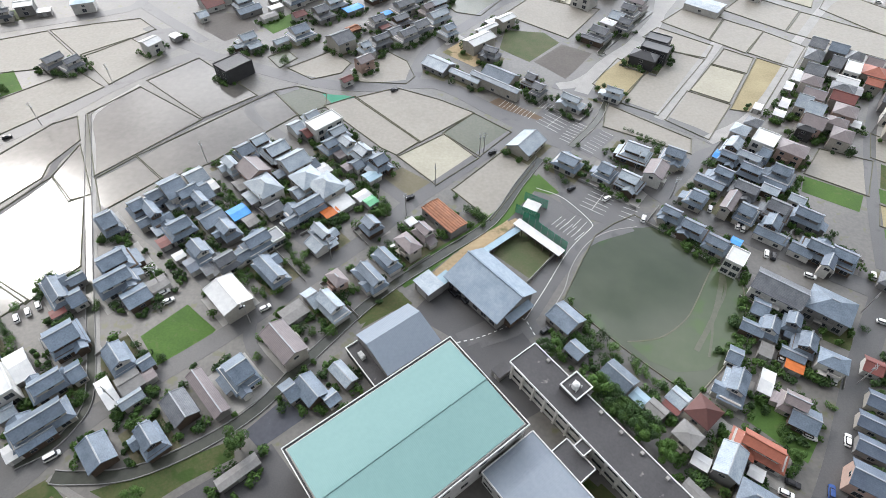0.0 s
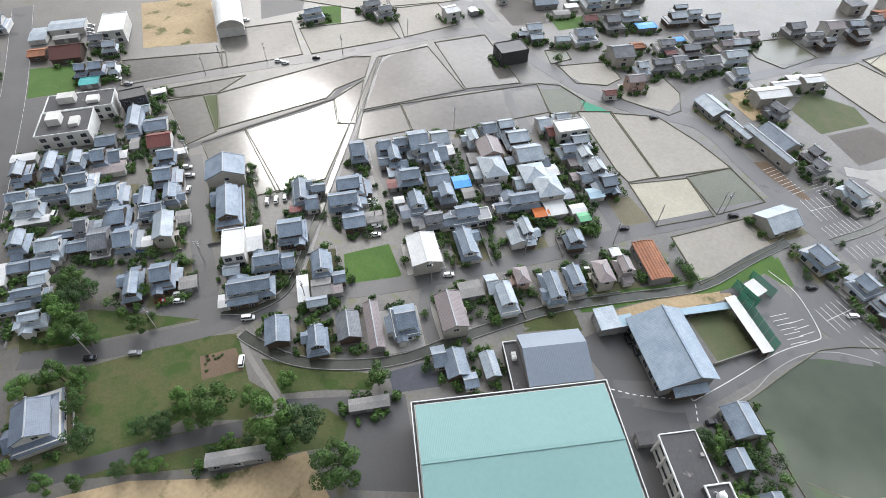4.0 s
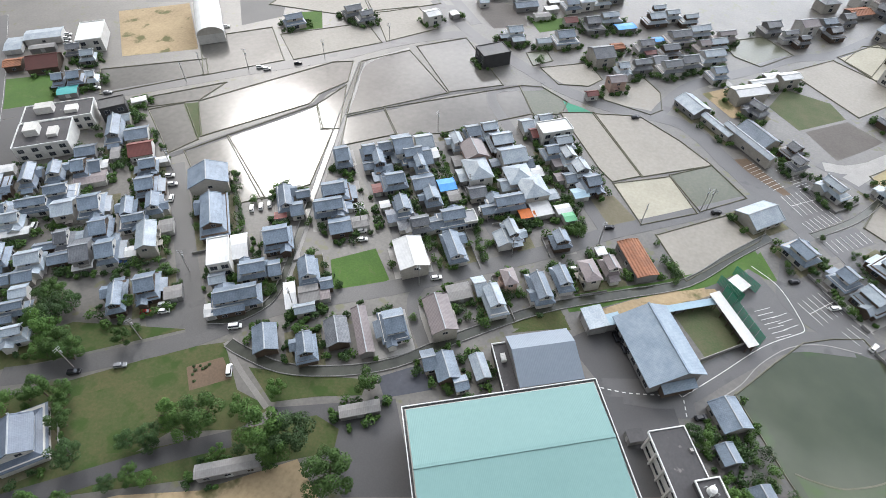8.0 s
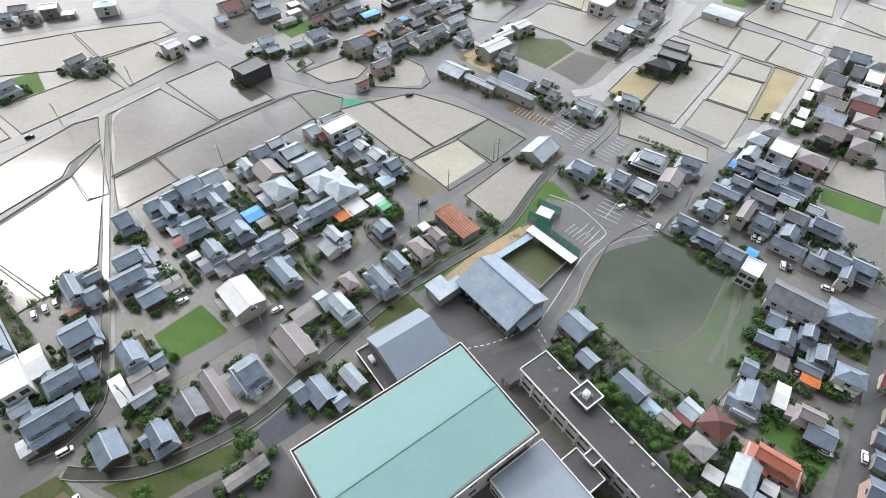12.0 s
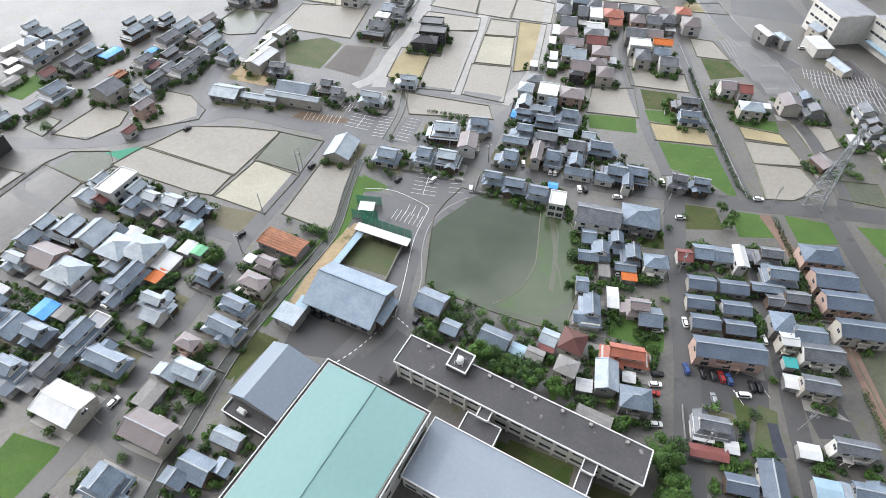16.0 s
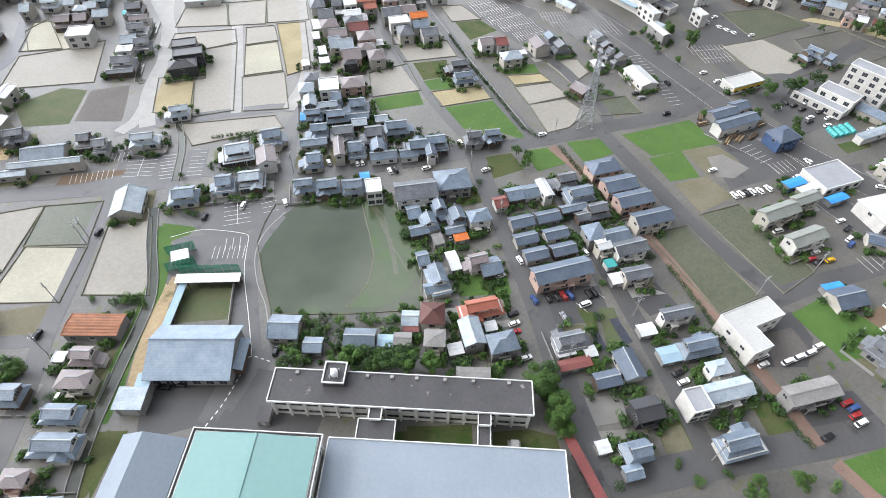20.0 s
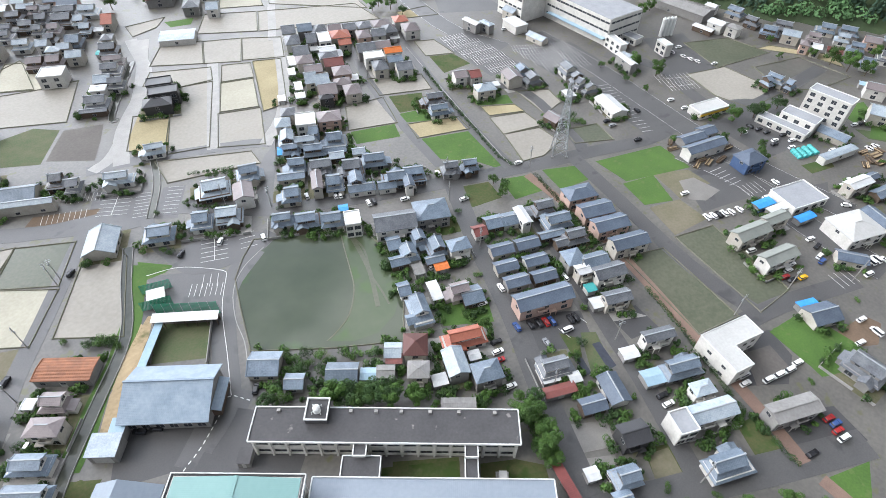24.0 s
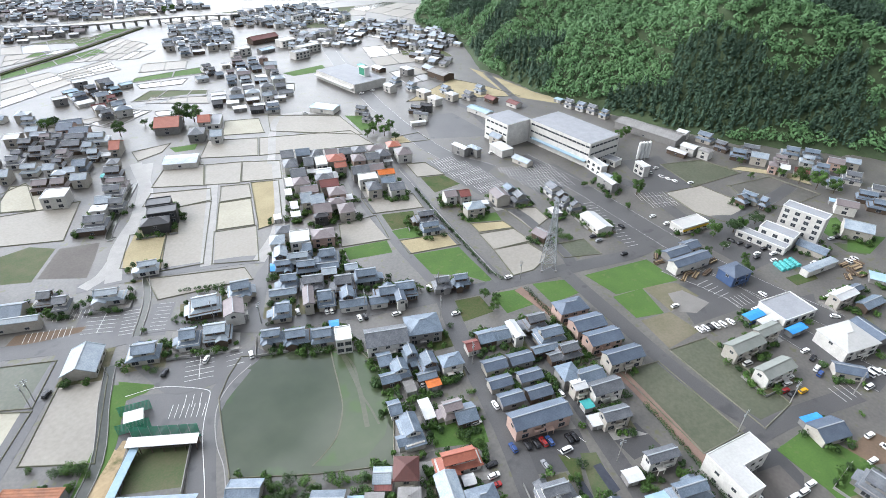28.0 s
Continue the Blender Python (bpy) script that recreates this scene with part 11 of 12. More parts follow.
# ---- plants ----
tree(3, -77.6, 43.2)
tree(4, -54.8, 57.3)
tree(3.5, -82.8, 33.7)
tree(6, -88.3, 26.1)
tree(4.5, -97.3, 22.0)
tree(4, -91.0, 21.5)
tree(6.5, -70.2, 30.0)
tree(6.5, -63.4, 33.7)
tree(5, -65.2, 28.6)
tree(6.5, -47.4, 29.1)
tree(4, -50.1, 33.9)
tree(4, -112.5, 0.9)
tree(3.5, -98.6, 15.7)
tree(3, -102.8, 11.2)
tree(2.5, -96.6, 13.7)
tree(2, -79.6, 21.6)
tree(2, -75.1, 24.7)
tree(3, -110.9, -12.2)
tree(2.5, -105.3, -7.3)
tree(2.5, -98.7, 0.8)
tree(3, -94.7, 5.1)
tree(2.5, -90.7, 7.2)
tree(4, -135.5, 9.6)
tree(3, -138.3, 6.2)
tree(3.5, -122.8, 6.5)
tree(3, -128.2, 9.7)
tree(4, -141.5, 1.0)
tree(3, -123.7, -15.5)
tree(3, -130.2, 12.9)
tree(5, -156.8, 28.7)
tree(4, -155.6, 33.6)
tree(5, -152.0, 23.6)
tree(5, -142.4, 22.3)
tree(4, -146.1, 18.2)
tree(4, -139.3, 21.5)
tree(4, -163.1, 34.4)
tree(4, -147.8, 22.2)
tree(2.5, -140.9, 44.0)
tree(3, -130.1, 32.7)
tree(2, -130.2, 37.7)
tree(4, -165.1, 31.5)
tree(3.5, -160.4, 25.1)
bush(1.8, -152.3, 103.5)
bush(2.2, -145.2, 97.7)
bush(2.2, -138.8, 92.3)
bush(2, -137.5, 86.4)
bush(2, -134.9, 89.6)
bush(1.6, -150.9, 98.7)
bush(2, -152.9, 84.5)
bush(2, -147.5, 80.7)
bush(1.6, -145.6, 81.5)
bush(2.2, -139.3, 102.2)
bush(2, -113.8, 103.4)
bush(2.2, -105.1, 69.7)
bush(2, -106.9, 67.5)
bush(2, -104.4, 71.7)
bush(1.6, -108.7, 72.3)
bush(2.2, -121.1, 133.0)
bush(2.2, -117.1, 133.3)
bush(2, -124.4, 133.5)
bush(1.8, -120.6, 135.4)
bush(2.2, -84.1, 154.4)
bush(2, -82.7, 155.4)
bush(1.6, -87.8, 157.1)
bush(2.4, -50.7, 122.7)
bush(2, -49.4, 127.0)
bush(2, -47.2, 120.3)
bush(1.6, -53.2, 126.8)
bush(2, -63.1, 117.6)
bush(2, -60.0, 110.0)
bush(2, -55.9, 110.8)
bush(2, -67.3, 116.7)
bush(1.8, -59.9, 114.8)
bush(1.5, -66.9, 145.2)
bush(2, -44.2, 143.3)
bush(1.5, -52.4, 140.8)
bush(1.5, -55.0, 141.1)
bush(1.5, -49.2, 141.6)
bush(2, -26.3, 183.8)
bush(1.6, -24.3, 181.4)
bush(2.2, -24.8, 149.1)
bush(2, -22.5, 152.3)
bush(2, -23.4, 148.4)
bush(2, -44.8, 96.2)
bush(2, -40.6, 102.5)
bush(2, -40.8, 94.6)
bush(2.4, -35.4, 95.3)
bush(2.4, -33.3, 109.1)
bush(2, -29.7, 112.8)
bush(1.6, -32.5, 112.3)
bush(2.6, 12.1, 149.2)
bush(2.4, 9.7, 151.0)
bush(2, 13.9, 146.2)
bush(1.5, 4.9, 158.5)
bush(1.4, -26.0, 126.9)
bush(1.4, -24.0, 130.1)
bush(1.8, -78.7, 63.2)
bush(1.5, -76.0, 62.5)
bush(1.8, -53.9, 77.3)
bush(1.8, -56.9, 85.5)
bush(2, -166.4, 74.9)
bush(1.8, -214.2, 106.1)
bush(2.5, -200.8, 90.9)
bush(2, -225.5, 119.0)
bush(2, -220.4, 119.4)
bush(2, -225.6, 99.3)
bush(2, -231.9, 102.8)
bush(1.8, -208.9, 113.9)
bush(2.4, -193.6, 55.6)
bush(2, -189.6, 54.9)
bush(2, -143.4, 60.8)
bush(2, -138.9, 60.5)
bush(1.6, -133.7, 58.0)
bush(1.5, -151.5, 56.6)
bush(1.5, -93.2, 149.9)
bush(1.6, -75.4, 189.2)
bush(1.6, -71.4, 186.8)
bush(3, -82.8, 256.3)
bush(4, -74.2, 306.5)
bush(3, -67.9, 308.2)
bush(2.5, -25.3, 274.7)
bush(2.5, -9.5, 287.1)
bush(2.5, 0.1, 319.5)
bush(2.5, 2.1, 300.3)
bush(2, 9.7, 344.3)
tree(4, 46.1, 76.0)
tree(4, 49.2, 72.0)
tree(4.5, 53.5, 66.6)
tree(4, 56.0, 62.0)
tree(3, 61.0, 57.5)
tree(4, 50.4, 68.3)
tree(3.5, 47.2, 72.4)
tree(3, 35.1, 89.4)
tree(2, 74.6, 41.0)
tree(4, 78.0, 30.3)
tree(4.5, 75.6, 25.8)
tree(4, 74.5, 21.0)
tree(4, 71.5, 18.1)
tree(3, 70.3, 15.2)
tree(3.5, 79.6, 26.3)
tree(3.5, 77.2, 27.6)
tree(2.4, 96.5, 56.7)
tree(3, 157.1, 91.1)
tree(2.4, 161.6, 98.7)
tree(4.5, 279.1, 34.5)
tree(4.5, 290.1, 27.5)
tree(3.5, 295.8, 24.8)
tree(4, 306.7, 20.5)
tree(4.5, 299.7, 97.1)
tree(2, 287.3, 111.9)
tree(2, 282.6, 94.2)
tree(2, 278.9, 81.1)
tree(2.2, 264.0, 16.3)
tree(2.2, 253.9, 11.8)
tree(2.2, 258.4, 32.2)
tree(2.4, 268.8, 27.0)
tree(2.2, 258.2, 14.4)
tree(3.5, 90.3, -30.3)
tree(3, 100.0, -38.7)
tree(3, -21.9, 147.5)
tree(2.5, 296.2, -13.5)
bush(2.4, 47.0, 97.8)
bush(2.4, 51.4, 94.6)
bush(2.4, 53.7, 90.3)
bush(2.4, 47.4, 94.1)
bush(2, 49.2, 90.8)
bush(2, 50.2, 86.5)
bush(2, 44.3, 93.1)
bush(2, 54.2, 86.9)
bush(2.4, 59.8, 83.5)
bush(2.2, 62.4, 82.4)
bush(2, 59.4, 85.9)
bush(2, 66.8, 77.7)
bush(1.6, 64.3, 79.1)
bush(2, 89.9, 138.1)
bush(2.2, 92.8, 134.7)
bush(2, 95.9, 131.5)
bush(2, 91.0, 136.0)
bush(1.5, 83.6, 144.4)
bush(1.5, 85.8, 141.9)
bush(2, 164.7, 94.8)
bush(2, 115.1, 9.2)
bush(2, 117.2, 8.3)
bush(2, 111.0, 28.2)
bush(1.5, 106.3, 27.3)
bush(2, 114.5, -5.1)
bush(2, -22.5, 152.8)
bush(2.2, 12.9, 147.9)
bush(2, 14.8, 144.2)
bush(2, 14.7, 147.7)
bush(2, 105.8, -46.5)
bush(2.8, 227.7, 94.7)
bush(2.8, 230.2, 99.3)
bush(2.5, 220.2, 96.4)
bush(2.2, 228.2, 91.7)
bush(1.5, 73.5, 185.3)
bush(1.8, 91.8, 193.2)
bush(1.8, 88.6, 194.9)
bush(1.8, 85.7, 196.9)
bush(1.6, 94.1, 192.2)
bush(1.5, 69.6, 189.6)
bush(1.5, 75.3, 177.9)
bush(1.8, 95.9, 102.1)
bush(1.6, 96.3, 99.6)
bush(1.6, 113.6, 72.1)
bush(2, 83.4, -19.1)
bush(1.5, 90.1, -24.1)
bush(1.5, 83.8, -12.6)
bush(1.5, 67.9, -3.6)
bush(1.5, 117.9, 178.5)
bush(1.5, 110.1, 180.9)
bush(2, 153.6, 185.0)
bush(1.5, 123.5, 197.6)
bush(2, 118.5, -5.2)
bush(1.8, 117.1, 10.1)
bush(1.5, 137.1, 99.0)
bush(1.5, 146.4, 101.9)
bush(1.8, 95.5, 63.0)
bush(1.5, 57.9, 191.9)
bush(1.6, 47.9, 171.2)
bush(1.6, 49.5, 168.0)
tree(4, 382.9, 124.4)
tree(4, 368.5, 124.8)
tree(4, 433.5, 47.9)
tree(5, 377.6, 10.6)
tree(5, 375.4, 1.1)
tree(4, 376.4, -8.0)
tree(2, 366.1, 36.0)
tree(4, 406.5, -7.6)
tree(2, 384.5, 47.0)
tree(4.5, 298.9, 83.6)
tree(3, 380.4, 21.3)
tree(4, 268.3, 268.1)
tree(4, 269.5, 258.2)
tree(4, 280.3, 262.7)
tree(4, 283.4, 276.8)
tree(3, 260.1, 265.8)
tree(3, 269.0, 247.1)
tree(8, 193.2, 389.6)
tree(7, 198.8, 384.6)
tree(5, 150.5, 397.2)
tree(5, 122.2, 443.8)
tree(4, 129.3, 448.9)
tree(5, 399.1, 780.9)
tree(5, 413.1, 784.1)
tree(3, 169.7, 389.1)
tree(3, 171.5, 404.2)
hedge(1.6, 1.6, (221.3, 188.9), (205.7, 161.7), (190.9, 131.7), (178.6, 107.6), (177.8, 99.3))
hedge(1.8, 1.8, (178.1, 87.5), (167.2, 66.6), (156.3, 44.8))
hedge(1.8, 1.6, (147.5, 21.8), (136.0, 1.9), (121.5, -18.7), (113.3, -39.2))
hedge(1.6, 1.4, (80.7, 205.3), (96.5, 194.0))
hedge(1.4, 1.3, (68.1, 188.0), (79.6, 172.6))
hedge(1.4, 1.2, (97.9, 155.0), (90.9, 157.4))
hedge(1.6, 1.6, (82.5, 150.4), (87.5, 142.5), (99.9, 129.6))
hedge(1.6, 1.6, (-159.7, 109.1), (-141.7, 96.3), (-135.4, 91.1))
hedge(1.6, 1.5, (-60.7, 135.7), (-47.4, 118.7))
hedge(1.4, 1.4, (-68.7, 119.2), (-55.9, 110.9))
hedge(1.6, 1.4, (-25.5, 149.0), (-23.3, 155.4))
hedge(0.9, 0.5, (-105.8, 37.3), (-102.2, 40.7))
hedge(0.9, 0.5, (-104.7, 36.6), (-101.1, 40.0))
hedge(0.8, 0.4, (-102.4, 33.6), (-101.1, 35.0))
hedge(0.8, 0.4, (-104.4, 35.0), (-103.1, 36.4))
bush(1.3, -24.7, 79.1)
bush(1.5, 91.1, 7.2)
bush(1.5, 80.7, 51.8)
bush(1.0, 84.9, 15.0)
bush(1.7, 95.0, 19.3)
bush(1.3, 37.3, 93.1)
bush(1.4, -66.2, 62.4)
bush(1.4, 70.6, 77.2)
bush(1.7, -87.4, 63.5)
bush(0.9, 97.3, 16.0)
bush(1.2, 98.8, 18.2)
bush(1.1, 93.8, 51.7)
bush(1.0, -37.9, 112.7)
bush(1.1, -43.6, 107.7)
bush(1.4, 118.6, -21.4)
bush(1.0, -33.3, 121.0)
bush(1.5, 97.3, 65.4)
bush(1.4, 106.9, 66.5)
bush(1.1, 95.5, 84.1)
bush(1.4, 128.0, 44.5)
bush(0.9, 126.2, 41.5)
bush(1.5, -20.3, 133.1)
bush(1.2, -118.2, 66.8)
bush(1.2, 143.6, -34.7)
bush(1.0, 132.9, 54.6)
bush(1.3, -71.9, 120.1)
bush(1.1, 134.1, 63.6)
bush(1.5, 134.7, 32.0)
bush(1.0, 112.0, 102.2)
bush(1.6, -118.8, 96.3)
bush(1.3, -143.3, 52.4)
bush(1.3, -25.1, 148.1)
bush(1.1, -95.5, 109.7)
bush(1.2, 147.5, 42.0)
bush(1.3, 140.9, 62.2)
bush(1.2, -78.8, 127.7)
bush(1.3, -154.7, 21.7)
bush(1.1, -164.9, 12.0)
bush(1.0, -48.4, 148.5)
bush(1.1, -105.5, 112.8)
bush(1.1, 153.5, 46.9)
bush(1.6, 157.9, -54.4)
bush(1.7, 140.8, 79.2)
bush(1.7, -54.6, 161.5)
bush(1.4, 92.9, 131.8)
bush(0.9, 145.8, 70.8)
bush(0.9, 124.3, 101.5)
bush(1.6, -152.2, 92.2)
bush(1.1, -93.6, 133.8)
bush(1.2, -101.3, 143.0)
bush(1.6, -152.4, 65.4)
bush(1.5, -36.4, 168.7)
bush(1.6, 176.5, 51.7)
bush(1.2, 174.9, 49.3)
bush(1.3, -42.0, 175.3)
bush(1.2, 58.7, 168.9)
bush(1.6, -181.1, 62.5)
bush(1.6, 59.9, 179.6)
bush(1.4, -81.3, 174.5)
bush(1.5, 175.8, 57.0)
bush(1.0, -177.6, 75.5)
bush(1.6, -186.4, 30.0)
bush(1.5, -194.3, 36.3)
bush(1.0, 197.6, -7.4)
bush(1.4, 143.2, 135.6)
bush(1.0, -188.7, 44.8)
bush(1.2, -159.1, 110.6)
bush(1.2, 190.0, -39.2)
bush(1.0, 192.7, 5.1)
bush(1.0, 117.7, 169.2)
bush(1.6, 89.4, 182.9)
bush(1.5, 132.1, 144.9)
bush(0.9, -184.5, 68.1)
bush(1.1, 92.1, 175.5)
bush(1.3, 89.0, 183.3)
bush(1.6, 118.7, 171.7)
bush(1.0, -196.4, 56.6)
bush(1.2, -206.7, 40.1)
bush(1.3, -201.6, 72.0)
bush(1.1, -209.7, 68.1)
bush(1.2, -212.2, 51.1)
bush(1.1, 140.7, 165.8)
bush(1.2, -195.7, 108.3)
bush(1.3, -202.5, 106.3)
bush(0.9, 64.4, 223.4)
bush(1.1, -210.7, 70.5)
bush(1.2, 50.4, 230.2)
bush(1.2, 143.8, 186.1)
bush(1.0, -206.4, 112.7)
bush(1.1, -217.1, 100.9)
bush(1.5, 129.1, 193.5)
bush(1.2, 45.8, 236.0)
bush(1.7, 183.1, 154.8)
bush(1.4, 215.0, 103.7)
bush(1.4, -47.7, 244.4)
bush(0.9, 16.7, 247.5)
bush(0.9, -230.6, 103.9)
bush(0.9, 244.2, -41.2)
bush(0.9, -2.4, 261.6)
bush(1.2, 251.0, -22.6)
bush(1.3, 212.8, 148.6)
bush(1.0, 211.7, 142.1)
bush(1.4, 245.1, 92.2)
bush(1.3, 220.1, 156.4)
bush(1.0, 250.3, 108.5)
bush(1.6, 94.9, 257.4)
bush(1.6, -22.4, 283.2)
bush(1.6, 186.8, 218.6)
bush(1.3, -35.8, 275.1)
bush(1.6, 206.7, 183.7)
bush(1.1, 167.8, 228.8)
bush(1.3, 255.3, 115.4)
bush(1.0, 210.4, 199.5)
bush(1.4, 201.0, 208.8)
bush(1.3, -2.6, 297.3)
bush(1.0, -18.7, 299.2)
bush(1.6, 274.5, 122.9)
bush(1.5, 273.3, 126.0)
bush(1.5, 289.3, -7.3)
bush(1.6, -102.7, 270.5)
bush(0.9, -101.2, 277.7)
bush(0.9, -76.9, 280.0)
bush(1.1, 173.3, 238.3)
bush(1.3, 223.7, 203.2)
bush(1.5, -276.9, 128.1)
bush(1.1, -268.0, 119.9)

tree(2.8, 32.0, 89.7)
tree(3.3, 45.4, 75.5)
tree(3.9, 51.0, 69.7)
tree(4.0, 56.4, 63.1)
tree(3.1, 60.7, 56.7)
tree(2.0, 73.4, 40.1)
tree(3.4, 78.7, 28.0)
tree(3.9, 76.7, 22.9)
tree(3.9, 72.9, 18.7)
tree(3.3, 70.3, 15.8)
tree(2.8, 83.9, 29.3)
tree(2.4, 41.2, 78.8)

# ---- cars ----
car(106.8, 45.1, 64, "k")
car(109.1, 43.2, 64, "k")
car(111.1, 41.6, 64, "r")
car(112.7, 40.2, 64, "b")
car(117.4, 35.7, 64, "k")
car(119.3, 34.7, 64, "k")
car(113.0, 34.3, -26, "w", True)
car(103.1, 48.1, 64, "b")
car(103.9, 36.9, 64, "s")
car(93.7, 50.1, -26, "k")
car(90.9, 47.5, -26, "w")
car(88.5, 45.3, -26, "r")
car(83.1, 37.2, -26, "w")
car(103.8, 63.0, -26, "w")
car(116.4, 82.3, 64, "w")
car(118.8, 80.9, 64, "w")
car(105.8, 88.5, 64, "w")
car(144.6, 101.9, -26, "w")
car(128.8, 121.0, -26, "w")
car(117.3, 131.0, 64, "w")
car(119.4, 129.8, 64, "k")
car(3.7, 111.4, 128.4, "k")
car(7.2, 108.6, 128.4, "k")
car(33.3, 96.9, 38.4, "k")
car(64.6, 158.9, 38.4, "w")
car(51.3, 164.5, 38.4, "k")
car(76.6, 148.0, 64, "w")
car(-13.4, 157.8, 38.4, "k")
car(-17.8, 131.9, 38.4, "w")
car(-16.5, 129.2, 38.4, "w")
car(132.8, -17.6, -26, "w", True)
car(130.0, -18.9, -26, "w")
car(136.1, -24.2, -26, "w", True)
car(140.1, -26.3, -26, "w", True)
car(144.1, -28.4, -26, "w", True)
car(133.7, -42.0, -26, "r")
car(133.3, -44.0, -26, "b")
car(131.2, -45.0, -26, "r")
car(129.9, -46.9, -26, "w", True)
car(119.0, -40.9, -26, "k")
car(100.7, -8.2, 64, "w", True)
car(109.6, -0.4, -26, "k")
car(108.1, -3.0, -26, "w")
car(188.8, -21.2, -26, "y")
car(184.8, -16.0, -26, "r")
car(184.9, -18.5, -26, "k")
car(199.1, 18.2, 64, "w")
car(201.6, 16.5, 64, "w")
car(203.8, 15.0, 64, "k")
car(206.0, 13.6, 64, "w")
car(208.7, 11.6, 64, "w")
car(212.4, 9.5, 64, "w")
car(74.7, 4.9, 128.4, "w", True)
car(77.2, 1.3, 64, "w")
car(133.0, 46.9, 64, "w")
car(114.0, 62.1, 64, "w")
car(118.3, 147.5, 64, "w")
car(103.9, 153.9, 64, "w")
car(111.6, 144.9, 64, "w")
car(113.2, 143.7, 64, "w")
car(232.9, 64.2, -26, "k")
car(180.5, 98.3, -26, "w")
car(151.3, 121.5, 64, "w")
car(153.8, 118.7, 64, "w")
car(148.5, -29.6, -26, "w")
car(278.7, 66.6, -26, "w")
car(341.3, 87.4, -26, "w")
car(292.4, 96.9, -26, "k")
car(334.4, 63.2, -26, "w")
car(-93.7, 109.7, 38.4, "w")
car(-91.1, 106.2, 38.4, "w")
car(-102.9, 120.2, 38.4, "w")
car(-101.3, 118.6, 38.4, "w")
car(-58.4, 104.0, 38.4, "w")
car(-60.0, 141.6, 128.4, "w")
car(-104.9, 54.4, 38.4, "w", True)
car(-135.3, 18.4, 38.4, "k")
car(-125.1, 26.7, 38.4, "s")
car(-131.3, 49.4, 38.4, "w")
car(-129.2, 47.5, 38.4, "w")
car(-133.9, 44.3, 38.4, "r")
car(20.6, 186.7, 38.4, "k")
car(-24.8, 233.4, 38.4, "k")
car(-205.1, 179.3, 38.4, "w")
car(-201.0, 179.8, 38.4, "w")
car(-190.9, 192.1, 38.4, "k")
car(-260.2, 124.7, 38.4, "w")
car(-117.5, 137.7, 128.4, "k")
car(-179.7, 96.4, 38.4, "w")
car(-158.1, 54.7, 38.4, "b")
car(-174.8, 93.3, 38.4, "w")
car(-168.8, 87.2, 128.4, "w")
car(-216.9, 77.0, 38.4, "w")
car(-200.9, 50.9, 128.4, "w", True)
car(-137.6, 98.4, 128.4, "w")
car(-135.2, 100.9, 128.4, "w")
car(-133.1, 103.6, 128.4, "w")
car(-318.4, 152.4, 38.4, "w")
car(-315.1, 149.3, 38.4, "w")
car(-310.8, 146.8, 38.4, "w")
car(-250.9, 202.9, 38.4, "w")
car(-95.2, 41.7, 128.4, "w", True)
car(-252.2, 124.7, 38.4, "s")
car(331.3, 80.5, 64, "w")
car(330.8, 76.1, 64, "w")
car(330.4, 71.7, 64, "w")
car(332.3, 88.1, 64, "w")
car(293.4, 182.5, -26, "w")
car(257.3, 75.8, 64, "k")
car(236.5, 79.2, -26, "s")
car(238.2, 83.1, -26, "k")
car(241.3, 3.1, 64, "w")
car(275.8, 57.9, -26, "w")
car(280.0, 21.8, -26, "k")
car(286.7, 17.9, -26, "w")
car(274.2, 4.9, -26, "w")
car(271.6, 12.0, -26, "k")
car(331.6, -14.7, -26, "k")
car(264.0, -21.5, -26, "w")
car(257.6, -20.1, -26, "w")
car(217.4, 2.5, -26, "b")
car(338.5, 335.8, -26, "w")
car(326.6, 337.7, -26, "w")
car(263.3, 336.3, -26, "w")
car(212.6, -18.1, -26, "w")
car(181.0, -42.1, -26, "w")
car(170.0, -43.8, -26, "w")
car(209.9, -21.3, -10, "k")
car(204.6, -23.3, -10, "w")
car(202.3, -24.7, -10, "b")
car(193.1, -16.0, -26, "w")
car(189.1, -16.0, -26, "w")
car(214.0, -39.2, 64, "w", True)
car(216.7, -40.7, 64, "w", True)
car(218.5, -43.5, 64, "w")
car(206.3, -40.0, -26, "w", True)
car(232.1, 1.7, -26, "r")
car(228.0, 3.1, -26, "w")
car(244.3, -24.7, -60, "w")
car(190.8, -2.0, -30, "w", True)
car(208.2, 31.2, -26, "w")
car(284.4, -10.9, -26, "w")
car(292.6, -15.5, -26, "k")
car(282.2, -13.5, -26, "w")
car(301.2, -26.1, 64, "w")
car(297.1, -24.1, 64, "w")
car(279.6, 17.8, -26, "k")
car(280.4, 6.4, -26, "w")
car(282.5, 11.0, -26, "k")
car(178.5, -47.2, 64, "w", True)
car(275.1, 12.8, -26, "w")
car(279.7, 26.0, 64, "k")
car(273.3, 27.1, 64, "w")
car(319.0, -16.9, -26, "k")
car(315.5, -14.3, -26, "w")
car(323.5, -18.9, -26, "w")

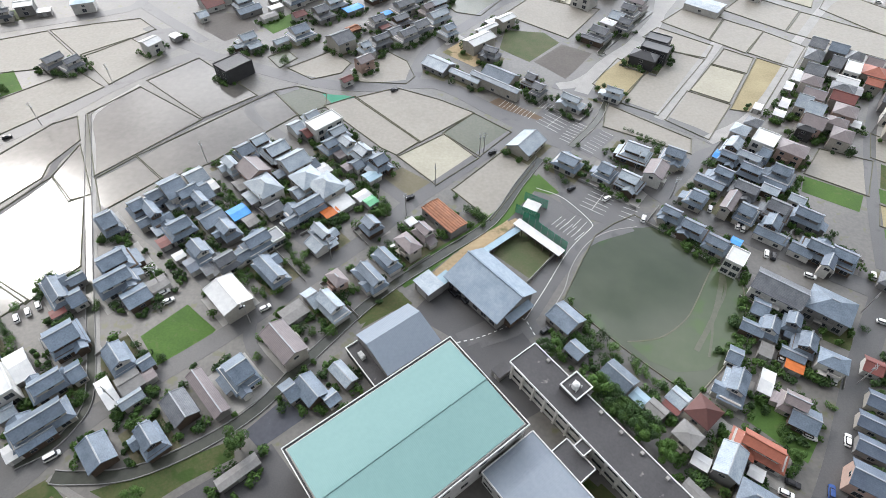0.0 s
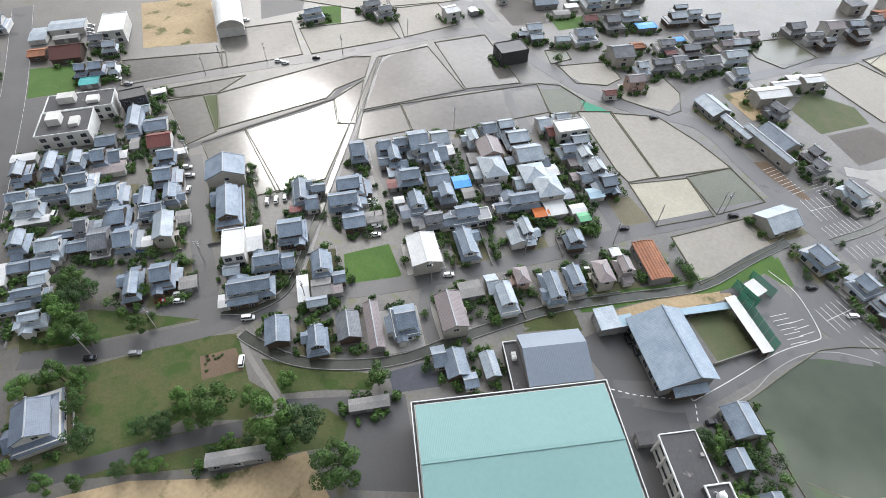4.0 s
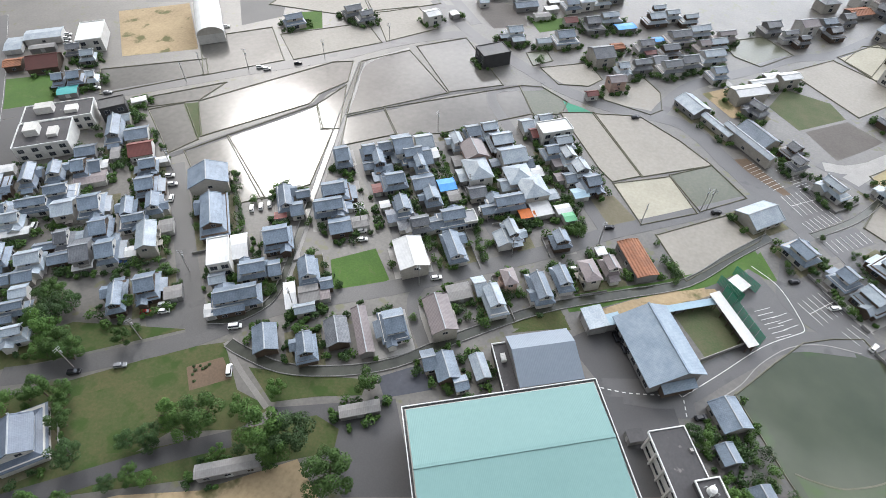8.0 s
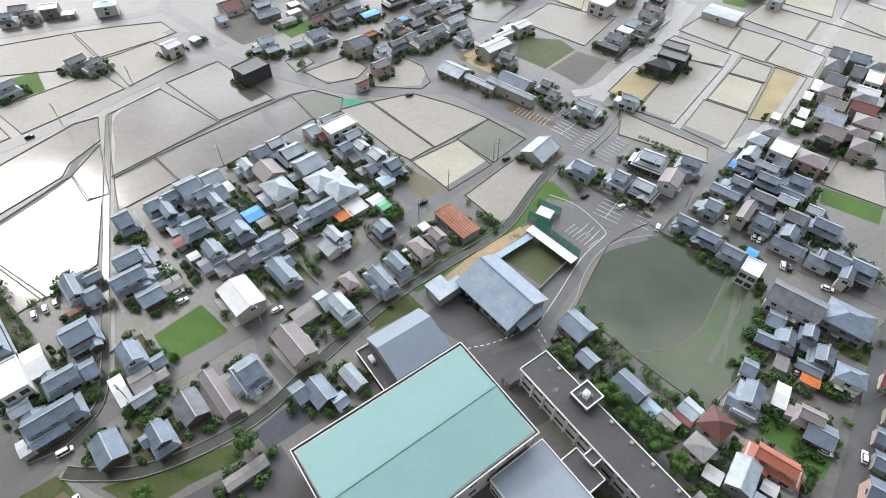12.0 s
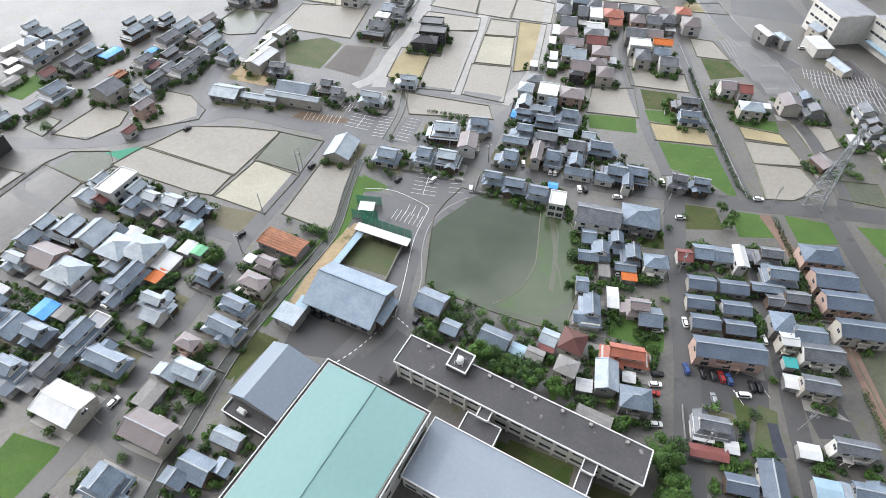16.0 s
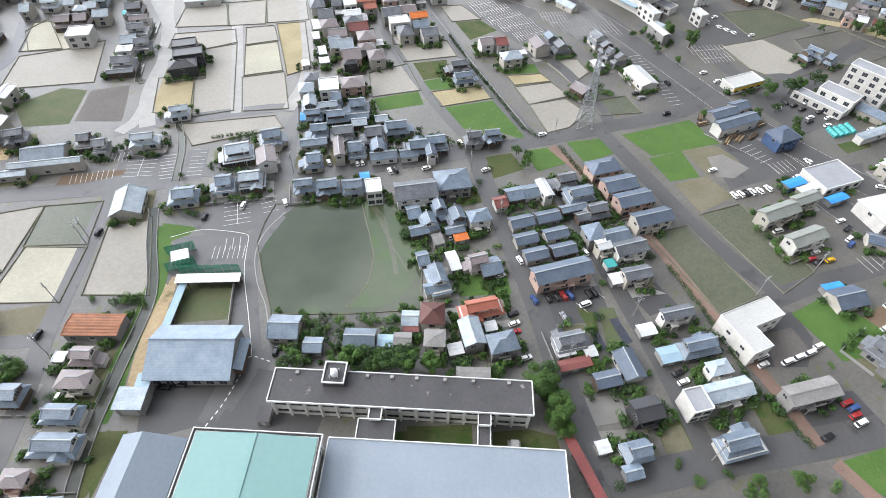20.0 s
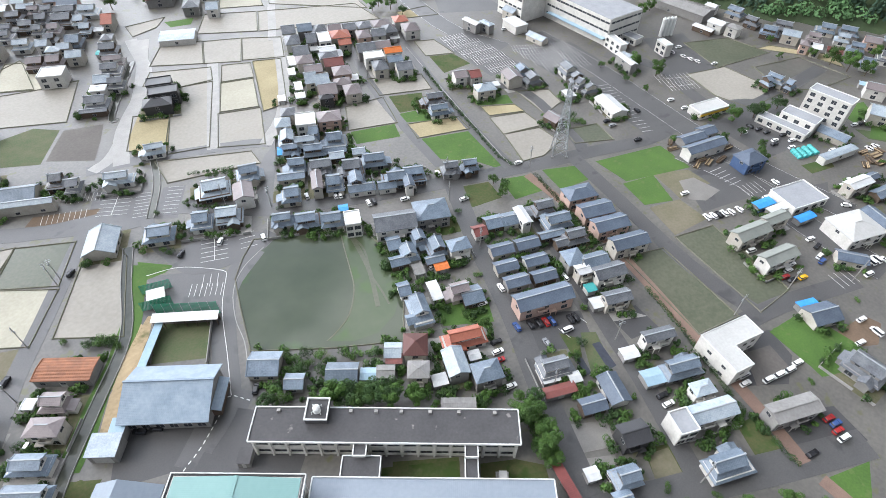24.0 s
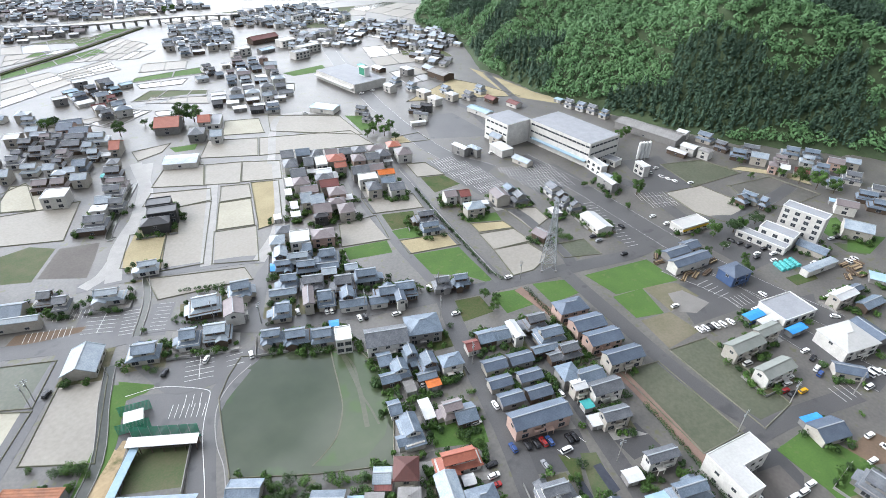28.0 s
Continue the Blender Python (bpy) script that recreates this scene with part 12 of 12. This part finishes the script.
# ---- timber yard and scrap yard ----
def timber_stack(x, y, rz, w, d, seed):
    """Sawn boards in layers on bearers, a little askew."""
    rnd = random.Random(seed)
    ob = thing("timber_stack", x, y, rz, "uneven stack of weathered brown timber boards in a yard", "timber stack", "stacked timber")
    for e in (-0.3, 0.3):
        part("bearer", Shape().box(e * w - 0.08, e * w + 0.08, -d / 2, d / 2, 0, 0.14), M["bark"], ob)
    n = int(d / 0.5)
    for layer in range(3):
        for k in range(n):
            if layer and rnd.random() < 0.3:
                continue
            a, l, h = -d / 2 + k * 0.5, w * rnd.uniform(0.72, 1.0) / 2, 0.14 + layer * 0.36
            o = rnd.uniform(-0.3, 0.3)
            part("board", Shape().box(o - l, o + l, a, a + rnd.uniform(0.38, 0.47), h, h + 0.34), M["soil"] if rnd.random() < 0.3 else M["sand"] if rnd.random() < 0.5 else M["bark"], ob)
    return ob


timber_stack(240.7, 51.3, 20, 5, 2, 1)
timber_stack(236.8, 48.5, -30, 6, 2.4, 2)
timber_stack(232.0, 34.7, 5, 7, 2, 3)
timber_stack(237.2, 31.2, 0, 7, 2, 4)
timber_stack(242.9, 27.7, -10, 7, 2.2, 5)
timber_stack(236.4, 41.5, 30, 5, 2, 6)
timber_stack(254.3, 28.4, -20, 6, 2.2, 7)
timber_stack(236.4, 34.3, -26, 6, 2, 8)
timber_stack(292.0, -22.9, -26, 6, 3, 9)
timber_stack(292.7, -27.5, -26, 7, 3, 10)
timber_stack(287.0, -26.3, 40, 6, 2.5, 11)
timber_stack(287.9, -30.4, -26, 6, 3, 12)
timber_stack(281.5, -25.4, 20, 5, 2.5, 13)
timber_stack(298.0, -28.1, 64, 5, 2.5, 14)


def covered_rack(x, y, rz):
    """A long bundle under a fastened green sheet."""
    ob = thing("covered_bundle", x, y, rz, "bundle under a bright green tarpaulin on asphalt", "tarpaulin", "green covered bundles")
    s = Shape()
    prof = [(-1.1, 0.0), (-1.05, 1.0), (-0.6, 1.55), (0.0, 1.7), (0.6, 1.5), (1.05, 0.95), (1.1, 0.0)]
    for (a, za), (b, zb) in zip(prof, prof[1:]):
        s.face([(-3.2, a, za), (-3.2, b, zb), (3.2, b, zb), (3.2, a, za)][::-1])
    for e in (-3.2, 3.2):
        q = [(e, a, z) for a, z in prof]
        s.face(q if e < 0 else q[::-1])
    part("tarpaulin", s, ROOF["t"], ob)
    for e in (-1.8, 0.0, 1.8):
        t = Shape()
        for (a, za), (b, zb) in zip(prof, prof[1:]):
            t.tube((e, a * 1.02, za + 0.02), (e, b * 1.02, zb + 0.02), 0.04)
        part("strap", t, M["rubber"], ob)
    return ob


covered_rack(269.7, 1.5, 50)
covered_rack(272.3, -0.2, 50)
covered_rack(275.4, -1.8, 50)
covered_rack(278.6, -3.5, 50)


# ---- markings ----
stalls(66.0, 164.9, 57.6, 152.8, 7, 10)
stalls(74.1, 155.8, 70.2, 148.7, 4, 6)
stalls(43.3, 146.7, 50.9, 139.0, 7, 6)
stalls(48.8, 147.1, 52.6, 143.8, 3, 6)
stalls(54.4, 215.2, 46.1, 206.0, 6, 12)
stalls(62.0, 208.4, 53.1, 196.2, 8, 6)
stalls(73.0, 202.0, 61.9, 189.5, 8, 6)
stalls(39.8, 228.6, 49.5, 220.7, 9, 6)
stalls(27.1, 224.0, 40.2, 214.7, 9, 6)
stalls(85.3, 168.9, 81.1, 170.9, 2, 5)
stalls(234.0, 26.9, 230.1, 16.8, 5, 7)
stalls(226.9, 12.1, 234.8, 7.7, 5, 7)
stalls(120.3, 33.3, 111.4, 34.5, 2, 5)
stalls(195.1, -31.3, 202.2, -35.2, 4, 7)
stalls(255.8, 202.2, 270.1, 196.0, 9, 10)
stalls(251.9, 193.6, 270.4, 184.7, 13, 10)
stalls(248.7, 182.2, 268.5, 173.7, 13, 10)
stalls(246.9, 172.2, 265.0, 162.7, 13, 10)
stalls(244.4, 160.0, 260.4, 152.4, 12, 10)
stalls(274.1, 163.2, 300.1, 141.1, 20, 10)
stalls(271.3, 155.1, 296.4, 135.0, 18, 10)
stalls(269.0, 145.6, 294.0, 127.8, 16, 10)
stalls(267.5, 136.8, 289.8, 121.8, 14, 10)
stalls(270.4, 101.4, 243.7, 64.0, 16, 6)
stalls(295.9, 81.2, 311.2, 68.2, 10, 9)
stalls(292.0, 73.1, 304.8, 62.8, 9, 9)

# ---- poles and far works ----
pole(-3.5, 165.7, 73)
pole(15.0, 185.6, 117)
pole(-99.6, 178.2, 88)
pole(-162.2, 235.4, 59)
pole(-181.9, 203.0, 55)
pole(-209.7, 175.7, 22)
pole(155.6, -7.2, 156)
pole(16.9, 186.7, 167)
pole(-227.0, 161.7, 166)
pole(-227.7, 151.0, 171)
pole(-39.7, 126.2, 123)
pole(-62.1, 98.6, 75)
pole(-14.3, 148.7, 44)
pole(91.0, 26.9, 87)
pole(125.6, 79.9, 66)
pole(137.2, 43.3, 44)
pole(119.7, 20.1, 107)
pole(90.5, 160.5, 177)
pole(123.1, 133.6, 30)
pole(151.6, 116.8, 19)
pole(182.2, 93.2, 77)
pole(79.1, 175.8, 22)
pole(-127.6, 36.5, 70)
pole(-137.3, 19.5, 94)
pole(-93.5, 69.8, 177)
pole(-95.6, 112.2, 3)
pole(-68.2, 147.9, 19)
pole(-182.4, 100.1, 33)
pole(-135.3, 64.1, 26)
pole(91.4, -19.3, 16)
pole(199.2, -35.9, 169)
pole(180.1, -18.5, 42)
pole(139.7, 106.1, 36)
pole(193.2, 205.4, 3)
viaduct((197.4, 816.8), (242.0, 781.6), (289.7, 748.2), (341.9, 730.6), (389.8, 710.1), (441.3, 676.7))
store(345.3, 370.1, -99)
shrubbery()
